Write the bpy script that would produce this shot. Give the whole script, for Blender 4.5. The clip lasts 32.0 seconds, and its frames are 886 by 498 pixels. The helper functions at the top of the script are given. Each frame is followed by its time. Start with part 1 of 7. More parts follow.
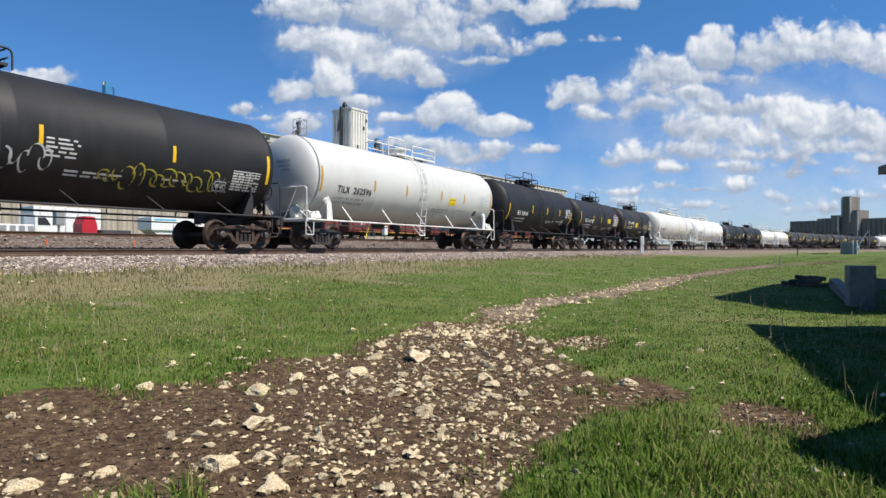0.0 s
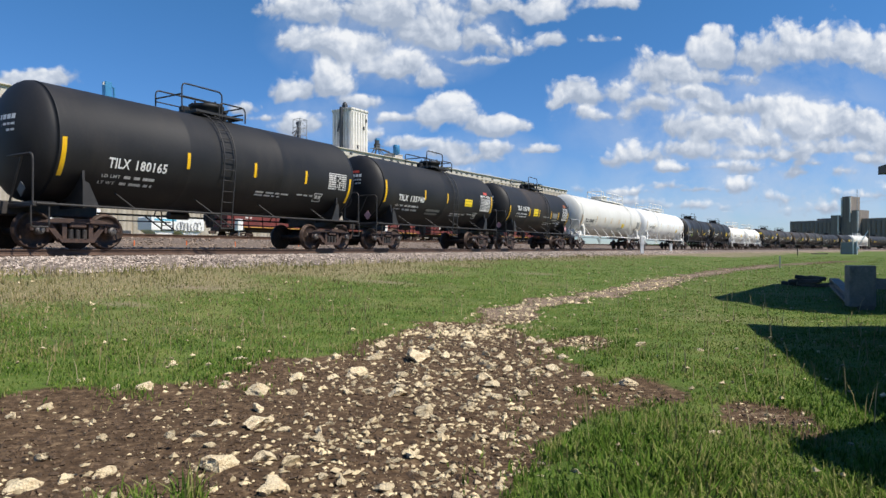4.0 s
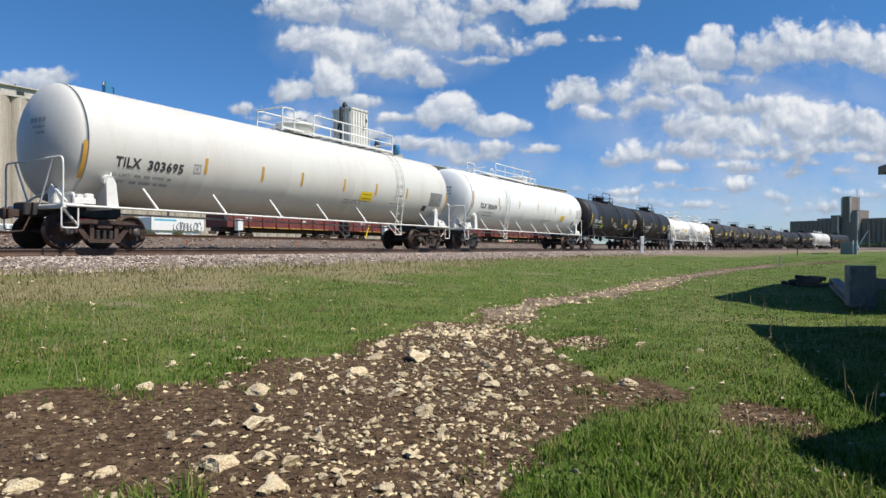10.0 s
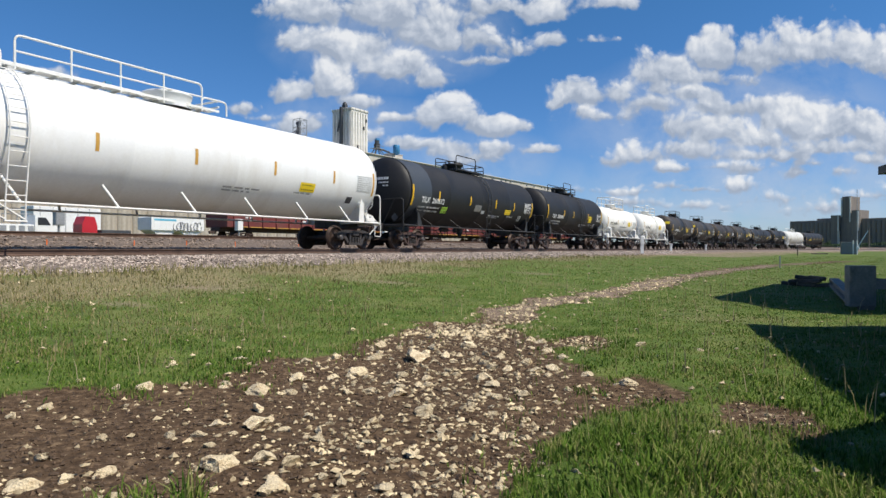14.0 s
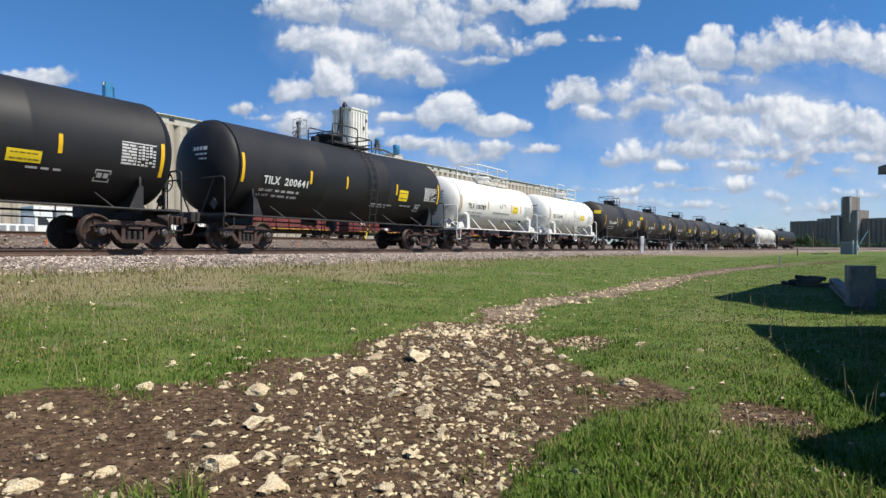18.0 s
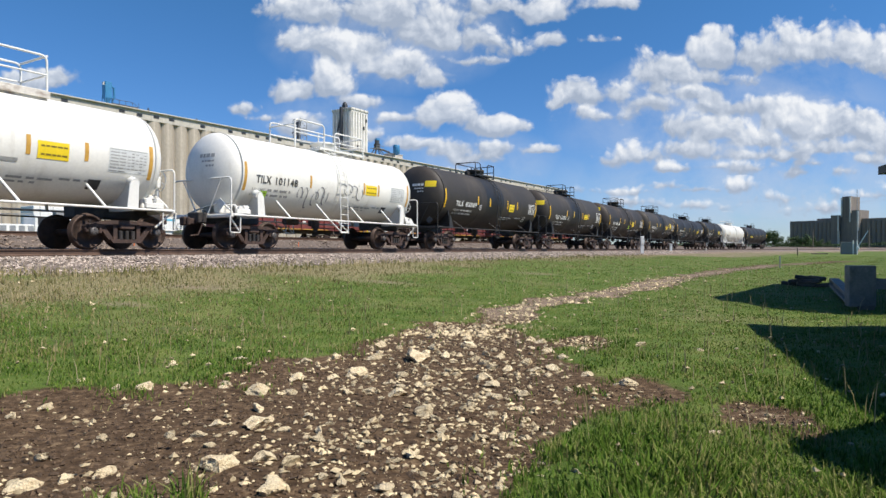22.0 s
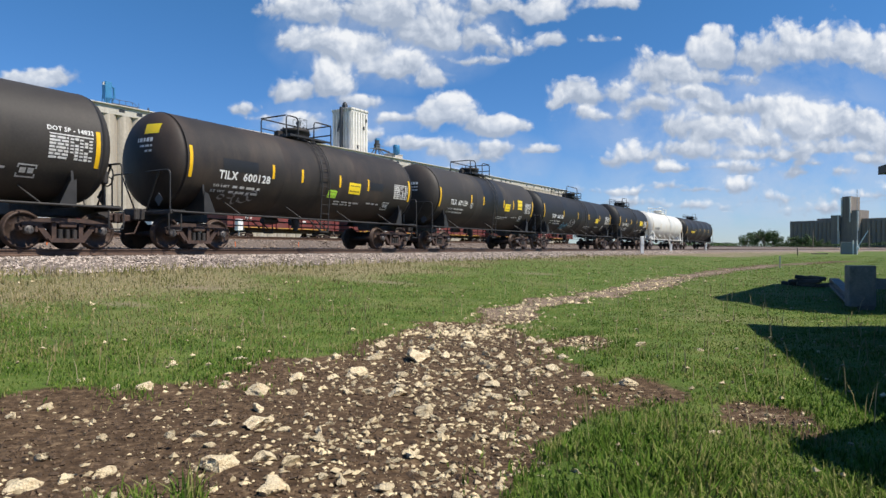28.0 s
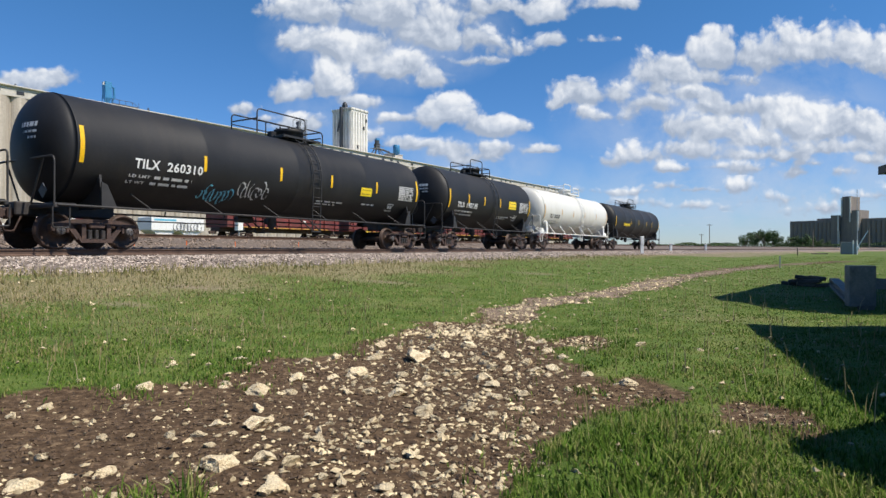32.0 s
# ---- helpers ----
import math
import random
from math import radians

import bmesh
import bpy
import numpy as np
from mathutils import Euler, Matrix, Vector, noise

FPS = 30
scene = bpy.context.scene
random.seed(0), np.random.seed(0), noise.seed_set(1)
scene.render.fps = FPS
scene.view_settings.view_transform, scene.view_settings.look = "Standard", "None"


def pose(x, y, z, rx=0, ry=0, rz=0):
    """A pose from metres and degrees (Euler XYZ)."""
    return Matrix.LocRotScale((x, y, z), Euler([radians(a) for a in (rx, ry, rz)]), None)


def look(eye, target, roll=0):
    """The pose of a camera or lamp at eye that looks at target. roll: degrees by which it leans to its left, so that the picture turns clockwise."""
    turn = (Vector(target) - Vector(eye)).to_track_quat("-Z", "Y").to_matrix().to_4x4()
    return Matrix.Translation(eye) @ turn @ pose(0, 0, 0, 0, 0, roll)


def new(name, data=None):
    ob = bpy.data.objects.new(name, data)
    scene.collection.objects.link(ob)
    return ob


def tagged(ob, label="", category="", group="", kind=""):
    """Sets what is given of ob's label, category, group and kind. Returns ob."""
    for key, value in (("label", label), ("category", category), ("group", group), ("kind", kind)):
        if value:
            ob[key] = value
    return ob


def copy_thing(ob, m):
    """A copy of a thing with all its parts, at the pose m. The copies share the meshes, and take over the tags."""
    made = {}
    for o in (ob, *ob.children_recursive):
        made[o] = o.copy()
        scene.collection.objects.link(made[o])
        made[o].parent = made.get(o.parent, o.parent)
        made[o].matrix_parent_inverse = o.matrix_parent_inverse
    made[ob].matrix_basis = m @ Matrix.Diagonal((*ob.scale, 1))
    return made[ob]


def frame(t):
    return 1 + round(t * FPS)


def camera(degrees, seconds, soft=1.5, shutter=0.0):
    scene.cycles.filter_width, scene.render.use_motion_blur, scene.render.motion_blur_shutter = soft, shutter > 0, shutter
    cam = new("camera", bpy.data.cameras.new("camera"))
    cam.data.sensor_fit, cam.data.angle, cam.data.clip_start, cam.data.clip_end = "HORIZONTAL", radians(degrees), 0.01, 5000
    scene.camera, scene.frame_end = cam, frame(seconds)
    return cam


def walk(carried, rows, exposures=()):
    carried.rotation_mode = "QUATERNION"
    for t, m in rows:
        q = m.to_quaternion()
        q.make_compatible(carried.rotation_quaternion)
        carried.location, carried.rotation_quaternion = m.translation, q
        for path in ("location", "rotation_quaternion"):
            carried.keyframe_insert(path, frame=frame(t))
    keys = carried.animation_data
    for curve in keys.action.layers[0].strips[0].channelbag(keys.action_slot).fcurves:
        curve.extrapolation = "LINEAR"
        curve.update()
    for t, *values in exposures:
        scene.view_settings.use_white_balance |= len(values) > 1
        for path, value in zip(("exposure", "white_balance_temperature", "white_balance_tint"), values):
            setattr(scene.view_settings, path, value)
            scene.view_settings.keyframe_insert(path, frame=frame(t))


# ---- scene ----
# ---------------------------------------------------------------- camera: it stands still
cam = camera(71.1, 32.0, soft=1.5)
EYE = 1.0
walk(cam, [(0.0, pose(0, 0, EYE, 90, 0, 0)), (32.0, pose(0, 0, EYE, 90, 0, 0))],
     exposures=[(0.0, 0.25), (9.0, 0.25), (10.5, 0.12), (14.2, 0.12), (17.0, 0.22), (19.0, 0.25), (32.0, 0.25)])

# ---------------------------------------------------------------- sky, sun, exposure
SUN_AZ = radians(-21.0)      # direction towards the sun in the ground plane, from +x
SUN_EL = radians(53.0)


def cloud_group():
    """One heaped cloud: an ellipse with a flat underside, joined to the clouds before it."""
    g = bpy.data.node_groups.new("cloud", "ShaderNodeTree")
    for key in ("px", "pz", "bx", "bz", "rx", "rz", "k", "field", "lift", "weight"):
        g.interface.new_socket(key, in_out="INPUT", socket_type="NodeSocketFloat")
    for key in ("field", "lift", "weight"):
        g.interface.new_socket(key, in_out="OUTPUT", socket_type="NodeSocketFloat")
    src, out = g.nodes.new("NodeGroupInput").outputs, g.nodes.new("NodeGroupOutput").inputs

    def op(kind, a, b):
        n = g.nodes.new("ShaderNodeMath")
        n.operation = kind
        n.inputs[2].default_value = 0.45
        for i, val in enumerate((a, b)):
            if isinstance(val, (int, float)):
                n.inputs[i].default_value = val
            else:
                g.links.new(val, n.inputs[i])
        return n.outputs[0]

    dx = op("DIVIDE", op("SUBTRACT", src["px"], src["bx"]), src["rx"])
    dz = op("DIVIDE", op("SUBTRACT", src["pz"], src["bz"]), src["rz"])
    # distances below the middle count more
    low = op("MULTIPLY", dz, op("ADD", 1.0, op("MULTIPLY", op("LESS_THAN", dz, 0.0), 0.55)))
    d = op("SQRT", op("ADD", op("MULTIPLY", dx, dx), op("MULTIPLY", low, low)), 0.0)
    v = op("MULTIPLY", op("SUBTRACT", 1.0, d), src["k"])
    near = op("MAXIMUM", op("ADD", v, 0.45), 0.0)
    w = op("MULTIPLY", near, near)
    height = op("ADD", op("MULTIPLY", dz, 0.5), op("MULTIPLY", v, 0.2))
    g.links.new(op("SMOOTH_MAX", src["field"], v), out["field"])
    g.links.new(op("ADD", src["lift"], op("MULTIPLY", height, w)), out["lift"])
    g.links.new(op("ADD", src["weight"], w), out["weight"])
    return g


def sky_world():
    w = bpy.data.worlds.new("sky")
    w.use_nodes = True
    scene.world = w
    nt = w.node_tree
    nt.nodes.clear()
    N, L = nt.nodes, nt.links

    def nd(kind):
        return N.new(kind)

    def math_(op, a, b=None, clamp=False):
        n = nd("ShaderNodeMath")
        n.operation, n.use_clamp = op, clamp
        for i, val in enumerate((a, b)):
            if val is None:
                continue
            if isinstance(val, (int, float)):
                n.inputs[i].default_value = val
            else:
                L.new(val, n.inputs[i])
        return n.outputs[0]

    out = nd("ShaderNodeOutputWorld")
    sky = nd("ShaderNodeTexSky")
    sky.sky_type, sky.sun_disc = "NISHITA", False
    sky.sun_elevation, sky.sun_rotation = SUN_EL, radians(90) - SUN_AZ
    sky.air_density, sky.dust_density, sky.ozone_density = 1.0, 0.0, 3.5
    bg = nd("ShaderNodeBackground")
    bg.inputs["Strength"].default_value = SKY
    hue = nd("ShaderNodeHueSaturation")
    hue.inputs["Saturation"].default_value = 1.27
    L.new(sky.outputs[0], hue.inputs["Color"])
    tc = nd("ShaderNodeTexCoord")
    sep = nd("ShaderNodeSeparateXYZ")
    L.new(tc.outputs["Generated"], sep.inputs[0])
    X, Y, Z = sep.outputs
    # clear dry air: the haze towards the horizon stays blue
    tint = nd("ShaderNodeValToRGB")
    tint.color_ramp.elements[0].position, tint.color_ramp.elements[0].color = 0.0, (0.53, 0.665, 1.0, 1)
    tint.color_ramp.elements[1].position, tint.color_ramp.elements[1].color = 0.38, (0.92, 0.955, 1.0, 1)
    L.new(Z, tint.inputs[0])
    air = nd("ShaderNodeMix")
    air.data_type, air.blend_type = "RGBA", "MULTIPLY"
    air.inputs[0].default_value = 1.0
    L.new(hue.outputs[0], air.inputs[6]), L.new(tint.outputs[0], air.inputs[7])
    L.new(air.outputs[2], bg.inputs["Color"])
    # cloud deck: directions meet flat layers overhead
    zz = math_("ADD", math_("MAXIMUM", Z, 0.0), 0.045)
    cx, cy = math_("DIVIDE", X, zz), math_("DIVIDE", Y, zz)
    comb = nd("ShaderNodeCombineXYZ")
    L.new(cx, comb.inputs[0]), L.new(cy, comb.inputs[1])
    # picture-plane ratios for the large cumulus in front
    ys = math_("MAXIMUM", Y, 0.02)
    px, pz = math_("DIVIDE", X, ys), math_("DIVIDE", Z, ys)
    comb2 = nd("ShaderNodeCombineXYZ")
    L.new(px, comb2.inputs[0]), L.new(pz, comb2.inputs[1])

    def noise_(vec, scale, detail, rough, dist=0.0):
        n = nd("ShaderNodeTexNoise")
        n.inputs["Scale"].default_value, n.inputs["Detail"].default_value = scale, detail
        n.inputs["Roughness"].default_value, n.inputs["Distortion"].default_value = rough, dist
        L.new(vec, n.inputs["Vector"])
        return n.outputs[0]

    def puffs(vec, scale):
        """Rounded heads of cauliflower cloud with creases between them."""
        n = nd("ShaderNodeTexVoronoi")
        n.voronoi_dimensions = "2D"
        n.inputs["Scale"].default_value = scale
        L.new(vec, n.inputs["Vector"])
        return math_("SUBTRACT", 0.45, n.outputs["Distance"])

    def heaped(vec):
        a = math_("ADD", math_("MULTIPLY", puffs(vec, 15.0), 0.55), math_("MULTIPLY", puffs(vec, 41.0), 0.42))
        b = math_("ADD", math_("MULTIPLY", puffs(vec, 95.0), 0.22), math_("MULTIPLY", math_("SUBTRACT", noise_(vec, 11.0, 8.0, 0.62, 0.3), 0.5), 2.2))
        return math_("ADD", a, b)

    def moved_by(x, y):
        n = nd("ShaderNodeVectorMath")
        n.inputs[1].default_value = (x, y, 0)
        L.new(warp, n.inputs[0])
        return n.outputs[0]

    # the plane is stirred before the heads are laid out, so that they vary in size and lean
    stir = nd("ShaderNodeTexNoise")
    stir.inputs["Scale"].default_value, stir.inputs["Detail"].default_value = 16.0, 4.0
    L.new(comb2.outputs[0], stir.inputs["Vector"])
    swing = nd("ShaderNodeVectorMath")
    swing.operation = "MULTIPLY_ADD"
    swing.inputs[1].default_value = (0.036, 0.028, 0)
    L.new(stir.outputs["Color"], swing.inputs[0]), L.new(comb2.outputs[0], swing.inputs[2])
    warp = swing.outputs[0]
    edge = heaped(warp)
    relief = math_("SUBTRACT", edge, heaped(moved_by(0.006, 0.009)))
    billow = noise_(comb2.outputs[0], 12.0, 8.0, 0.60, 0.25)
    sepw = nd("ShaderNodeSeparateXYZ")
    L.new(warp, sepw.inputs[0])
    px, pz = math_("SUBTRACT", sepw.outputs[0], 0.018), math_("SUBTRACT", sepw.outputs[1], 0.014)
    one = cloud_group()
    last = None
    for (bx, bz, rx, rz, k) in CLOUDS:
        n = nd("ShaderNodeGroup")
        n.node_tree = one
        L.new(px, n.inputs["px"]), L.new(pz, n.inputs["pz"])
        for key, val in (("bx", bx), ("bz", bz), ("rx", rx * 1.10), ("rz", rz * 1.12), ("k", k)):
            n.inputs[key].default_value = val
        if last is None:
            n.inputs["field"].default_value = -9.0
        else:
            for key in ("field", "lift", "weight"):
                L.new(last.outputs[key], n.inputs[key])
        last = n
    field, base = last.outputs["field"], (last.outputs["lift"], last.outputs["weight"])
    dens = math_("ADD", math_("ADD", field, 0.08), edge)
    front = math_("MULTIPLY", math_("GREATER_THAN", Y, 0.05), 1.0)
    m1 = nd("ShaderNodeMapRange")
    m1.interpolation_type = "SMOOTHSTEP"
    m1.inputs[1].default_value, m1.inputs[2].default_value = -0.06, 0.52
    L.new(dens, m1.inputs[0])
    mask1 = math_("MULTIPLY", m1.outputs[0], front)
    # broken deck elsewhere and thin low clouds near the horizon
    deck = noise_(comb.outputs[0], 0.62, 7.0, 0.62)
    m2 = nd("ShaderNodeMapRange")
    m2.interpolation_type = "SMOOTHSTEP"
    m2.inputs[1].default_value, m2.inputs[2].default_value = 0.56, 0.75
    L.new(deck, m2.inputs[0])
    low = nd("ShaderNodeMapRange")
    low.interpolation_type = "SMOOTHSTEP"
    low.inputs[1].default_value, low.inputs[2].default_value = 0.05, 0.55
    L.new(px, low.inputs[0])
    back = math_("SUBTRACT", 1.0, math_("MULTIPLY", front, math_("SUBTRACT", 0.92, math_("MULTIPLY", low.outputs[0], 0.5))))
    mask2 = math_("MULTIPLY", m2.outputs[0], back)
    mask = math_("MULTIPLY", math_("MAXIMUM", mask1, mask2), 0.96)
    # sunlit tops, grey undersides
    hrel = math_("DIVIDE", base[0], math_("MAXIMUM", base[1], 0.02))
    lit = math_("ADD", math_("ADD", math_("MULTIPLY", hrel, 1.7), 0.12), math_("ADD", math_("MULTIPLY", relief, 0.85), math_("MULTIPLY", math_("SUBTRACT", billow, 0.5), 1.9)), clamp=True)
    ramp = nd("ShaderNodeValToRGB")
    ramp.color_ramp.elements[0].color = (0.42, 0.49, 0.61, 1)
    ramp.color_ramp.elements[1].color = (0.95, 0.97, 1.0, 1)
    mid = ramp.color_ramp.elements.new(0.5)
    mid.color = (0.64, 0.70, 0.80, 1)
    L.new(lit, ramp.inputs[0])
    bgc = nd("ShaderNodeBackground")
    bgc.inputs["Strength"].default_value = CLOUD
    L.new(ramp.outputs[0], bgc.inputs["Color"])
    # thin veil round the heaped clouds
    veil = None
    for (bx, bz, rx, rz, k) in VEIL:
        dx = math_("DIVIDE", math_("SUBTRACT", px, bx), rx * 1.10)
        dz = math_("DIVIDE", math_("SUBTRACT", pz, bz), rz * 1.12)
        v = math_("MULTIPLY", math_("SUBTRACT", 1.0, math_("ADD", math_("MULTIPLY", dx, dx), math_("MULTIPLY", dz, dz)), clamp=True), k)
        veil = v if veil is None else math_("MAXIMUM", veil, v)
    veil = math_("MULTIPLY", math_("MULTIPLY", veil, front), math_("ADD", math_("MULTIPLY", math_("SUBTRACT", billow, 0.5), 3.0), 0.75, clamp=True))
    bgv = nd("ShaderNodeBackground")
    bgv.inputs["Color"].default_value, bgv.inputs["Strength"].default_value = (0.58, 0.66, 0.80, 1), CLOUD
    thin = nd("ShaderNodeMixShader")
    L.new(veil, thin.inputs[0])
    L.new(bg.outputs[0], thin.inputs[1]), L.new(bgv.outputs[0], thin.inputs[2])
    mix = nd("ShaderNodeMixShader")
    L.new(mask, mix.inputs[0])
    L.new(thin.outputs[0], mix.inputs[1]), L.new(bgc.outputs[0], mix.inputs[2])
    L.new(mix.outputs[0], out.inputs["Surface"])
    w.cycles.sampling_method = "MANUAL"
    w.cycles.sample_map_resolution = 1024


SKY, CLOUD = 0.104, 0.80
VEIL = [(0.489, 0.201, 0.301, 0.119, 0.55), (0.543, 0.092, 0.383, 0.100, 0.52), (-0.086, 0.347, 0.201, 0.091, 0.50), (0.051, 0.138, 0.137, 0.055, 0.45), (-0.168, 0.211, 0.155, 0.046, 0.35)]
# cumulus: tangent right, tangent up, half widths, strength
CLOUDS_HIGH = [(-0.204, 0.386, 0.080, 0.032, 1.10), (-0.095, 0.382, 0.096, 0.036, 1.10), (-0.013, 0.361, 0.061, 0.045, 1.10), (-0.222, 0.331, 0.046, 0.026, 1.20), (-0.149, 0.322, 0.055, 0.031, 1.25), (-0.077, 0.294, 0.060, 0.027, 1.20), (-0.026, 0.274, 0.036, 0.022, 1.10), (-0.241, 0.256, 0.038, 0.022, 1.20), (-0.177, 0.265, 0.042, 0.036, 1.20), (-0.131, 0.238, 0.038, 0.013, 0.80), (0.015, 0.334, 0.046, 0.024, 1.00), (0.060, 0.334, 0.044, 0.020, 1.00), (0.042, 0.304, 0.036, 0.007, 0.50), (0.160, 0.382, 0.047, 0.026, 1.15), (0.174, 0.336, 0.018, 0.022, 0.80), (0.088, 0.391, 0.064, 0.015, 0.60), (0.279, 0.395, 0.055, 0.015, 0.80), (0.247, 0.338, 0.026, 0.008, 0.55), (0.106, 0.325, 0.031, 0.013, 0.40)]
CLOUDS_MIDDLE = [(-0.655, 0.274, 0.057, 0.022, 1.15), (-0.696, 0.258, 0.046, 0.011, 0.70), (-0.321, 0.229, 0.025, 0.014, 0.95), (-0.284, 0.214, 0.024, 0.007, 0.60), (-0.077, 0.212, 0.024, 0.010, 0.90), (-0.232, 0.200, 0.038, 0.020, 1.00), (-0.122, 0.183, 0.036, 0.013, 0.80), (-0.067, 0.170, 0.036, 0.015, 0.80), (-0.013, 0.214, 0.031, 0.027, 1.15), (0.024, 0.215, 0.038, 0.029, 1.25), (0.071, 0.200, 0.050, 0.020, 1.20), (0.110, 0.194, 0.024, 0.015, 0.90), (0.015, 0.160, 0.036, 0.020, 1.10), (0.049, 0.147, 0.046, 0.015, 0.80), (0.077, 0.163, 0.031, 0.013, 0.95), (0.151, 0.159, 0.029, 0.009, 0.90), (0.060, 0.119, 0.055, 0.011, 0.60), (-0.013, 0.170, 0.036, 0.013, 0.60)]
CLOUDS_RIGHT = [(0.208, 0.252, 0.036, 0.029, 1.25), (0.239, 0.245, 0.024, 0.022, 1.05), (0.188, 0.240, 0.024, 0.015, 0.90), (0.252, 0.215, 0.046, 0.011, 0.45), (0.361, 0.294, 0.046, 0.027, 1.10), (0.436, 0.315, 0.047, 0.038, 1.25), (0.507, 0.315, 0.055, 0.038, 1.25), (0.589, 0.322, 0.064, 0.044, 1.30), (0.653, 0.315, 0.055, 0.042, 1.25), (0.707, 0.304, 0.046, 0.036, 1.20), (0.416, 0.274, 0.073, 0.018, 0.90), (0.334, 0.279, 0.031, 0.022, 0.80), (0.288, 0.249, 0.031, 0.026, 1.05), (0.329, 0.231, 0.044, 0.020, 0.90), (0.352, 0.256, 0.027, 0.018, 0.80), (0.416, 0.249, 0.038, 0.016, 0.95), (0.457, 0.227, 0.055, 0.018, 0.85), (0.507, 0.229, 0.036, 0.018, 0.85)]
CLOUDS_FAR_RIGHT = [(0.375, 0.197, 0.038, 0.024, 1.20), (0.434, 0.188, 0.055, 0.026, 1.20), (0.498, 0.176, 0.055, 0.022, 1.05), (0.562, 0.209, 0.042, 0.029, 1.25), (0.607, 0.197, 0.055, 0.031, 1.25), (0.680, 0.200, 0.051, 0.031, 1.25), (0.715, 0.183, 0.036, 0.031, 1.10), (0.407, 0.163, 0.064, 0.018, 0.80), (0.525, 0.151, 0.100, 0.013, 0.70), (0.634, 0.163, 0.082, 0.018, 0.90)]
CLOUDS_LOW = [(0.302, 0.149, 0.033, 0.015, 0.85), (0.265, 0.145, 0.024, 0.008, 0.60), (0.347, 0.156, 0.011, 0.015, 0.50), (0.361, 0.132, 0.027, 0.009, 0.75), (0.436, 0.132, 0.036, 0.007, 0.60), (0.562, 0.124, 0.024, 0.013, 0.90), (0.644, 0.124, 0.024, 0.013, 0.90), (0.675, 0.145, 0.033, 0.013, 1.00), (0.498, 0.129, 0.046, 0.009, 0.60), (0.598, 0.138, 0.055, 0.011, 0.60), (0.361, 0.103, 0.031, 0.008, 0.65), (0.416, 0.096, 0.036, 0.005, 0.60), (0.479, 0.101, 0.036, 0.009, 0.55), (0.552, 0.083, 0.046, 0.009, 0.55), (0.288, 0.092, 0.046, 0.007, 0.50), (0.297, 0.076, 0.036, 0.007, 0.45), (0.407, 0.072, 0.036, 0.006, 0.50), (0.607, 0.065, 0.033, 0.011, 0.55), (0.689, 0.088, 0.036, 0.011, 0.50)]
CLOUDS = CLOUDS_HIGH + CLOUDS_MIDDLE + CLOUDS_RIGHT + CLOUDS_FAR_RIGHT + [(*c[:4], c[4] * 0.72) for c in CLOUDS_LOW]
sky_world()
sun = new("sun", bpy.data.lights.new("sun", "SUN"))
sun.data.energy, sun.data.angle, sun.data.color = 5.0, radians(0.53), (1.0, 0.93, 0.82)
SUN_DIR = Vector((math.cos(SUN_EL) * math.cos(SUN_AZ), math.cos(SUN_EL) * math.sin(SUN_AZ), math.sin(SUN_EL)))
sun.matrix_world = look(SUN_DIR * 60, (0, 0, 0))


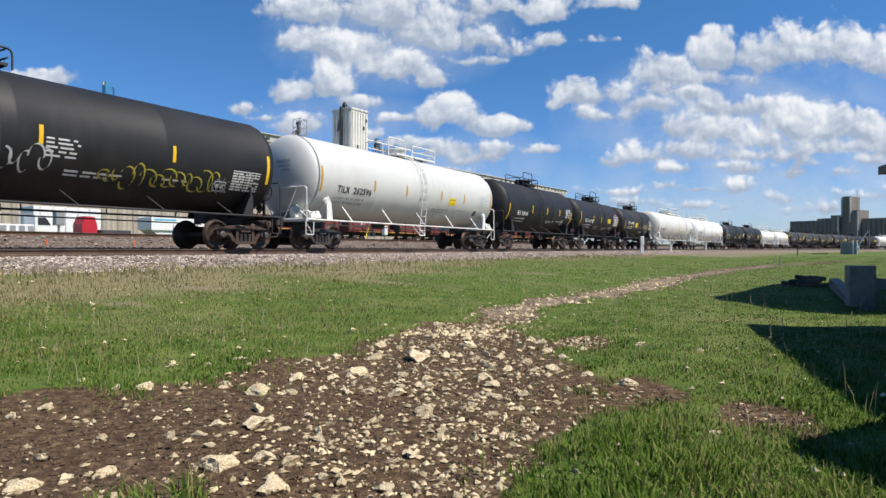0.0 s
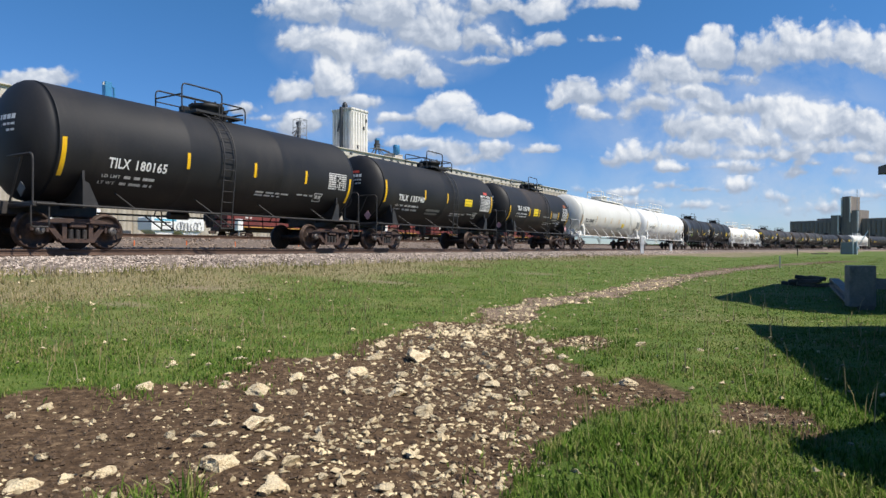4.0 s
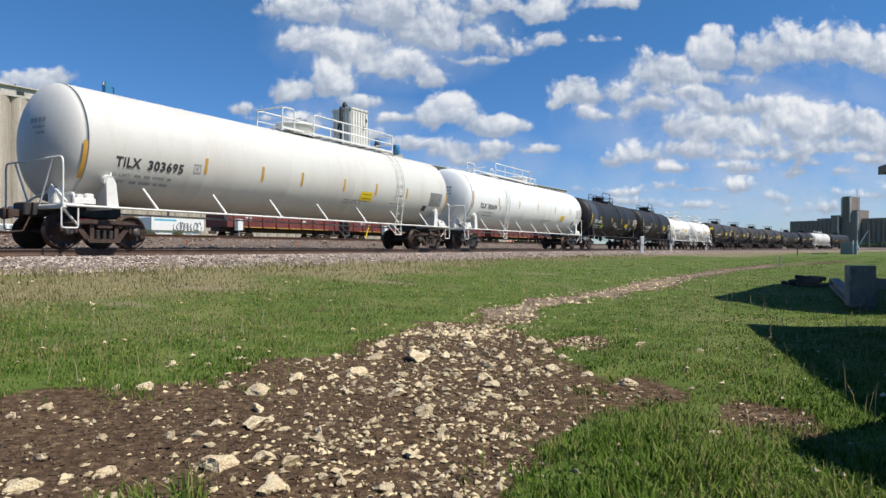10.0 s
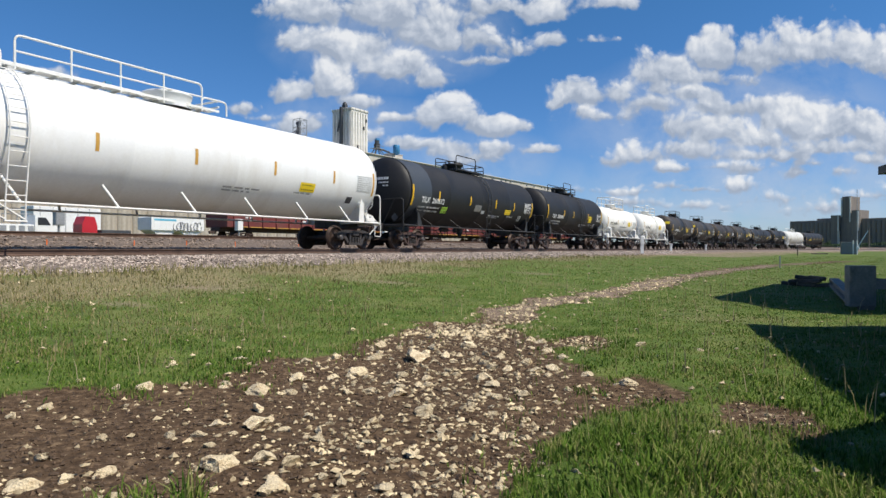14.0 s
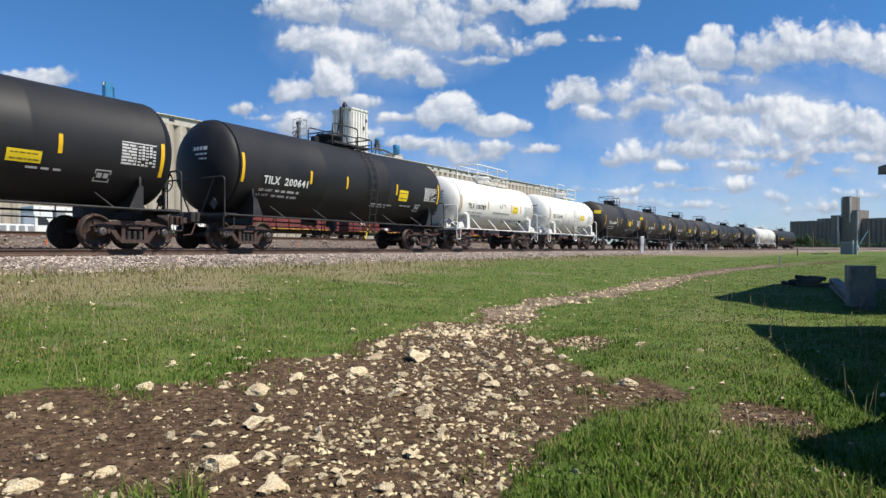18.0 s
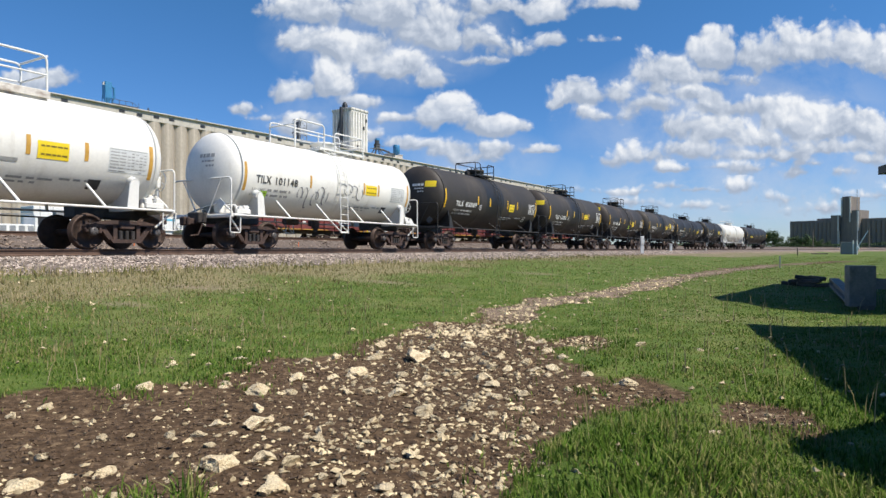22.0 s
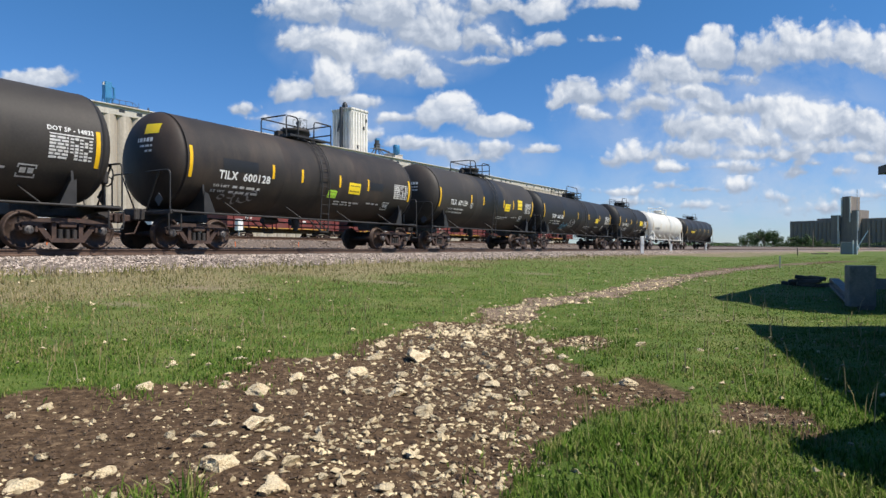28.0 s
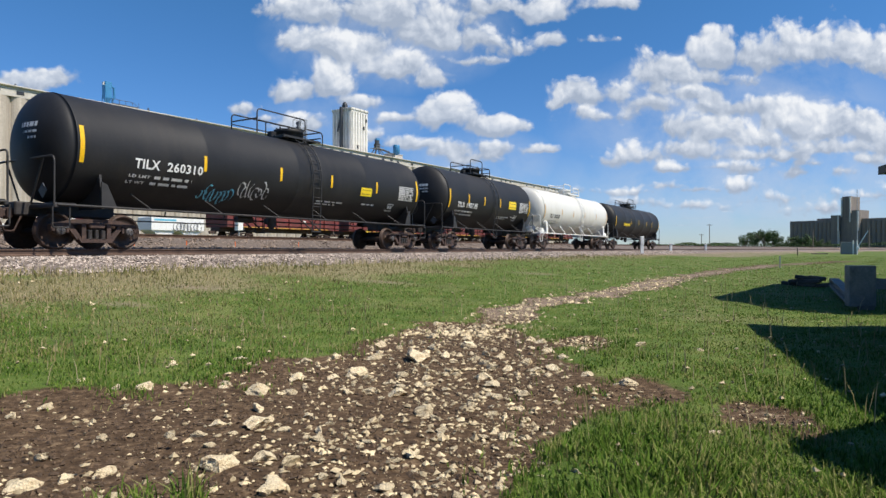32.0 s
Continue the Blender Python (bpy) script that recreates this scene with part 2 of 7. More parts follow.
# ---------------------------------------------------------------- materials
def material(name, colour, rough=0.6, metal=0.0, vary=0.25, scale=4.0, bump=0.15, bump_scale=40.0, stain=None, stain_at=(0.55, 0.75), stain_scale=(1, 1, 1), spec=0.5, random_tint=0.0, island=0.0, fine=0.12):
    """A principled surface with two scales of variation, fine relief and one layer of stain or wear."""
    m = bpy.data.materials.new(name)
    m.use_nodes = True
    nt = m.node_tree
    N, L = nt.nodes, nt.links
    b = N["Principled BSDF"]
    b.inputs["Metallic"].default_value = metal
    b.inputs["Specular IOR Level"].default_value = spec
    tc = N.new("ShaderNodeTexCoord")
    n1 = N.new("ShaderNodeTexNoise")
    n1.inputs["Scale"].default_value, n1.inputs["Detail"].default_value, n1.inputs["Roughness"].default_value = scale, 5, 0.6
    L.new(tc.outputs["Object"], n1.inputs["Vector"])
    n2 = N.new("ShaderNodeTexNoise")
    n2.inputs["Scale"].default_value, n2.inputs["Detail"].default_value = bump_scale, 3
    L.new(tc.outputs["Object"], n2.inputs["Vector"])
    r = N.new("ShaderNodeValToRGB")
    c = Vector(colour)
    r.color_ramp.elements[0].position, r.color_ramp.elements[1].position = 0.3, 0.7
    r.color_ramp.elements[0].color = (*(c * (1 - vary)), 1)
    r.color_ramp.elements[1].color = (*(c * (1 + vary)), 1)
    L.new(n1.outputs[0], r.inputs[0])
    last = r.outputs[0]
    g = N.new("ShaderNodeMix")
    g.data_type, g.blend_type = "RGBA", "MULTIPLY"
    g.inputs[0].default_value = 1.0
    rr = N.new("ShaderNodeMapRange")
    rr.inputs[1].default_value, rr.inputs[2].default_value = 0.3, 0.7
    rr.inputs[3].default_value, rr.inputs[4].default_value = 1 - fine, 1 + fine
    L.new(n2.outputs[0], rr.inputs[0])
    L.new(last, g.inputs[6]), L.new(rr.outputs[0], g.inputs[7])
    last = g.outputs[2]
    if stain:
        mp = N.new("ShaderNodeMapping")
        mp.inputs["Scale"].default_value = stain_scale
        L.new(tc.outputs["Object"], mp.inputs[0])
        n3 = N.new("ShaderNodeTexNoise")
        n3.inputs["Scale"].default_value, n3.inputs["Detail"].default_value, n3.inputs["Roughness"].default_value = 1.0, 6, 0.65
        L.new(mp.outputs[0], n3.inputs["Vector"])
        mr = N.new("ShaderNodeMapRange")
        mr.inputs[1].default_value, mr.inputs[2].default_value = stain_at
        L.new(n3.outputs[0], mr.inputs[0])
        mx = N.new("ShaderNodeMix")
        mx.data_type = "RGBA"
        mx.inputs[7].default_value = (*stain, 1)
        L.new(mr.outputs[0], mx.inputs[0]), L.new(last, mx.inputs[6])
        last = mx.outputs[2]
    if random_tint or island:
        src = N.new("ShaderNodeObjectInfo").outputs["Random"] if random_tint else N.new("ShaderNodeNewGeometry").outputs["Random Per Island"]
        amt = random_tint or island
        mr = N.new("ShaderNodeMapRange")
        mr.inputs[3].default_value, mr.inputs[4].default_value = 1 - amt, 1 + amt
        L.new(src, mr.inputs[0])
        g2 = N.new("ShaderNodeMix")
        g2.data_type, g2.blend_type = "RGBA", "MULTIPLY"
        g2.inputs[0].default_value = 1.0
        L.new(last, g2.inputs[6]), L.new(mr.outputs[0], g2.inputs[7])
        last = g2.outputs[2]
    L.new(last, b.inputs["Base Color"])
    ro = N.new("ShaderNodeMapRange")
    ro.inputs[3].default_value, ro.inputs[4].default_value = max(0.03, rough - 0.1), min(1, rough + 0.1)
    L.new(n1.outputs[0], ro.inputs[0])
    L.new(ro.outputs[0], b.inputs["Roughness"])
    if bump:
        bp = N.new("ShaderNodeBump")
        bp.inputs["Strength"].default_value, bp.inputs["Distance"].default_value = bump, 0.02
        L.new(n2.outputs[0], bp.inputs["Height"])
        L.new(bp.outputs[0], b.inputs["Normal"])
    return m


M = {
    "black": material("black_tank_paint", (0.0145, 0.0145, 0.0158), 0.58, spec=0.36, vary=0.3, scale=0.8, bump=0.04, bump_scale=18, stain=(0.042, 0.034, 0.029), stain_at=(0.52, 0.98), stain_scale=(1.1, 0.5, 0.25)),
    "brown_black": material("weathered_black_paint", (0.026, 0.0215, 0.019), 0.62, spec=0.4, vary=0.3, scale=0.7, bump=0.05, bump_scale=18, stain=(0.085, 0.058, 0.042), stain_at=(0.45, 0.9), stain_scale=(0.9, 0.5, 0.3)),
    "grey_black": material("faded_black_paint", (0.037, 0.032, 0.028), 0.62, spec=0.4, vary=0.22, scale=0.7, bump=0.05, bump_scale=18, stain=(0.09, 0.07, 0.055), stain_at=(0.5, 0.95), stain_scale=(0.9, 0.5, 0.3)),
    "patch_black": material("fresh_black_paint", (0.0125, 0.0125, 0.0145), 0.54, vary=0.2, scale=1.0, bump=0.04, bump_scale=18),
    "patch_grey": material("blue_grey_touch_up_paint", (0.045, 0.052, 0.062), 0.5, vary=0.12, scale=1.0, bump=0.03, bump_scale=18),
    "white": material("white_tank_paint", (0.82, 0.82, 0.80), 0.4, vary=0.025, scale=0.6, bump=0.03, bump_scale=14, stain=(0.60, 0.565, 0.50), stain_at=(0.5, 0.95), stain_scale=(1.0, 0.5, 0.22), fine=0.03),
    "grey_white": material("greyish_white_tank_paint", (0.595, 0.59, 0.56), 0.45, vary=0.03, scale=0.6, bump=0.03, bump_scale=14, stain=(0.46, 0.43, 0.38), stain_at=(0.52, 0.95), stain_scale=(1.0, 0.5, 0.22), fine=0.03),
    "cream": material("cream_tank_paint", (0.635, 0.62, 0.57), 0.45, vary=0.03, scale=0.6, bump=0.03, bump_scale=14, stain=(0.50, 0.45, 0.37), stain_at=(0.5, 0.95), stain_scale=(1.0, 0.5, 0.22), fine=0.03),
    "dirty_white": material("dirty_white_tank_paint", (0.80, 0.78, 0.72), 0.5, vary=0.05, scale=0.6, bump=0.03, bump_scale=14, stain=(0.42, 0.37, 0.30), stain_at=(0.56, 0.92), stain_scale=(1.6, 0.6, 0.3), fine=0.04),
    "rust": material("rusty_cast_steel", (0.052, 0.031, 0.025), 0.8, vary=0.4, scale=5, bump=0.3, bump_scale=60, stain=(0.115, 0.065, 0.045), stain_at=(0.5, 0.8), stain_scale=(6, 6, 6)),
    "greasy": material("greasy_black_steel", (0.035, 0.03, 0.028), 0.65, vary=0.4, scale=5, bump=0.2, bump_scale=60, stain=(0.09, 0.06, 0.045), stain_at=(0.55, 0.85), stain_scale=(5, 5, 5)),
    "wheel": material("rusty_wheel_steel", (0.075, 0.048, 0.037), 0.6, 0.5, vary=0.3, scale=6, bump=0.15, bump_scale=70, stain=(0.03, 0.025, 0.022), stain_at=(0.45, 0.7), stain_scale=(5, 5, 5)),
    "cap": material("bearing_cap_steel", (0.12, 0.11, 0.105), 0.55, 0.5, vary=0.3, scale=9, bump=0.1, bump_scale=80),
    "black_steel": material("black_painted_steel", (0.028, 0.026, 0.025), 0.55, vary=0.35, scale=4, bump=0.1, bump_scale=60, stain=(0.09, 0.06, 0.045), stain_at=(0.6, 0.9), stain_scale=(4, 4, 4)),
    "white_steel": material("white_painted_steel", (0.74, 0.73, 0.69), 0.5, vary=0.06, scale=4, bump=0.05, bump_scale=60, stain=(0.40, 0.33, 0.26), stain_at=(0.6, 0.9), stain_scale=(4, 4, 4)),
    "yellow": material("yellow_reflector", (0.80, 0.47, 0.012), 0.35, vary=0.1, scale=6, bump=0.0, fine=0.06),
    "amber": material("weathered_amber_reflector", (0.55, 0.31, 0.06), 0.45, vary=0.15, scale=6, bump=0.0, fine=0.08),
    "sign_yellow": material("yellow_placard", (0.85, 0.62, 0.02), 0.45, vary=0.06, scale=5, bump=0.0, fine=0.05),
    "sign_green": material("fluorescent_green_placard", (0.42, 0.75, 0.06), 0.45, vary=0.06, scale=5, bump=0.0, fine=0.05),
    "sign_red": material("faded_red_placard", (0.55, 0.07, 0.04), 0.5, vary=0.15, scale=6, bump=0.0),
    "ink_white": material("white_stencil_paint", (0.74, 0.74, 0.72), 0.55, vary=0.08, scale=8, bump=0.0, fine=0.08),
    "ink_dim": material("worn_white_stencil_paint", (0.60, 0.59, 0.57), 0.6, vary=0.2, scale=12, bump=0.0, fine=0.1),
    "ink_black": material("black_stencil_paint", (0.045, 0.045, 0.045), 0.55, vary=0.2, scale=8, bump=0.0),
    "ink_grey": material("worn_grey_stencil_paint", (0.33, 0.33, 0.32), 0.55, vary=0.2, scale=8, bump=0.0),
    "spray_blue": material("sky_blue_spray_paint", (0.12, 0.42, 0.58), 0.5, vary=0.3, scale=9, bump=0.0),
    "spray_yellow": material("ochre_spray_paint", (0.42, 0.36, 0.05), 0.5, vary=0.3, scale=9, bump=0.0),
    "spray_white": material("white_spray_paint", (0.50, 0.50, 0.50), 0.5, vary=0.3, scale=9, bump=0.0),
    "spray_grey": material("grey_spray_paint", (0.25, 0.25, 0.26), 0.5, vary=0.3, scale=9, bump=0.0),
    "spray_dark": material("dark_spray_paint", (0.06, 0.06, 0.065), 0.5, vary=0.3, scale=9, bump=0.0),
    "ink_brown": material("faded_brown_print", (0.20, 0.14, 0.02), 0.55, vary=0.2, scale=9, bump=0.0),
    "ink_dust": material("dusty_grey_stencil", (0.20, 0.195, 0.18), 0.65, vary=0.35, scale=11, bump=0.0, fine=0.3),
    "decal_grey": material("pale_grey_decal", (0.62, 0.63, 0.62), 0.5, vary=0.08, scale=9, bump=0.0),
    "faded_orange": material("faded_orange_decal", (0.30, 0.09, 0.03), 0.6, vary=0.45, scale=9, bump=0.0, fine=0.3),
    "pale_red": material("pale_red_placard", (0.62, 0.33, 0.34), 0.5, vary=0.2, scale=7, bump=0.0),
    "rusty_white": material("rust_streaked_white_steel", (0.62, 0.58, 0.52), 0.6, vary=0.12, scale=4, bump=0.08, bump_scale=50, stain=(0.20, 0.12, 0.07), stain_at=(0.45, 0.70), stain_scale=(3, 3, 5)),
    "rail": material("rusty_rail_steel", (0.12, 0.075, 0.055), 0.6, 0.5, vary=0.3, scale=3, bump=0.15, bump_scale=50),
    "rail_top": material("polished_rail_head", (0.45, 0.43, 0.41), 0.3, 0.9, vary=0.15, scale=3, bump=0.0),
    "tie": material("creosoted_timber", (0.075, 0.055, 0.042), 0.85, vary=0.35, scale=3, bump=0.3, bump_scale=25, island=0.3),
    "dirt_ballast": material("dirty_brown_ballast", (0.135, 0.105, 0.085), 0.95, vary=0.4, scale=6, bump=0.5, bump_scale=30, fine=0.3),
    "dirt_stone": material("dusty_ballast_stone", (0.23, 0.18, 0.145), 0.9, vary=0.25, scale=9, bump=0.3, bump_scale=50, island=0.5),
    "grey_hut": material("grey_hut_paint", (0.20, 0.205, 0.21), 0.6, vary=0.1, scale=1, bump=0.05, bump_scale=10),
    "ballast": material("pinkish_ballast_stone", (0.17, 0.135, 0.112), 0.9, vary=0.45, scale=14, bump=0.6, bump_scale=35, fine=0.35),
    "ballast_stone": material("crushed_ballast_stone", (0.355, 0.295, 0.25), 0.9, vary=0.25, scale=9, bump=0.3, bump_scale=50, island=0.6),
    "limestone": material("pale_limestone", (0.70, 0.585, 0.39), 0.9, vary=0.22, scale=2.2, bump=0.8, bump_scale=9, stain=(0.33, 0.235, 0.13), stain_at=(0.48, 0.74), stain_scale=(1.6, 1.6, 1.6), random_tint=0.22),
    "pebble": material("limestone_pebbles", (0.53, 0.43, 0.27), 0.9, vary=0.25, scale=14, bump=0.3, bump_scale=60, island=0.4),
    "soil": material("crumbly_brown_soil", (0.090, 0.058, 0.035), 0.95, vary=0.3, scale=9, bump=0.3, bump_scale=60, island=0.4),
    "concrete": material("weathered_elevator_concrete", (0.50, 0.44, 0.365), 0.9, vary=0.14, scale=0.12, bump=0.2, bump_scale=3, stain=(0.20, 0.165, 0.125), stain_at=(0.40, 0.78), stain_scale=(0.55, 0.55, 0.018)),
    "concrete_light": material("pale_elevator_concrete", (0.50, 0.465, 0.41), 0.9, vary=0.1, scale=0.15, bump=0.2, bump_scale=3, stain=(0.30, 0.27, 0.23), stain_at=(0.5, 0.9), stain_scale=(0.5, 0.5, 0.03)),
    "concrete_white": material("white_painted_concrete", (0.76, 0.74, 0.69), 0.85, vary=0.07, scale=0.2, bump=0.1, bump_scale=3, stain=(0.20, 0.175, 0.15), stain_at=(0.44, 0.72), stain_scale=(1.3, 1.3, 0.06)),
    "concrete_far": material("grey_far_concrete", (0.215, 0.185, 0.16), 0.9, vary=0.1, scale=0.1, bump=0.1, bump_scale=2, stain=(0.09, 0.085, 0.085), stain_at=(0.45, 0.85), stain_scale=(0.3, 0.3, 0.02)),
    "window": material("dark_opening", (0.03, 0.03, 0.032), 0.4, vary=0.3, scale=2, bump=0.0),
    "blue_metal": material("blue_painted_sheet_metal", (0.04, 0.20, 0.40), 0.45, vary=0.15, scale=1, bump=0.05, bump_scale=6),
    "dark_metal": material("dark_galvanised_steel", (0.075, 0.078, 0.085), 0.55, 0.3, vary=0.25, scale=1, bump=0.1, bump_scale=8),
    "grey_metal": material("grey_galvanised_steel", (0.30, 0.31, 0.32), 0.5, 0.3, vary=0.15, scale=2, bump=0.08, bump_scale=12),
    "red_car": material("faded_red_railcar_paint", (0.16, 0.030, 0.026), 0.65, vary=0.3, scale=0.9, bump=0.1, bump_scale=10, stain=(0.12, 0.05, 0.04), stain_at=(0.45, 0.8), stain_scale=(1.2, 1, 0.6)),
    "red_paint": material("bright_red_paint", (0.46, 0.02, 0.03), 0.4, vary=0.1, scale=1, bump=0.0),
    "white_box": material("white_painted_metal", (0.75, 0.75, 0.73), 0.45, vary=0.05, scale=2, bump=0.04, bump_scale=20, stain=(0.45, 0.42, 0.37), stain_at=(0.58, 0.9), stain_scale=(2, 2, 1)),
    "block": material("grey_cast_block", (0.23, 0.22, 0.205), 0.8, vary=0.18, scale=5, bump=0.2, bump_scale=30, stain=(0.10, 0.095, 0.09), stain_at=(0.45, 0.75), stain_scale=(5, 5, 3)),
    "timber": material("old_dark_timber", (0.10, 0.085, 0.075), 0.85, vary=0.35, scale=4, bump=0.4, bump_scale=22, random_tint=0.35),
    "roof": material("dark_roof_metal", (0.06, 0.058, 0.06), 0.55, vary=0.2, scale=1, bump=0.1, bump_scale=10),
    "orange": material("orange_plastic", (0.80, 0.16, 0.02), 0.5, vary=0.1, scale=6, bump=0.0),
    "bark": material("grey_bark", (0.11, 0.09, 0.07), 0.9, vary=0.3, scale=4, bump=0.5, bump_scale=14),
    "leaf": material("tree_leaves", (0.045, 0.085, 0.022), 0.7, vary=0.35, scale=0.5, bump=0.0, island=0.5),
    "leaf_light": material("shrub_leaves", (0.075, 0.12, 0.035), 0.7, vary=0.35, scale=0.5, bump=0.0, island=0.5),
    "pole": material("weathered_pole_timber", (0.16, 0.13, 0.105), 0.85, vary=0.3, scale=3, bump=0.3, bump_scale=20),
}


# ---------------------------------------------------------------- mesh building
class Shape:
    """Collects faces of one mesh."""

    def __init__(self):
        self.v, self.f, self.smooth = [], [], []

    def face(self, pts, smooth=False):
        i = len(self.v)
        self.v.extend(tuple(p) for p in pts)
        self.f.append(tuple(range(i, i + len(pts))))
        self.smooth.append(smooth)

    def grid(self, rows, smooth=True, closed=False):
        """rows: equal lists of points; faces between neighbours."""
        i, n = len(self.v), len(rows[0])
        for r in rows:
            self.v.extend(tuple(p) for p in r)
        for a in range(len(rows) - 1):
            for b in range(n if closed else n - 1):
                c = (b + 1) % n
                self.f.append((i + a * n + b, i + a * n + c, i + (a + 1) * n + c, i + (a + 1) * n + b))
                self.smooth.append(smooth)
        return self

    def box(self, c, s, rot=None, bevel=0.0):
        hx, hy, hz = (q / 2 for q in s)
        b = min(bevel, hx * 0.45, hy * 0.45, hz * 0.45)
        R = rot.to_matrix() if rot else None
        c = Vector(c)

        def at(x, y, z):
            p = Vector((x, y, z))
            return c + (R @ p if R else p)

        if b <= 0:
            P = [at(x, y, z) for x in (-hx, hx) for y in (-hy, hy) for z in (-hz, hz)]
            i = len(self.v)
            self.v.extend(tuple(p) for p in P)
            for q in ((0, 1, 3, 2), (4, 6, 7, 5), (0, 4, 5, 1), (2, 3, 7, 6), (0, 2, 6, 4), (1, 5, 7, 3)):
                self.f.append(tuple(i + k for k in q))
                self.smooth.append(False)
            return self
        # bevelled: rings of an octagonal outline
        ring = [(-hx + b, -hy), (hx - b, -hy), (hx, -hy + b), (hx, hy - b), (hx - b, hy), (-hx + b, hy), (-hx, hy - b), (-hx, -hy + b)]
        inner = [(x * (hx - b) / hx, y * (hy - b) / hy) for x, y in ring]
        rows = [[at(x, y, -hz) for x, y in inner], [at(x, y, -hz + b) for x, y in ring], [at(x, y, hz - b) for x, y in ring], [at(x, y, hz) for x, y in inner]]
        self.grid(rows, False, True)
        self.face(rows[0][::-1])
        self.face(rows[3])
        return self

    def cyl(self, p0, p1, r0, r1=None, n=10, caps=True, smooth=True):
        r1 = r0 if r1 is None else r1
        p0, p1 = Vector(p0), Vector(p1)
        q = (p1 - p0).to_track_quat("Z", "Y")
        rows = [[p + q @ Vector((r * math.cos(2 * math.pi * k / n), r * math.sin(2 * math.pi * k / n), 0)) for k in range(n)] for p, r in ((p0, r0), (p1, r1))]
        self.grid(rows, smooth, True)
        if caps:
            self.face(rows[0][::-1])
            self.face(rows[1])
        return self

    def tube(self, pts, r, n=6):
        pts = [Vector(p) for p in pts]
        rows = []
        for i, p in enumerate(pts):
            d = (pts[min(i + 1, len(pts) - 1)] - pts[max(i - 1, 0)]).normalized()
            q = d.to_track_quat("Z", "Y")
            rows.append((p, d))
        ref = Vector((0.31, 0.17, 0.93))
        out = []
        for p, d in rows:
            a = d.cross(ref).normalized()
            b = d.cross(a)
            out.append([p + a * (r * math.cos(2 * math.pi * k / n)) + b * (r * math.sin(2 * math.pi * k / n)) for k in range(n)])
        self.grid(out, True, True)
        self.face(out[0][::-1])
        self.face(out[-1])
        return self

    def lathe(self, profile, n=40, axis="x", centre=(0, 0, 0), a0=0.0):
        """profile: (along, radius) pairs."""
        c = Vector(centre)
        rows = []
        for t, r in profile:
            row = []
            for k in range(n):
                a = a0 + 2 * math.pi * k / n
                u, w = r * math.cos(a), r * math.sin(a)
                row.append(c + Vector({"x": (t, u, w), "y": (w, t, u), "z": (u, w, t)}[axis]))
            rows.append(row)
        return self.grid(rows, True, True)

    def plate(self, outline, y0, y1, plane="xz"):
        """An outline extruded between y0 and y1 across its plane."""
        def at(p, t):
            return {"xz": (p[0], t, p[1]), "yz": (t, p[0], p[1]), "xy": (p[0], p[1], t)}[plane]
        a, b = [at(p, y0) for p in outline], [at(p, y1) for p in outline]
        self.grid([a, b], False, True)
        self.face(a[::-1])
        self.face(b)
        return self

    def mesh(self, name, mat):
        me = bpy.data.meshes.new(name)
        me.from_pydata(self.v, [], self.f)
        me.polygons.foreach_set("use_smooth", self.smooth)
        for m in (mat if isinstance(mat, (list, tuple)) else [mat]):
            me.materials.append(m)
        return me


def part(name, shape, mat, parent, label=""):
    """One mesh object under a thing or part; shape may be a Shape or ready mesh."""
    me = shape.mesh(name, mat) if isinstance(shape, Shape) else shape
    ob = new(name, me)
    ob.parent = parent
    if label:
        tagged(ob, label)
    return ob


def thing(name, m, label, category, group="", kind=""):
    ob = new(name)
    ob.empty_display_size = 0.3
    ob.matrix_world = m
    return tagged(ob, label, category, group, kind)


def solo(name, shape, mat, m, label, category, group="", kind=""):
    me = shape.mesh(name, mat) if isinstance(shape, Shape) else shape
    ob = new(name, me)
    ob.matrix_world = m
    return tagged(ob, label, category, group, kind)


# ---------------------------------------------------------------- the railway line in plan
TH = 0.5403                 # heading of the straight, from +y towards +x
OFF = 17.0                  # distance from the camera to the straight
RAIL = EYE                  # rail top
ALONG = Vector((math.sin(TH), math.cos(TH), 0))
ACROSS = Vector((-math.cos(TH), math.sin(TH), 0))    # away from the camera
_s = np.arange(-3000.0, 3000.0, 0.5)
_curv = 0.0018 * np.clip((_s - 20) / 80, 0, 1) * (_s < 420)
_h = TH + np.concatenate([[0], np.cumsum(_curv[:-1] * 0.5)])
_i0 = int(np.argmin(abs(_s)))
_px = np.concatenate([[0], np.cumsum(np.sin(_h[:-1]) * 0.5)])
_py = np.concatenate([[0], np.cumsum(np.cos(_h[:-1]) * 0.5)])
_px += ACROSS.x * OFF - _px[_i0]
_py += ACROSS.y * OFF - _py[_i0]


def line_at(s, side=0.0, z=0.0):
    """A point of the line, side metres to the far side."""
    h = np.interp(s, _s, _h)
    return Vector((np.interp(s, _s, _px) - math.cos(h) * side, np.interp(s, _s, _py) + math.sin(h) * side, z))


def line_pose(s0, s1):
    a, b = line_at(s0), line_at(s1)
    d = b - a
    return Matrix.Translation(((a.x + b.x) / 2, (a.y + b.y) / 2, RAIL)) @ Matrix.Rotation(math.atan2(d.y, d.x), 4, "Z")


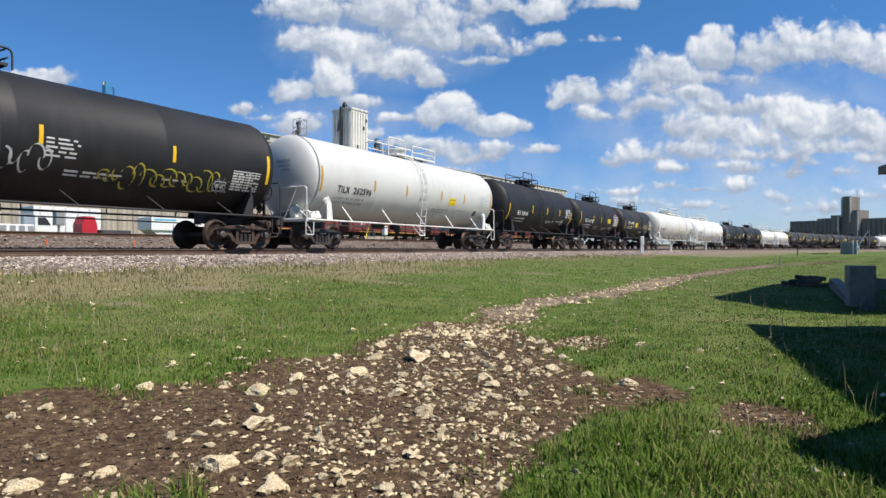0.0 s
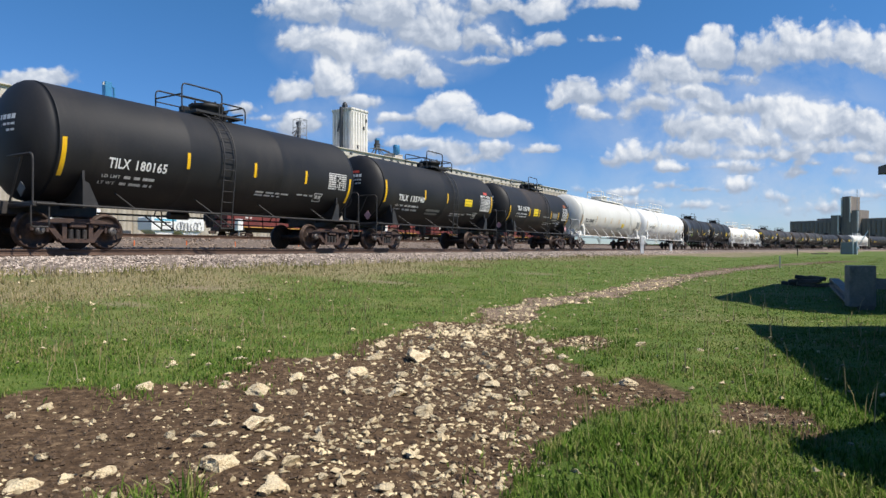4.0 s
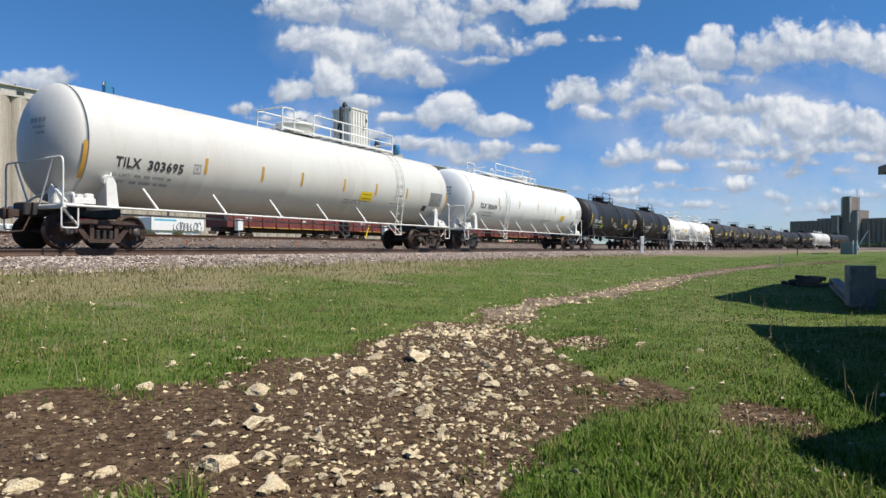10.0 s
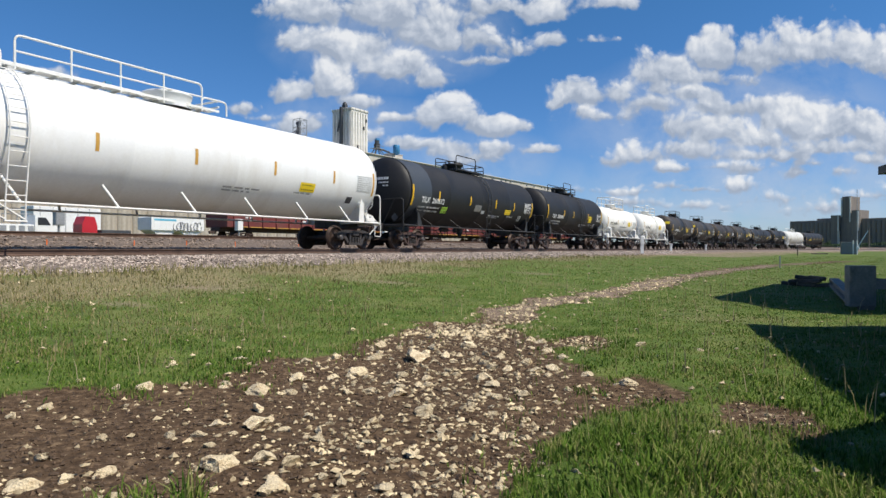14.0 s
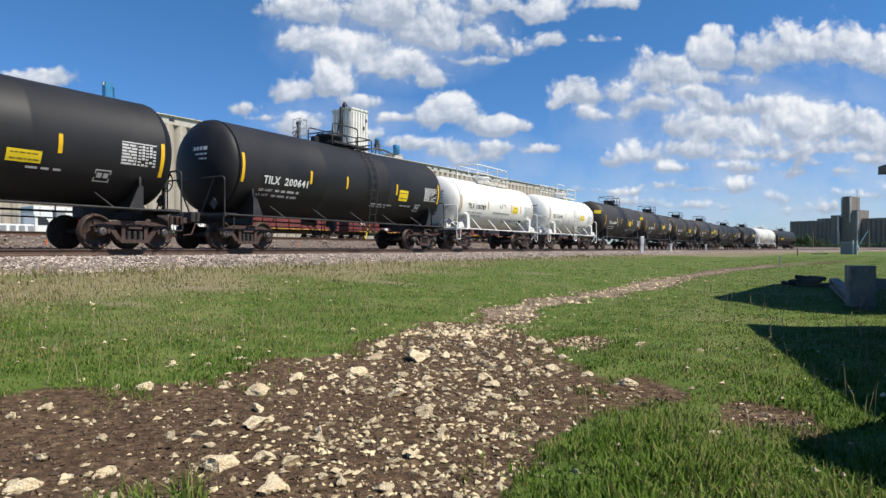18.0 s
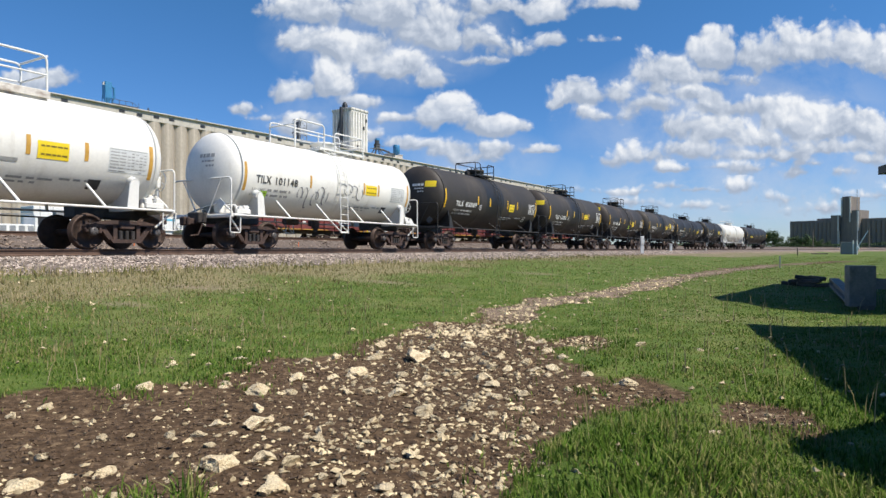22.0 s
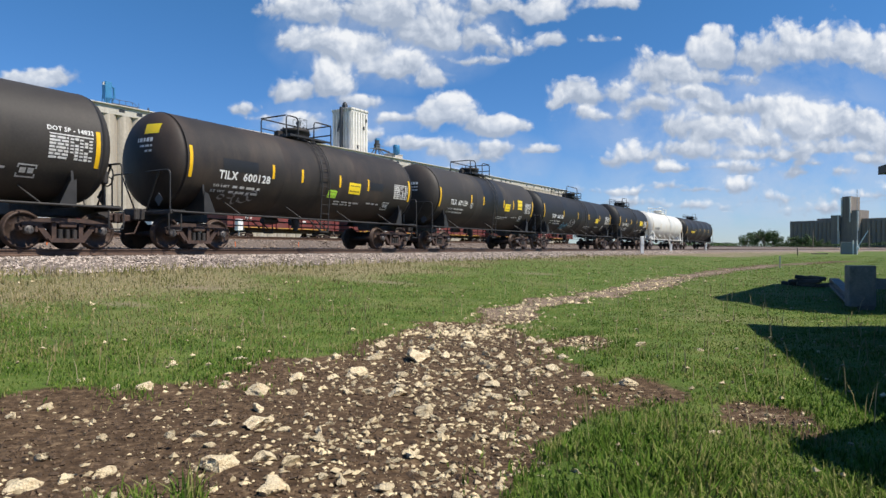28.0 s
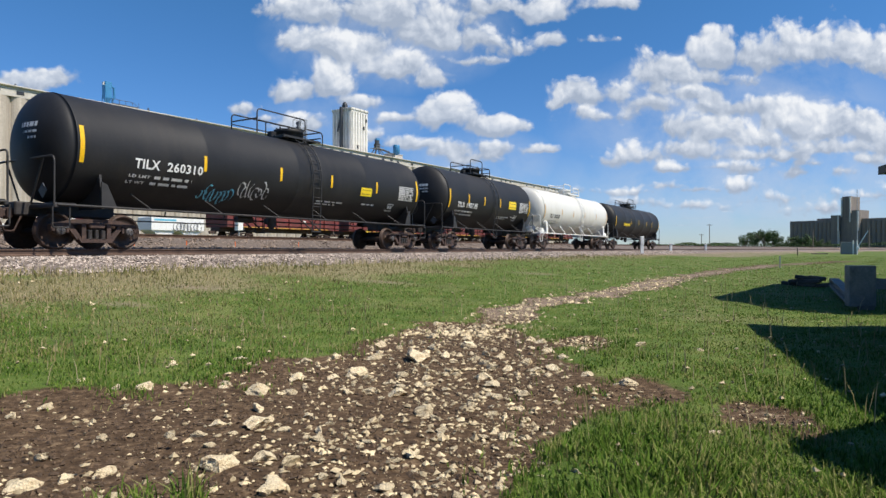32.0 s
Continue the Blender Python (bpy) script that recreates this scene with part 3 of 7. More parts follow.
def side_of(X, Y):
    """Signed distance from the line's centre: positive on the camera's side."""
    X, Y = np.asarray(X, float), np.asarray(Y, float)
    out = np.empty(X.shape)
    fx, fy = X.ravel(), Y.ravel()
    res = out.ravel()
    keep = np.concatenate([np.arange(0, len(_s), 40)[:150], np.arange(_i0 - 500, _i0 + 1000, 4), np.arange(_i0 + 1000, len(_s), 40)])
    keep.sort()
    kx, ky, kh = _px[keep], _py[keep], _h[keep]
    for i in range(0, len(fx), 4000):
        x, y = fx[i:i + 4000], fy[i:i + 4000]
        k = np.argmin((x[:, None] - kx) ** 2 + (y[:, None] - ky) ** 2, axis=1)
        res[i:i + 4000] = (x - kx[k]) * np.cos(kh[k]) - (y - ky[k]) * np.sin(kh[k])
    return res.reshape(X.shape)


def smooth01(u):
    u = np.clip(u, 0, 1)
    return u * u * (3 - 2 * u)


def ground_from_side(p):
    near = 0.52 * (1 - smooth01((p - 3.4) / 10.6))
    far = 0.52 + 0.98 * smooth01((-p - 3.6) / 3.6)
    return np.where(p >= 0, near, far)


def lump(X, Y):
    """Small unevenness of the lawn and the bare soil."""
    return 0.018 * np.sin(X * 1.7 + 0.6 * np.sin(Y * 1.1)) * np.sin(Y * 1.3 + 0.8) + 0.012 * np.sin(X * 4.1 + 1.3) * np.sin(Y * 3.7 + 0.4)


def ground_z(X, Y):
    X, Y = np.asarray(X, float), np.asarray(Y, float)
    return ground_from_side(side_of(X, Y)) + lump(X, Y)


PATCH = [(-3.9, 4.0), (-2.98, 4.17), (-2.62, 4.33), (-2.31, 4.3), (-1.81, 4.4), (-1.68, 5.06), (-1.2, 5.88), (-0.58, 6.82), (-0.5, 8.3), (0.58, 8.4), (1.12, 6.99), (1.29, 5.51), (1.23, 4.41), (0.82, 3.67), (0.57, 3.06), (0.39, 2.49), (0.2, 1.2), (-4.5, 0.8)]
TRAIL = [(0.11, 7.3), (0.97, 9.14), (2.05, 11.48), (3.84, 14.24), (5.67, 16.98), (8.59, 22.1), (13.65, 29.6), (20.2, 37.8), (34, 52)]
BALD = [(1.98, 3.84, 0.27), (1.62, 6.7, 0.30), (1.42, 4.35, 0.24), (1.18, 4.2, 0.26)]
THIN = [(-4.33, 8.42, 0.9), (-4.4, 10.9, 1.3), (-1.19, 13.9, 1.5), (-7.5, 12.0, 1.6), (3.0, 20.0, 2.0)]


def patch_distance(X, Y):
    """Signed distance to the bare patch, the trail and the bald spots: negative inside."""
    X, Y = np.asarray(X, float), np.asarray(Y, float)
    best = np.full(X.shape, 1e9)
    inside = np.zeros(X.shape, bool)
    for (ax, ay), (bx, by) in zip(PATCH, PATCH[1:] + PATCH[:1]):
        t = np.clip(((X - ax) * (bx - ax) + (Y - ay) * (by - ay)) / ((bx - ax) ** 2 + (by - ay) ** 2), 0, 1)
        best = np.minimum(best, np.hypot(X - ax - t * (bx - ax), Y - ay - t * (by - ay)))
        cross = ((ay > Y) != (by > Y)) & (X < (bx - ax) * (Y - ay) / (by - ay + 1e-9) + ax)
        inside ^= cross
    d = np.where(inside, -best, best)
    for (ax, ay), (bx, by) in zip(TRAIL, TRAIL[1:]):
        t = np.clip(((X - ax) * (bx - ax) + (Y - ay) * (by - ay)) / ((bx - ax) ** 2 + (by - ay) ** 2), 0, 1)
        w = 0.30 + 0.012 * np.hypot(ax, ay) + 0.22 * np.sin(X * 1.9 + 0.7 * Y) * np.sin(Y * 1.3 + 1.0)
        d = np.minimum(d, np.hypot(X - ax - t * (bx - ax), Y - ay - t * (by - ay)) - w)
    for bx, by, r in BALD:
        d = np.minimum(d, np.hypot((X - bx), (Y - by) * 0.8) - r)
    return d + 0.15 * np.sin(X * 3.3 + 1.1 * np.sin(Y * 2.3) + 0.4) * np.sin(Y * 2.9 + 1.0) + 0.12 * np.sin(X * 6.1 + 1.7 * np.sin(Y * 4.3)) * np.sin(Y * 5.3 + 0.5) + 0.06 * np.sin(X * 13.7 + Y * 3.0) * np.sin(Y * 11.9)


def gravel_mask(X, Y, p):
    """Gravel beside the line, widening to a gravel road farther along."""
    d = np.hypot(X, Y)
    spots = np.zeros(X.shape)
    for bx, by, r in THIN + [(1.98, 3.84, 0.30)]:
        spots = np.maximum(spots, 0.52 * np.exp(-((X - bx) / r) ** 2 - ((Y - by) / (0.6 * r)) ** 2))
    spots = np.maximum(spots, 0.56 * smooth01((Y - 7.5) / 2) * smooth01(0.6 - patch_distance(X, Y) / 0.4) * (Y < 45))
    edge = 4.2 + 7.5 * smooth01((d - 42) / 30) * (X > 0)
    lot = np.where(p > 4.6, 0.53, 1.0)
    return np.maximum(smooth01((edge - p) / 0.8) * lot, spots) * (p > 0) + (p <= 0) * np.where(p > -11.5, 1.0, 0.42 - 0.30 * smooth01((d - 60) / 60))


def ground_material():
    m = bpy.data.materials.new("lawn_soil_and_gravel")
    m.use_nodes = True
    nt = m.node_tree
    N, L = nt.nodes, nt.links
    b = N["Principled BSDF"]
    b.inputs["Roughness"].default_value = 0.95
    b.inputs["Specular IOR Level"].default_value = 0.15
    geo = N.new("ShaderNodeNewGeometry")

    def noise_(scale, detail=5, rough=0.6):
        n = N.new("ShaderNodeTexNoise")
        n.inputs["Scale"].default_value, n.inputs["Detail"].default_value, n.inputs["Roughness"].default_value = scale, detail, rough
        L.new(geo.outputs["Position"], n.inputs["Vector"])
        return n.outputs[0]

    def ramp(src, stops):
        r = N.new("ShaderNodeValToRGB")
        e = r.color_ramp.elements
        e[0].position, e[0].color = stops[0][0], (*stops[0][1], 1)
        e[1].position, e[1].color = stops[-1][0], (*stops[-1][1], 1)
        for pos, col in stops[1:-1]:
            k = e.new(pos)
            k.color = (*col, 1)
        L.new(src, r.inputs[0])
        return r.outputs[0]

    def mix(fac, a, c):
        x = N.new("ShaderNodeMix")
        x.data_type = "RGBA"
        L.new(fac, x.inputs[0]), L.new(a, x.inputs[6]), L.new(c, x.inputs[7])
        return x.outputs[2]

    big, mid, fine, tiny = noise_(0.35), noise_(2.6), noise_(18), noise_(70, 3)
    grass = ramp(mid, [(0.28, (0.052, 0.090, 0.016)), (0.5, (0.092, 0.138, 0.028)), (0.72, (0.155, 0.178, 0.050))])
    dry = ramp(fine, [(0.3, (0.135, 0.130, 0.055)), (0.7, (0.285, 0.235, 0.135))])
    soil = ramp(fine, [(0.3, (0.042, 0.026, 0.015)), (0.52, (0.095, 0.061, 0.036)), (0.72, (0.23, 0.16, 0.095))])
    grav = ramp(tiny, [(0.3, (0.15, 0.112, 0.082)), (0.5, (0.25, 0.19, 0.14)), (0.7, (0.34, 0.265, 0.20))])
    att = N.new("ShaderNodeAttribute")
    att.attribute_name = "zone"
    sep = N.new("ShaderNodeSeparateColor")
    L.new(att.outputs["Color"], sep.inputs[0])

    def soft(val, spread=0.5):
        a = N.new("ShaderNodeMath")
        a.operation = "MULTIPLY_ADD"
        L.new(fine, a.inputs[0])
        a.inputs[1].default_value, a.inputs[2].default_value = spread, -spread / 2
        c = N.new("ShaderNodeMath")
        L.new(a.outputs[0], c.inputs[0]), L.new(val, c.inputs[1])
        r = N.new("ShaderNodeMapRange")
        r.interpolation_type = "SMOOTHSTEP"
        r.inputs[1].default_value, r.inputs[2].default_value = 0.35, 0.65
        L.new(c.outputs[0], r.inputs[0])
        return r.outputs[0]

    bigdry = N.new("ShaderNodeMapRange")
    bigdry.inputs[1].default_value, bigdry.inputs[2].default_value, bigdry.inputs[4].default_value = 0.5, 0.8, 0.7
    L.new(big, bigdry.inputs[0])
    col = mix(bigdry.outputs[0], grass, dry)
    col = mix(soft(sep.outputs[2], 0.9), col, dry)
    col = mix(soft(sep.outputs[0], 0.5), col, soil)
    col = mix(soft(sep.outputs[1], 0.6), col, grav)
    L.new(col, b.inputs["Base Color"])
    bp = N.new("ShaderNodeBump")
    bp.inputs["Strength"].default_value, bp.inputs["Distance"].default_value = 0.8, 0.03
    L.new(fine, bp.inputs["Height"])
    L.new(bp.outputs[0], b.inputs["Normal"])
    return m


def build_ground():
    near = np.arange(0.0, 14.0, 0.14)
    grow = [14.0]
    step = 0.16
    while grow[-1] < 4200:
        step *= 1.075
        grow.append(grow[-1] + step)
    half = np.concatenate([near, grow])
    ax = np.concatenate([-half[:0:-1], half])
    X, Y = np.meshgrid(ax, ax)
    p = side_of(X, Y)
    Z = ground_from_side(p) + lump(X, Y) * (np.hypot(X, Y) < 60)
    d = patch_distance(X, Y)
    Z = Z - 0.02 * smooth01(-d / 0.3 + 0.3)
    n = len(ax)
    verts = np.stack([X, Y, Z], -1).reshape(-1, 3)
    i = np.arange(n * n).reshape(n, n)
    quads = np.stack([i[:-1, :-1], i[:-1, 1:], i[1:, 1:], i[1:, :-1]], -1).reshape(-1, 4)
    me = bpy.data.meshes.new("ground")
    me.from_pydata(verts, [], quads)
    me.polygons.foreach_set("use_smooth", np.ones(len(quads), bool))
    zone = np.ones((n * n, 4), np.float32)
    zone[:, 0] = smooth01(0.5 - d / 0.5).ravel()
    zone[:, 1] = np.clip(gravel_mask(X, Y, p), 0, 1).ravel()
    worn = 0.5 + 0.5 * np.sin(X * 0.9 + 2.0 * np.sin(Y * 0.53)) * np.sin(Y * 0.71 + 1.3 * np.sin(X * 0.37))
    zone[:, 2] = ((0.40 + 0.55 * worn) * smooth01((12.5 - p - 2.5 * smooth01((X + 1.0) / 4.0)) / 6.5) * (p > 0) * (np.hypot(X, Y) < 60) + 0.45 * (p < -8)).ravel()
    a = me.attributes.new("zone", "FLOAT_COLOR", "POINT")
    a.data.foreach_set("color", zone.ravel())
    me.materials.append(ground_material())
    tagged(new("ground", me), "green lawn with bare soil, trampled trail and gravel", "ground", kind="structure")


build_ground()


# ---------------------------------------------------------------- the two tracks and their ballast
def sweep(stations, section, side, base, shape, closed=True):
    rows = []
    for s in stations:
        rows.append([line_at(s, side + u, base + w) for u, w in section])
    shape.grid(rows, False, closed)
    return shape


RAIL_SEC = [(-0.075, 0.0), (0.075, 0.0), (0.075, 0.012), (0.016, 0.03), (0.010, 0.05), (0.010, 0.12), (0.036, 0.135), (0.036, 0.168), (-0.036, 0.168), (-0.036, 0.135), (-0.010, 0.12), (-0.010, 0.05), (-0.016, 0.03), (-0.075, 0.012)]


def build_track(side, top, s0, s1, tie_range, name):
    st = list(np.arange(s0, min(s1, 130), 4.0)) + list(np.arange(max(130, s0), s1, 8.0))
    line = thing(name, Matrix.Identity(4), "railway track with rusty rails on dark timber ties", "track", kind="structure")
    for k in (-0.7525, 0.7525):
        part("rail", sweep(st, RAIL_SEC, side + k, top - 0.170, Shape()), M["rail"], line)
        part("rail_head", sweep(st, [(-0.033, 0.0), (0.033, 0.0), (0.03, 0.003), (-0.03, 0.003)], side + k, top - 0.0025, Shape()), M["rail_top"], line, "polished steel running surface")
    ties = Shape()
    for s in np.arange(*tie_range, 0.52):
        a = line_at(s, side, top - 0.25)
        h = np.interp(s, _s, _h)
        ties.box(a, (0.22, 2.6, 0.17), Euler((0, 0, math.pi / 2 - h)), 0.012)
    tagged(part("ties", ties, M["tie"], line, "dark creosoted timber ties"), kind="stuff")
    bed = Shape()
    sec = [(-3.5, -0.62), (-3.0, -0.50), (-2.5, -0.34), (-2.0, -0.215), (-1.5, -0.20), (0, -0.215), (1.5, -0.20), (2.0, -0.22), (2.6, -0.36), (3.4, -0.62)]
    rng = np.random.default_rng(4)
    rows = []
    for s in (list(np.arange(s0, 0, 6.0)) + list(np.arange(0, 70, 0.6)) + list(np.arange(70, s1, 5.0))):
        rows.append([line_at(s, side + u + rng.normal(0, 0.05), top + w + rng.normal(0, 0.018)) for u, w in sec])
    bed.grid(rows, True)
    part("ballast", bed, M["ballast"] if side == 0 else M["dirt_ballast"], line, "pinkish grey crushed stone ballast" if side == 0 else "dirty brown ballast")
    return line


build_track(0.0, RAIL, -260, 430, (-10, 90), "track_1")
build_track(7.3, RAIL + 0.62, -260, 430, (0, 60), "track_2")


# ---------------------------------------------------------------- the passing train
CACHE = {}
WHEEL_R = 0.457


def cached(key, make, mat):
    if key not in CACHE:
        CACHE[key] = make().mesh(key.split("/")[0], mat)
    return CACHE[key]


def wheelset_shape():
    s = Shape()
    for k in (-1, 1):
        prof = [(0.66, 0.05), (0.66, 0.30), (0.69, 0.38), (0.685, 0.472), (0.70, 0.485), (0.715, 0.475), (0.725, 0.457), (0.82, 0.452), (0.825, 0.40), (0.80, 0.385), (0.775, 0.36), (0.765, 0.22), (0.80, 0.13), (0.83, 0.12), (0.83, 0.05)]
        s.lathe([(t * k, r) for t, r in (prof if k > 0 else prof[::-1])], 30, "y")
        for a in range(5):     # rim stamps, so that the turning shows
            c = 2 * math.pi * a / 5 + 0.2
            s.box((0.29 * math.cos(c), 0.772 * k, 0.29 * math.sin(c)), (0.07, 0.012, 0.05))
    s.cyl((0, -0.92, 0), (0, 0.92, 0), 0.085, n=12)
    return s


def cap_shape(k):
    s = Shape()
    if k:
        prof = [(0.92, 0.0), (0.92, 0.11), (1.09, 0.11), (1.11, 0.085), (1.115, 0.0)]
        s.lathe([(t * k, r) for t, r in (prof if k > 0 else prof[::-1])], 16, "y")
        for a in range(3):
            c = 2 * math.pi * a / 3
            s.cyl((0.06 * math.cos(c), 1.10 * k, 0.06 * math.sin(c)), (0.06 * math.cos(c), 1.13 * k, 0.06 * math.sin(c)), 0.022, n=6)
    return s


def frame_shape(k):
    """A cast truck side frame: top chord, sloping tension arms, columns round the spring nest, pedestal jaws."""
    s = Shape()
    y0, y1 = (0.90, 1.08) if k > 0 else (-1.08, -0.90)
    top = [(-1.12, 0.60), (-0.95, 0.66), (-0.5, 0.76), (0.5, 0.76), (0.95, 0.66), (1.12, 0.60), (1.12, 0.50), (0.92, 0.55), (0.45, 0.63), (-0.45, 0.63), (-0.92, 0.55), (-1.12, 0.50)]
    s.plate(top, y0, y1)
    for m in (-1, 1):
        s.plate([(m * a, b) for a, b in [(0.74, 0.58), (0.60, 0.60), (0.33, 0.24), (0.47, 0.22)][::m]], y0 + 0.03, y1 - 0.03)
        s.plate([(m * a, b) for a, b in [(0.38, 0.66), (0.27, 0.66), (0.27, 0.24), (0.38, 0.24)][::m]], y0, y1)
        s.box((m * 0.889, (y0 + y1) / 2, 0.60), (0.34, 0.20, 0.10), None, 0.02)
        s.box((m * 1.06, (y0 + y1) / 2, 0.52), (0.08, 0.18, 0.18), None, 0.02)
        s.box((m * 0.72, (y0 + y1) / 2, 0.50), (0.07, 0.18, 0.20), None, 0.02)
    s.plate([(-0.47, 0.26), (-0.40, 0.16), (0.40, 0.16), (0.47, 0.26)], y0 - 0.02, y1 + 0.02)
    return s


def springs_shape(k):
    s = Shape()
    if k:
        for x in (-0.17, 0.0, 0.17):
            for y in (0.93, 1.05):
                prof = []
                for j in range(9):
                    prof += [(0.26 + j * 0.026, 0.070), (0.273 + j * 0.026, 0.058)]
                s.lathe(prof, 9, "z", (x, y * k, 0))
    return s


def bolster_shape():
    s = Shape()
    s.box((0, 0, 0.60), (0.42, 2.24, 0.16), None, 0.03)
    s.box((0, 0, 0.72), (0.36, 0.9, 0.12), None, 0.03)
    for x in (-0.42, 0.42):
        s.box((x, 0, 0.36), (0.10, 1.7, 0.10), None, 0.02)
        for y in (-0.75, 0.75):
            s.box((x * 1.12, y, 0.42), (0.07, 0.12, 0.34), None, 0.02)
    s.tube([(-0.4, -0.35, 0.40), (0.4, -0.30, 0.34)], 0.025)
    return s


WHEELS = []


def add_truck(car, x, steel):
    t = new("truck")
    t.parent, t.location = car, (x, 0, 0)
    tagged(t, "rust-brown cast steel truck" if steel == "rust" else "greasy black cast steel truck")
    for k in (-1, 1):
        part("side_frame", cached(f"side_frame/{k}{steel}", lambda: frame_shape(k), M[steel]), M[steel], t)
    part("bolster", cached(f"bolster/{steel}", bolster_shape, M[steel]), M[steel], t)
    for k in (-1, 1):
        tagged(part("spring_nest", cached(f"spring_nest/{k}", lambda: springs_shape(k), M["greasy"]), M["greasy"], t), kind="stuff")
    for k in (-0.889, 0.889):
        w = part("wheelset", cached("wheelset", wheelset_shape, M["wheel"]), M["wheel"], t)
        w.location = (k, 0, WHEEL_R)
        WHEELS.append(w)
        for e in (-1, 1):
            c = part("bearing_cap", cached(f"bearing_cap/{e}", lambda: cap_shape(e), M["cap"]), M["cap"], t)
            c.location = (k, 0, WHEEL_R)
            if e < 0:
                WHEELS.append(c)


def on_tank(x, z, C, lift=0.006):
    """A point of the near side of the shell at height z."""
    r = C["r"] + lift
    a = math.asin(max(-1, min(1, (z - C["zc"]) / r)))
    return (x, -r * math.cos(a), C["zc"] + r * math.sin(a))


def decal(C, x0, x1, z0, z1, lift=0.006, shape=None, n=4):
    s = shape or Shape()
    rows = [[on_tank(x, z0 + (z1 - z0) * j / n, C, lift) for x in (x0, x1)] for j in range(n + 1)]
    s.grid(rows, True)
    return s


def head_point(C, y, z, end, lift=0.01):
    """A point of the domed head at cross position y, z."""
    q = min(0.995, math.hypot(y, z - C["zc"]) / C["r"])
    x = C["shell"] + C["dome"] * math.sqrt(1 - q ** 2.0) + lift
    return (x * end, y, z)


def head_decal(C, y0, y1, z0, z1, end=-1, shape=None, n=4):
    s = shape or Shape()
    rows = [[head_point(C, y0 + (y1 - y0) * i / n, z0 + (z1 - z0) * j / n, end) for i in range(n + 1)] for j in range(n + 1)]
    s.grid(rows, True)
    return s


def word_mesh(text):
    key = "word/" + text
    if key not in CACHE:
        cu = bpy.data.curves.new("lettering", "FONT")
        cu.body, cu.size, cu.space_character, cu.resolution_u = text, 1.0, 1.08, 2
        cu.offset = 0.026
        ob = bpy.data.objects.new("lettering", cu)
        me = bpy.data.meshes.new_from_object(ob)
        co = np.empty(len(me.vertices) * 3)
        me.vertices.foreach_get("co", co)
        CACHE[key] = (co.reshape(-1, 3), [tuple(p.vertices) for p in me.polygons])
        bpy.data.objects.remove(ob)
    return CACHE[key]


def word(C, text, x0, x1, z, cap, shape=None, lift=0.012):
    co, faces = word_mesh(text)
    s = shape or Shape()
    lo, hi = co[:, 0].min(), co[:, 0].max()
    top = co[:, 1].max()
    i = len(s.v)
    for x, y, _ in co:
        s.v.append(on_tank(x0 + (x - lo) / (hi - lo) * (x1 - x0), z + y / top * cap, C, lift))
    for f in faces:
        s.f.append(tuple(i + k for k in f))
        s.smooth.append(False)
    return s


def dashes(C, x0, x1, z, h, seed, shape=None):
    """A line of lettering too small to read: plain bars."""
    s = shape or Shape()
    rng = random.Random(seed)
    x = x0
    while x < x1:
        w = rng.choice((0.12, 0.18, 0.26, 0.34))
        decal(C, x, min(x + w, x1), z, z + h, 0.007, s, 1)
        x += w + rng.uniform(0.06, 0.12)
    return s


def scribble(C, x0, x1, z0, z1, seed, n=9, width=0.035):
    """Looping spray-paint strokes on the shell, no letters."""
    s = Shape()
    rng = random.Random(seed)
    for k in range(n):
        cx = x0 + (x1 - x0) * (k + 0.5) / n
        cz = (z0 + z1) / 2 + rng.uniform(-0.1, 0.1)
        a0, turn = rng.uniform(0, 6.28), rng.choice((-1, 1)) * rng.uniform(3.0, 6.0)
        rx, rz = (x1 - x0) / n * rng.uniform(0.4, 0.8), (z1 - z0) * rng.uniform(0.28, 0.5)
        rows = []
        for j in range(15):
            a = a0 + turn * j / 14
            x, z = cx + rx * math.cos(a) * (1 + 0.2 * j / 14), cz + rz * math.sin(a) + 0.1 * (j / 14 - 0.5)
            rows.append([on_tank(x - width / 2, z - width / 2, C, 0.008 + 0.0006 * k), on_tank(x + width / 2, z + width / 2, C, 0.008 + 0.0006 * k)])
        s.grid(rows, True)
    return s


def rounded(pts, r=0.12, n=4):
    """A polyline with its corners rounded."""
    P = [Vector(p) for p in pts]
    out = [P[0]]
    for a, b, c in zip(P, P[1:], P[2:]):
        u, w = (a - b), (c - b)
        k = min(r, u.length * 0.45, w.length * 0.45)
        p, q = b + u.normalized() * k, b + w.normalized() * k
        for j in range(n + 1):
            t = j / n
            out.append(p * (1 - t) ** 2 + b * 2 * t * (1 - t) + q * t * t)
    out.append(P[-1])
    return out


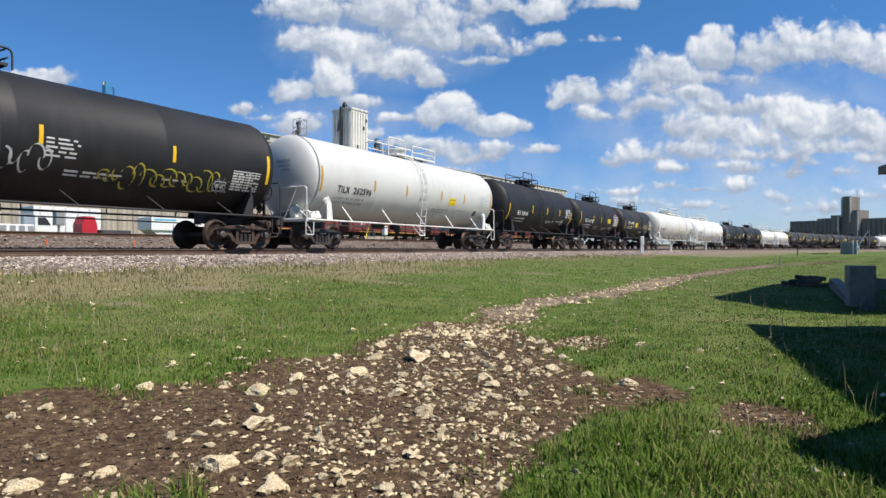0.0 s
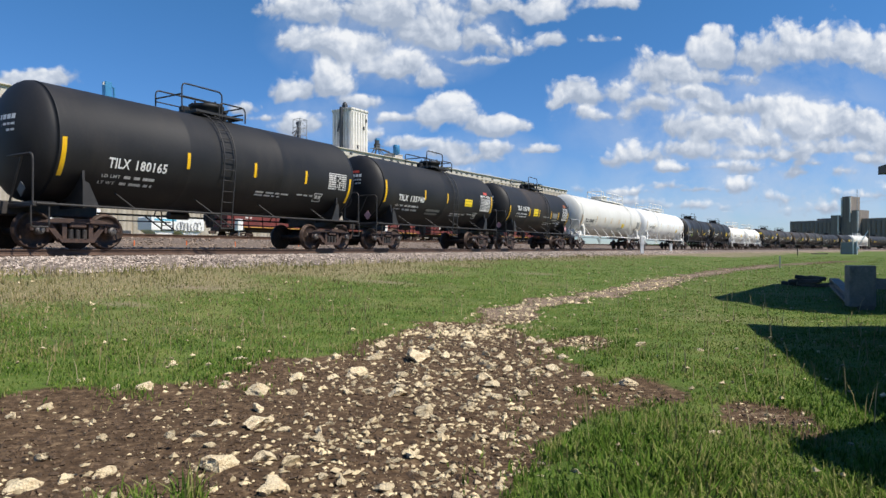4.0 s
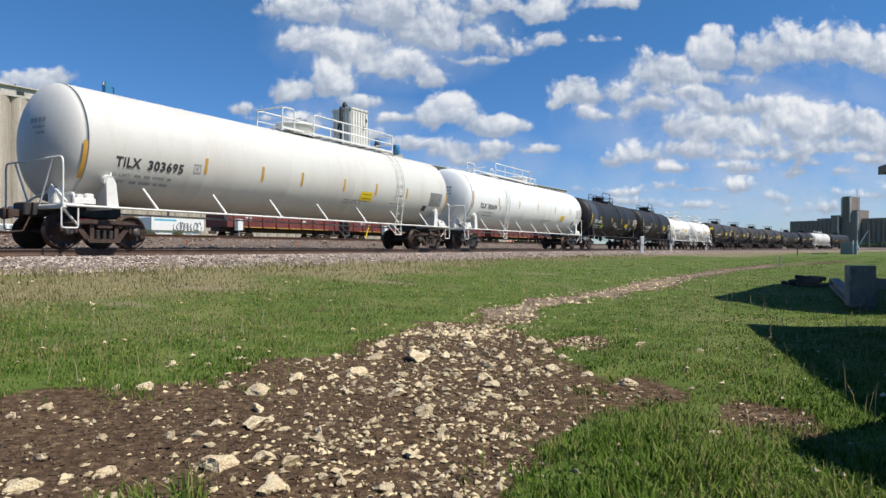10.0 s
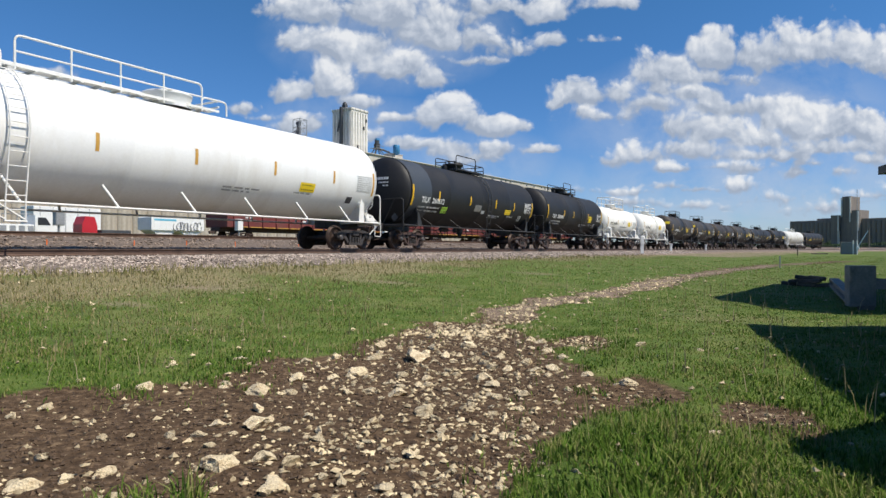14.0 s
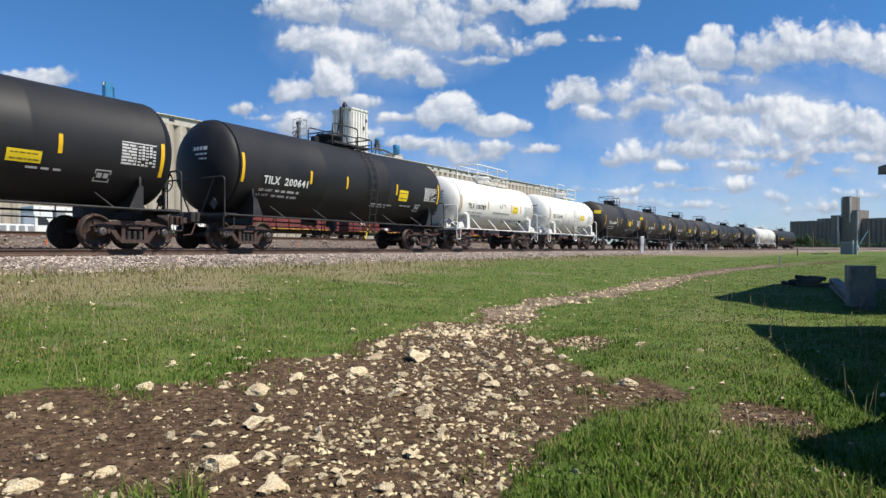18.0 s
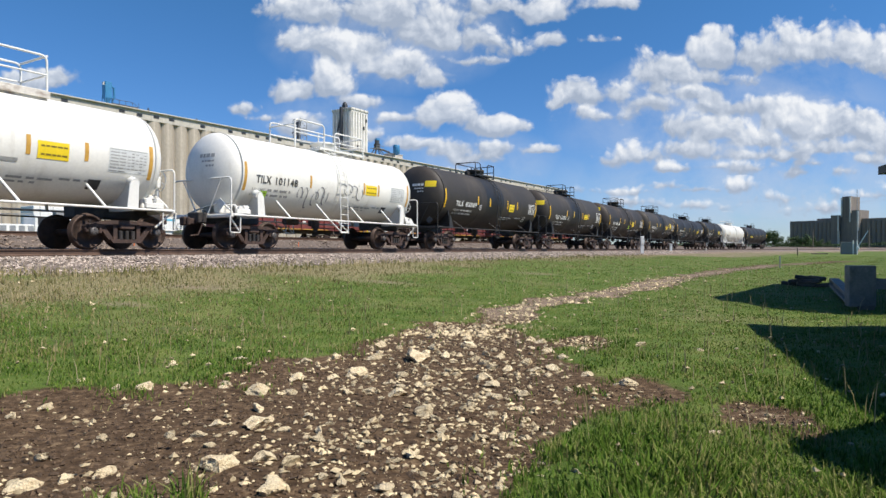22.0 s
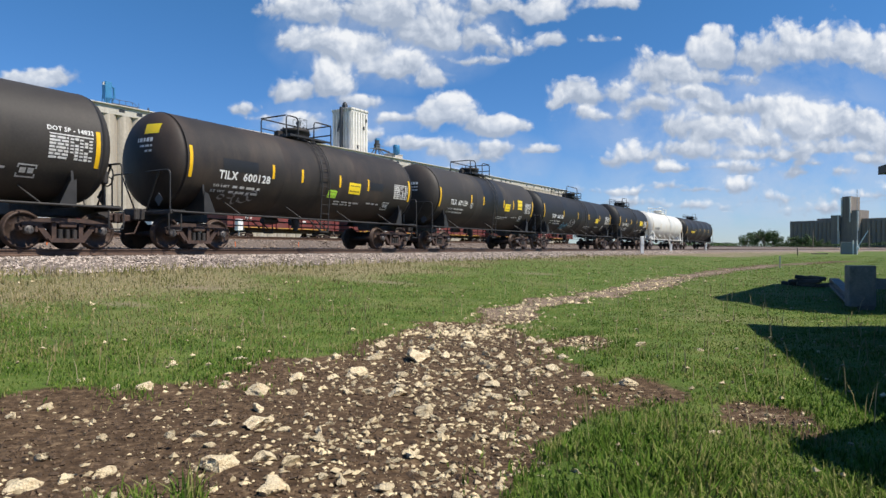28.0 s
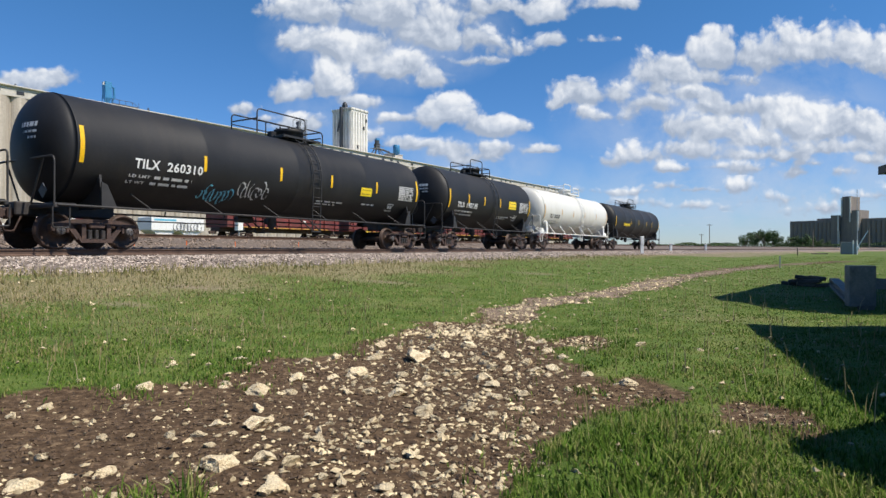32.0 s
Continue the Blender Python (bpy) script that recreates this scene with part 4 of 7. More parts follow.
def tank_car(C):
    hb, r = C["half"], C["r"]
    C["zc"] = zc = 1.2 + r
    C["shell"], C["dome"] = hb + 0.12, 0.60
    body, steel = M[C["paint"]], M[C["steel"]]
    light = C["steel"] == "white_steel"
    car = thing("tank_car", Matrix.Identity(4), C["label"], "tank car", "tank cars of the passing train")
    # shell with ring welds
    prof = [(-C["shell"] - C["dome"] * math.cos(a), r * math.sin(a)) for a in np.linspace(0.0004, math.pi / 2, 11)]
    rings = np.linspace(-hb - 0.1, hb + 0.1, max(3, int(hb * 2 / 2.6)))
    for q in rings:
        prof += [(q - 0.03, r), (q, r + 0.006), (q + 0.03, r)]
    prof += [(C["shell"] + C["dome"] * math.sin(a), r * math.cos(a)) for a in np.linspace(0, math.pi / 2 - 0.0004, 11)]
    tank = part("tank", Shape().lathe(prof, 64, "x", (0, 0, zc)), body, car, C["tank_label"])
    if "patch" in C:
        x0, x1, mat = C["patch"]
        band = Shape().grid([[(x, (r + 0.004) * math.cos(a), zc + (r + 0.004) * math.sin(a)) for a in np.linspace(0, 2 * math.pi, 49)] for x in (x0, x1)], True)
        part("repainted_band", band, M[mat], tank, {"patch_black": "darker repainted band round the shell", "brown_black": "rusty brown worn band round the shell"}.get(mat, "blue-grey repainted end band"))
    # underframe: stub sills, couplers, end platforms
    for e in (-1, 1):
        part("stub_sill", Shape().box((e * (hb - 0.25), 0, 1.0), (2.5, 0.56, 0.34), None, 0.03), M["greasy"], car, "grimy stub sill")
        part("end_platform", Shape().box((e * (hb + 0.62), 0, 1.05), (0.12, 2.86, 0.11), None, 0.02).box((e * (hb + 0.38), 0, 1.115), (0.5, 2.7, 0.03)), steel, car)
        cp = Shape().box((e * (hb + 1.10), 0, 0.88), (0.36, 0.18, 0.20), None, 0.03).box((e * (hb + 1.28), 0.06, 0.88), (0.16, 0.26, 0.28), None, 0.05).box((e * (hb + 1.25), -0.12, 0.88), (0.10, 0.10, 0.26), None, 0.03)
        cp.tube([(e * (hb + 0.9), -0.35, 0.80), (e * (hb + 1.05), -0.34, 0.45), (e * (hb + 1.3), -0.28, 0.42)], 0.025)
        part("coupler", cp, M["rust"], car, "rusty knuckle coupler with air hose")
        # end railing with diagonal braces
        x = e * (hb + 0.66)
        rail = Shape().tube(rounded([(x, -1.40, 1.08), (x, -1.40, 2.25), (x, 1.40, 2.25), (x, 1.40, 1.08)], 0.15), 0.026)
        rail.tube([(x, -0.9, 2.22), (x - e * 0.02, -0.25, 1.10)], 0.024).tube([(x, 0.9, 2.22), (x - e * 0.02, 0.25, 1.10)], 0.024)
        part("end_railing", rail, steel, car)
        dm = Shape()
        c0 = Vector((x + e * 0.03, -0.95 * (1 if e < 0 else 0.4), 1.42))
        pts = [c0 + Vector((0, 0.19 * math.cos(q), 0.19 * math.sin(q))) for q in (0, math.pi / 2, math.pi, 3 * math.pi / 2)]
        dm.grid([pts, [p + Vector((e * 0.015, 0, 0)) for p in pts]], False, True)
        dm.face(pts if e < 0 else pts[::-1])
        dm.face([p + Vector((e * 0.015, 0, 0)) for p in pts])
        part("placard_holder", dm, M["white_box"] if light else M["pale_red"] if C.get("head_red") else M["dark_metal"], car, "diamond-shaped placard holder")
        if light:
            part("valve_box", Shape().box((e * (hb + 0.30), -0.55, 1.34), (0.42, 0.34, 0.40), None, 0.04).cyl((e * (hb + 0.30), -0.55, 1.54), (e * (hb + 0.30), -0.55, 1.66), 0.09, n=10), steel, car)
            part("pipe", Shape().tube(rounded([(e * (hb + 0.52), -1.30, 1.16), (e * (hb + 0.52), -0.80, 1.50), (e * (hb + 0.50), 0.2, 1.34), (e * (hb + 0.52), 0.9, 1.16)], 0.12), 0.03), steel, car)
            part("bracket", Shape().box((e * (hb + 0.10), -1.30, 1.20), (0.55, 0.10, 0.16), None, 0.02).box((e * (hb - 0.05), -1.22, 1.32), (0.22, 0.16, 0.16), None, 0.03).cyl((e * (hb + 0.22), -1.34, 1.30), (e * (hb + 0.22), -1.16, 1.30), 0.08, n=12).tube([(e * (hb + 0.62), -1.30, 1.0), (e * (hb + 0.20), -1.20, 0.60)], 0.03), steel, car, "white painted bracket with fittings")
            part("pipe", Shape().tube(rounded([(e * (hb + 0.30), -0.72, 1.40), (e * (hb + 0.30), -1.20, 1.40), (e * (hb + 0.30), -1.20, 1.12)], 0.1), 0.035), steel, car)
        for y in (-1.40, 1.40):
            st = Shape().tube(rounded([(e * (hb + 0.70), y, 1.02), (e * (hb + 0.70), y, 0.52), (e * (hb + 0.30), y, 0.52), (e * (hb + 0.30), y, 1.02)], 0.06, 3), 0.022)
            part("sill_step", st, steel, car)
        # saddle over the truck
        xc = e * (hb - 0.55)
        arc = [(-1.36, 1.02), (1.36, 1.02)] + [(r * math.sin(a), zc - (r - 0.01) * math.cos(a)) for a in np.linspace(1.05, -1.05, 13)]
        sad = Shape().plate(arc, xc - 0.03, xc + 0.03, "yz")
        for y in (-1.37, 1.37):
            if light:
                sad.plate([(xc - e * a, b) for a, b in [(-0.12, 1.05), (0.20, 1.05), (0.12, 1.72), (0.04, 1.84), (-0.10, 1.84), (-0.14, 1.72)]], y - 0.03, y + 0.03)
                sad.cyl((xc + e * 0.05, y, 1.76), (xc + e * 0.05, y * 0.86, 1.82), 0.14, n=14)
            else:
                sad.plate([(xc - e * a, b) for a, b in [(-0.05, 1.08), (0.36, 1.08), (0.10, 1.66), (-0.05, 1.72)]], y - 0.015, y + 0.015)
        part("saddle", sad, steel, car)
    # side running rails and their struts
    for y in (-1.43, 1.43):
        part("side_rail", Shape().tube([(-hb - 0.6, y, 1.07), (hb + 0.6, y, 1.07)], 0.032), steel, car)
        n = 3 if C["paint"] == "grey_black" else max(3, int(hb * 2 / 2.3))
        for j in range(n):
            x = -hb + 1.6 + (2 * hb - 3.2) * j / (n - 1)
            zt = 1.66 if light else 1.50
            yt = -math.sqrt(max(0.1, r * r - (zt - zc) ** 2)) * (1 if y < 0 else -1)
            w = 0.045 if light else 0.026
            bar = [Vector((x, yt, zt)), Vector((x + 0.26, y, 1.07))]
            part("strut", Shape().plate([(bar[0].x - w, zt), (bar[0].x + w, zt), (bar[1].x + w, 1.07), (bar[1].x - w, 1.07)], y - 0.012, y + 0.012) if abs(yt) > 1.3 else Shape().tube(bar, w * 0.85), steel, car)
    # brake rigging hung under the shell
    br = Shape().cyl((-1.1, 0.55, 1.06), (-0.4, 0.55, 1.06), 0.12, n=14).box((0.35, 0.45, 1.04), (0.3, 0.25, 0.25), None, 0.04).tube([(-hb + 1.2, 0.3, 0.82), (-1.1, 0.45, 0.84)], 0.02).tube([(hb - 1.2, 0.3, 0.82), (0.4, 0.42, 0.86)], 0.02)
    br.tube([(-1.1, 0.55, 1.0), (-1.0, 0.5, 1.25)], 0.02).tube([(-0.5, 0.55, 1.0), (-0.5, 0.5, 1.25)], 0.02).tube([(0.35, 0.45, 1.0), (0.35, 0.45, 1.25)], 0.02)
    if not C.get("long"):
        part("brake_gear", br, M["greasy"], car, "brake cylinder and rods under the tank")
    if not C.get("long"):
        part("outlet_valve", Shape().cyl((0.05, 0, 0.80), (0.05, 0, 1.25), 0.16, n=14).cyl((0.05, 0, 0.70), (0.05, 0, 0.80), 0.10, n=12), M["greasy"], car)
    # ladders
    for x in C["ladder"]:
        for y in (-1, 1):
            L = Shape()
            path = [(y * (r + 0.10) * math.sin(a), zc + (r + 0.10) * math.cos(a)) for a in np.linspace(0.38, math.pi / 2 + 0.12, 12)]
            path.append((y * 1.45, 1.07))
            path.append((y * 1.45, 0.62))
            for dx in (-0.21, 0.21):
                L.tube([(x + dx, a, b) for a, b in path], 0.022)
            acc = np.concatenate([[0], np.cumsum([math.hypot(a[0] - b[0], a[1] - b[1]) for a, b in zip(path, path[1:])])])
            for d in np.arange(0.25, acc[-1], 0.33):
                L.tube([(x - 0.21, np.interp(d, acc, [q[0] for q in path]), np.interp(d, acc, [q[1] for q in path])), (x + 0.21, np.interp(d, acc, [q[0] for q in path]), np.interp(d, acc, [q[1] for q in path]))], 0.014, 5)
            for side in (-1, 1):
                L.tube([(x + side * 0.21, y * 1.45, 0.66), (x + side * 0.21 - 0.62, y * 1.44, 1.06)], 0.024)
            L.tube([(x - 0.24, y * 1.45, 0.63), (x + 0.24, y * 1.45, 0.63)], 0.026)
            part("ladder", L, steel, car)
    # top platform, railings, dome
    x0, x1 = C["plat"]
    top = zc + r
    d0 = max(x0 + 0.1, C["dome_x"] - 0.9) if not C.get("long") else x0
    beam = Shape().box((0, 0, 0), (x1 - d0, 0.05, 0.07)).mesh("edge_beam", steel)
    deck = part("top_platform", beam, steel, car)
    deck.location = ((d0 + x1) / 2, -0.63, top + 0.055)
    part("edge_beam", beam, steel, deck).location = (0, 1.26, 0)
    joist = Shape().box((0, 0, 0), (0.06, 1.3, 0.06)).mesh("joist", steel)
    for x in np.arange(d0 + 0.05, x1, 0.55):
        part("joist", joist, steel, deck).location = (x - (d0 + x1) / 2, 0.63, -0.025)
    slat = Shape().box((0, 0, 0), (x1 - d0, 0.09, 0.03)).mesh("slat", steel)
    for y in np.arange(-0.54, 0.55, 0.12):
        if abs(y) > 0.12:
            part("slat", slat, steel, deck).location = (0, y + 0.63, 0.025)
    post = 0.025 if not light else 0.03
    hr = C.get("rail_h", 0.72)
    dx = C["dome_x"]
    spans = [(x0, x1, 0.64, hr), (dx + 0.35, x1, -0.64, hr), (x0, x0 + 0.6, -0.64, hr)]
    if C.get("fence"):
        spans = [(x0, x1, 0.64, hr), (x0, x1, -0.64, hr)]
        for y in (-0.68, 0.68):
            part("fascia", Shape().box(((x0 + x1) / 2, y, top - 0.02), (x1 - x0 + 0.1, 0.05, 0.17)).box(((x0 + x1) / 2, y * 0.9, top - 0.13), (x1 - x0, 0.07, 0.06)), M["rusty_white"], car, "rust-streaked white edge beam")
    elif C.get("long") and C["ladder"][0] < 0:
        lx = C["ladder"][0]
        spans = [(x0, lx + 0.1, 0.64, hr), (lx - 0.05, x1, 0.64, hr * 0.55), (x0 + 0.9, lx - 0.3, -0.64, hr * 0.5), (lx + 0.35, dx + 0.75, -0.64, hr), (dx + 0.75, x1 + 0.3, -0.64, hr * 0.5)]
    elif light and C["ladder"] and not C.get("long"):
        lx = C["ladder"][0]
        spans = [(x0, x1, 0.64, hr), (x0, lx - 0.25, -0.64, hr), (lx + 0.35, x1, -0.64, hr * 0.8)]
    elif C["paint"] == "black":
        spans = [(x0, x1, 0.64, hr), (x0, x1 - 0.85, -0.64, hr + 0.06), (x1 - 0.95, x1 + 0.1, -0.64, hr * 0.62)]
    for a, b, y, hr in spans:
        g = Shape().tube(rounded([(a, y, top - 0.05), (a, y, top + hr), (b, y, top + hr), (b, y, top - 0.05)], 0.16), post)
        k = max(1, int((b - a) / 1.3))
        for j in range(1, k):
            x = a + (b - a) * j / k
            g.tube([(x, y, top - 0.05), (x, y, top + hr)], post * 0.9)
        if b - a > 1.3:
            g.tube([(a, y, top + hr * 0.5), (b, y, top + hr * 0.5)], post * 0.8)
        part("platform_railing", g, steel, car)
    for x, z in ((x0, hr), (x1, hr), (x1, hr * 0.5)):
        part("cross_rail", Shape().tube([(x, -0.64, top + z), (x, 0.64, top + z)], post), steel, car)
    if light:
        dh = 0.22 if C.get("long") else 0.0
        dome = Shape().lathe([(0, 0.46 + dh), (0.34, 0.46 + dh), (0.36, 0.50 + dh), (0.42, 0.50 + dh), (0.46, 0.40 + dh), (0.46, 0.06), (0.52, 0.0)], 24, "z", (dx, 0, top - 0.04))
        dome.box((dx + 0.52, 0, top + 0.2), (0.12, 0.2, 0.25), None, 0.02)
    else:
        dome = Shape().lathe([(0, 0.50), (0.30, 0.50), (0.33, 0.55), (0.44, 0.55), (0.45, 0.47), (0.42, 0.44), (0.42, 0.0)], 20, "z", (dx, 0, top - 0.04))
        for a in range(8):
            c = a * math.pi / 4
            dome.cyl((dx + 0.43 * math.cos(c), 0.43 * math.sin(c), top + 0.34), (dx + 0.43 * math.cos(c), 0.43 * math.sin(c), top + 0.50), 0.03, n=6)
        dome.box((dx - 0.75, 0.1, top + 0.12), (0.25, 0.25, 0.3), None, 0.03)
    part("manway_dome", dome, body, car)
    valve = Shape().cyl((dx + 0.85, 0.15, top), (dx + 0.85, 0.15, top + 0.36), 0.07, n=10).cyl((dx + 0.85, 0.15, top + 0.36), (dx + 0.85, 0.15, top + 0.42), 0.11, n=10)
    part("relief_valve", valve, steel, car)
    # hand brake wheel on the trailing end
    bx = hb + 0.55
    bw = Shape()
    ring = [(bx + 0.1, -0.75 + 0.27 * math.cos(a), 1.95 + 0.27 * math.sin(a)) for a in np.linspace(0, 2 * math.pi, 17)]
    bw.tube(ring, 0.02)
    for a in range(4):
        c = a * math.pi / 2 + 0.4
        bw.tube([(bx + 0.1, -0.75, 1.95), (bx + 0.1, -0.75 + 0.27 * math.cos(c), 1.95 + 0.27 * math.sin(c))], 0.014, 5)
    bw.box((bx, -0.75, 1.9), (0.14, 0.26, 0.34), None, 0.03).box((bx, -0.75, 1.42), (0.05, 0.10, 0.7))
    part("hand_brake", bw, steel, car)
    # trucks
    for e in (-1, 1):
        add_truck(car, e * (hb - 0.55), C.get("truck", "rust"))
    # reflector strips, lettering, placards on the near side
    ref = M[C.get("reflector", "yellow")]
    sx, sz, bz = C.get("strip_x", 0.0), zc + C.get("strip_z", 0.0), zc - 0.03 + C.get("bar_z", 0.0)
    for x in (-hb - sx, hb + sx):
        part("reflector_strip", decal(C, x - 0.055, x + 0.055, sz - 0.62, sz + 0.30, 0.008, n=8), ref, tank)
    for x in C["bars"]:
        part("reflector_strip", decal(C, x - 0.05, x + 0.05, bz - 0.28, bz + 0.18, 0.008), ref, tank)
    ink = M[C.get("ink", "ink_white")]
    dim = M["ink_grey" if light else "ink_dim"]
    if C.get("text"):
        words, a, b = C["text"]
        w = b - a
        mark, number = words.split("  ")
        zt = zc + C.get("raised", 0.0)
        part("reporting_mark", word(C, mark, a, a + 0.35 * w, zt - 0.53, 0.25), ink, tank, "stencilled reporting mark")
        part("car_number", word(C, number, a + 0.455 * w, b, zt - 0.53, 0.25), ink, tank, "stencilled car number")
        sub = dashes(C, a + 0.30 * w, a + w * 0.86, zt - 0.78, 0.075, 3)
        dashes(C, a + 0.26 * w, a + w * 0.82, zt - 0.94, 0.068, 4, sub)
        tagged(part("weight_stencil", sub, dim, tank), kind="stuff")
        part("load_limit_words", word(C, "LD LMT", a - 0.1, a + 0.24 * w, zt - 0.78, 0.075), dim, tank)
        part("light_weight_words", word(C, "LT WT", a - 0.14, a + 0.18 * w, zt - 0.94, 0.068), dim, tank)
        if C.get("long") or C["paint"] == "grey_black":
            sq = Shape()
            for (u0, u1, w0, w1) in ((0, 0.24, 0, 0.03), (0, 0.24, 0.23, 0.26), (0, 0.03, 0.03, 0.23), (0.21, 0.24, 0.03, 0.23), (0.08, 0.16, 0.08, 0.18)):
                decal(C, b + 0.34 + u0, b + 0.34 + u1, zc - 0.55 + w0, zc - 0.55 + w1, 0.008, sq, 1)
            tagged(part("class_stencil", sq, dim, tank), kind="stuff")
        hd = Shape()
        zz = zc + (0.42 if C.get("head_sign") != 2 else 0.46)
        rng = random.Random(sum(ord(c) for c in words))
        for j, (w2, h2) in enumerate(((0.62, 0.12), (0.50, 0.06), (0.32, 0.06))):
            y = -0.58
            while y < -0.58 + w2:
                k = rng.uniform(0.07, 0.16)
                head_decal(C, y, min(y + k, -0.58 + w2), zz - j * 0.15, zz - j * 0.15 + h2, -1, hd, 1)
                y += k + 0.035
        tagged(part("end_stencil", hd, dim if light else M["ink_white"], tank), kind="stuff")
    for key, col in (("yel", "sign_yellow"), ("yel2", "sign_yellow"), ("grn", "sign_green")):
        if key in C:
            a, b, za, zb = C[key]
            pl = part("placard", decal(C, a, b, zc + za, zc + zb, 0.010), M[col], tank, "yellow placard" if col == "sign_yellow" else "bright green placard")
            tx = Shape()
            for j in range(2):
                z = zc + za + (zb - za) * (0.2 + 0.48 * j)
                x = a + (b - a) * 0.1
                rng = random.Random(j + int(a * 7))
                while x < b - (b - a) * 0.14:
                    k = (b - a) * rng.choice((0.07, 0.12, 0.17))
                    decal(C, x, min(x + k, b - (b - a) * 0.06), z, z + (zb - za) * 0.10, 0.014, tx, 1)
                    x += k + (b - a) * 0.035
            tagged(part("placard_text", tx, M["ink_brown"], pl), kind="stuff")
    if "data" in C:
        a, b = C["data"]
        if C.get("plate"):
            part("data_plate", decal(C, a - 0.02, b + 0.02, zc - 0.56, zc + 0.13, 0.006), M["ink_dim"], tank, "pale worn panel behind the stencilled data")
        if light:
            zd = zc + C.get("data_z", 0.0)
            part("data_plate", decal(C, a - 0.03, b + 0.03, zd - 0.50, zd + 0.12, 0.006), M["ink_grey"] if C.get("dark_data") else M["decal_grey"], tank, "grey decal with stencilled data")
        box_ = Shape()
        half_ = a + (b - a) * 0.42
        zd = zc + C.get("data_z", 0.0)
        rng = random.Random(int(a * 10))
        thin = 0.6 if light else 1.0
        decal(C, a, b, zd + 0.085, zd + 0.085 + 0.03 * thin, 0.008, box_, 1)
        for row in range(7):
            z = zd - 0.48 + row * 0.08
            x = a
            while x < half_:
                k = rng.uniform(0.10, 0.30)
                decal(C, x, min(x + k, half_), z, z + 0.052 * thin, 0.008, box_, 1)
                x += k + 0.03
            for j in range(5):
                if rng.random() < 0.82:
                    x = half_ + 0.04 + (b - half_ - 0.04) * j / 5
                    decal(C, x, x + (b - half_) / 5 - 0.035, z, z + (0.058 if j % 2 else 0.04) * thin, 0.008, box_, 1)
        tagged(part("data_block", box_, M["ink_black"] if C.get("plate") or C.get("dark_data") else dim, tank, "block of small stencilled data"), kind="stuff")
        if "words" in C:
            part("permit_words", word(C, C["words"], a - 0.05, b, zc + 0.18, 0.11, None, 0.016), M["ink_white" if "strip" not in C else "ink_black"], tank)
        sq = Shape()
        for (u0, u1, w0, w1) in ((0, 0.42, 0, 0.03), (0, 0.42, 0.27, 0.30), (0, 0.03, 0, 0.3), (0.39, 0.42, 0, 0.3), (0.06, 0.19, 0.1, 0.22), (0.23, 0.36, 0.1, 0.22)):
            decal(C, a - 0.6 + u0, a - 0.6 + u1, zc - 0.98 + w0, zc - 0.98 + w1, 0.008, sq, 1)
        if light:
            sq = decal(C, a - 0.45, a - 0.13, zc - 0.98, zc - 0.74, 0.008)
        tagged(part("inspection_stencil", sq, M["ink_black"] if light else dim, tank), kind="stuff")
        small = dashes(C, hb * 0.15, hb * 0.15 + 1.5, zc - 0.86, 0.05, 11)
        dashes(C, hb * 0.15, hb * 0.15 + 1.1, zc - 0.95, 0.045, 12, small)
        dashes(C, hb * 0.5, hb * 0.5 + 0.9, zc - 0.82, 0.05, 13, small)
        tagged(part("small_stencil", small, dim, tank), kind="stuff")
    if "data2" in C:
        a, b = C["data2"]
        blk2 = Shape()
        for row in range(5):
            dashes(C, a, b - 0.08 * (row % 3), zc - 0.55 + row * 0.10, 0.045, row + 50, blk2)
        tagged(part("data_block", blk2, dim, tank, "block of small stencilled data"), kind="stuff")
    for (x0, x1, za, zb, col, what) in C.get("signs", ()):
        part("stencil_panel", decal(C, x0, x1, zc + za, zc + zb, 0.009), M[col], tank, what)
    if "diamond" in C:
        xd = C["diamond"]
        dm = Shape()
        pts = [Vector((xd + 0.21 * math.cos(q), -1.41, 1.45 + 0.21 * math.sin(q))) for q in (0, math.pi / 2, math.pi, 3 * math.pi / 2)]
        dm.grid([pts, [p + Vector((0, -0.012, 0)) for p in pts]], False, True)
        dm.face([p + Vector((0, -0.012, 0)) for p in pts])
        part("diamond_placard", dm, M["pale_red"], car, "pale red diamond placard by the end saddle")
    if "head_sign" in C:
        hy, hz = (-1.06, 0.36) if C["head_sign"] == 1 else (-0.62, 0.70)
        part("end_placard", head_decal(C, hy - 0.12, hy + 0.42, zc + hz, zc + hz + 0.30), M["sign_yellow"], tank, "yellow placard on the end")
    if C.get("head_red"):
        part("end_mark", head_decal(C, -0.46, -0.10, zc + 0.60, zc + 0.70), M["sign_red"], tank, "small red mark on the end")
    for (a, b, za, zb, col, seed, n) in C.get("spray", ()):
        part("graffiti", scribble(C, a, b, zc + za, zc + zb, seed, n), M[col], tank, {"spray_blue": "pale blue spray-painted tag", "spray_yellow": "ochre spray-painted tag", "spray_white": "white spray-painted tag", "spray_grey": "grey spray-painted tag", "spray_dark": "two dark spray-painted loops"}[col])
    return car


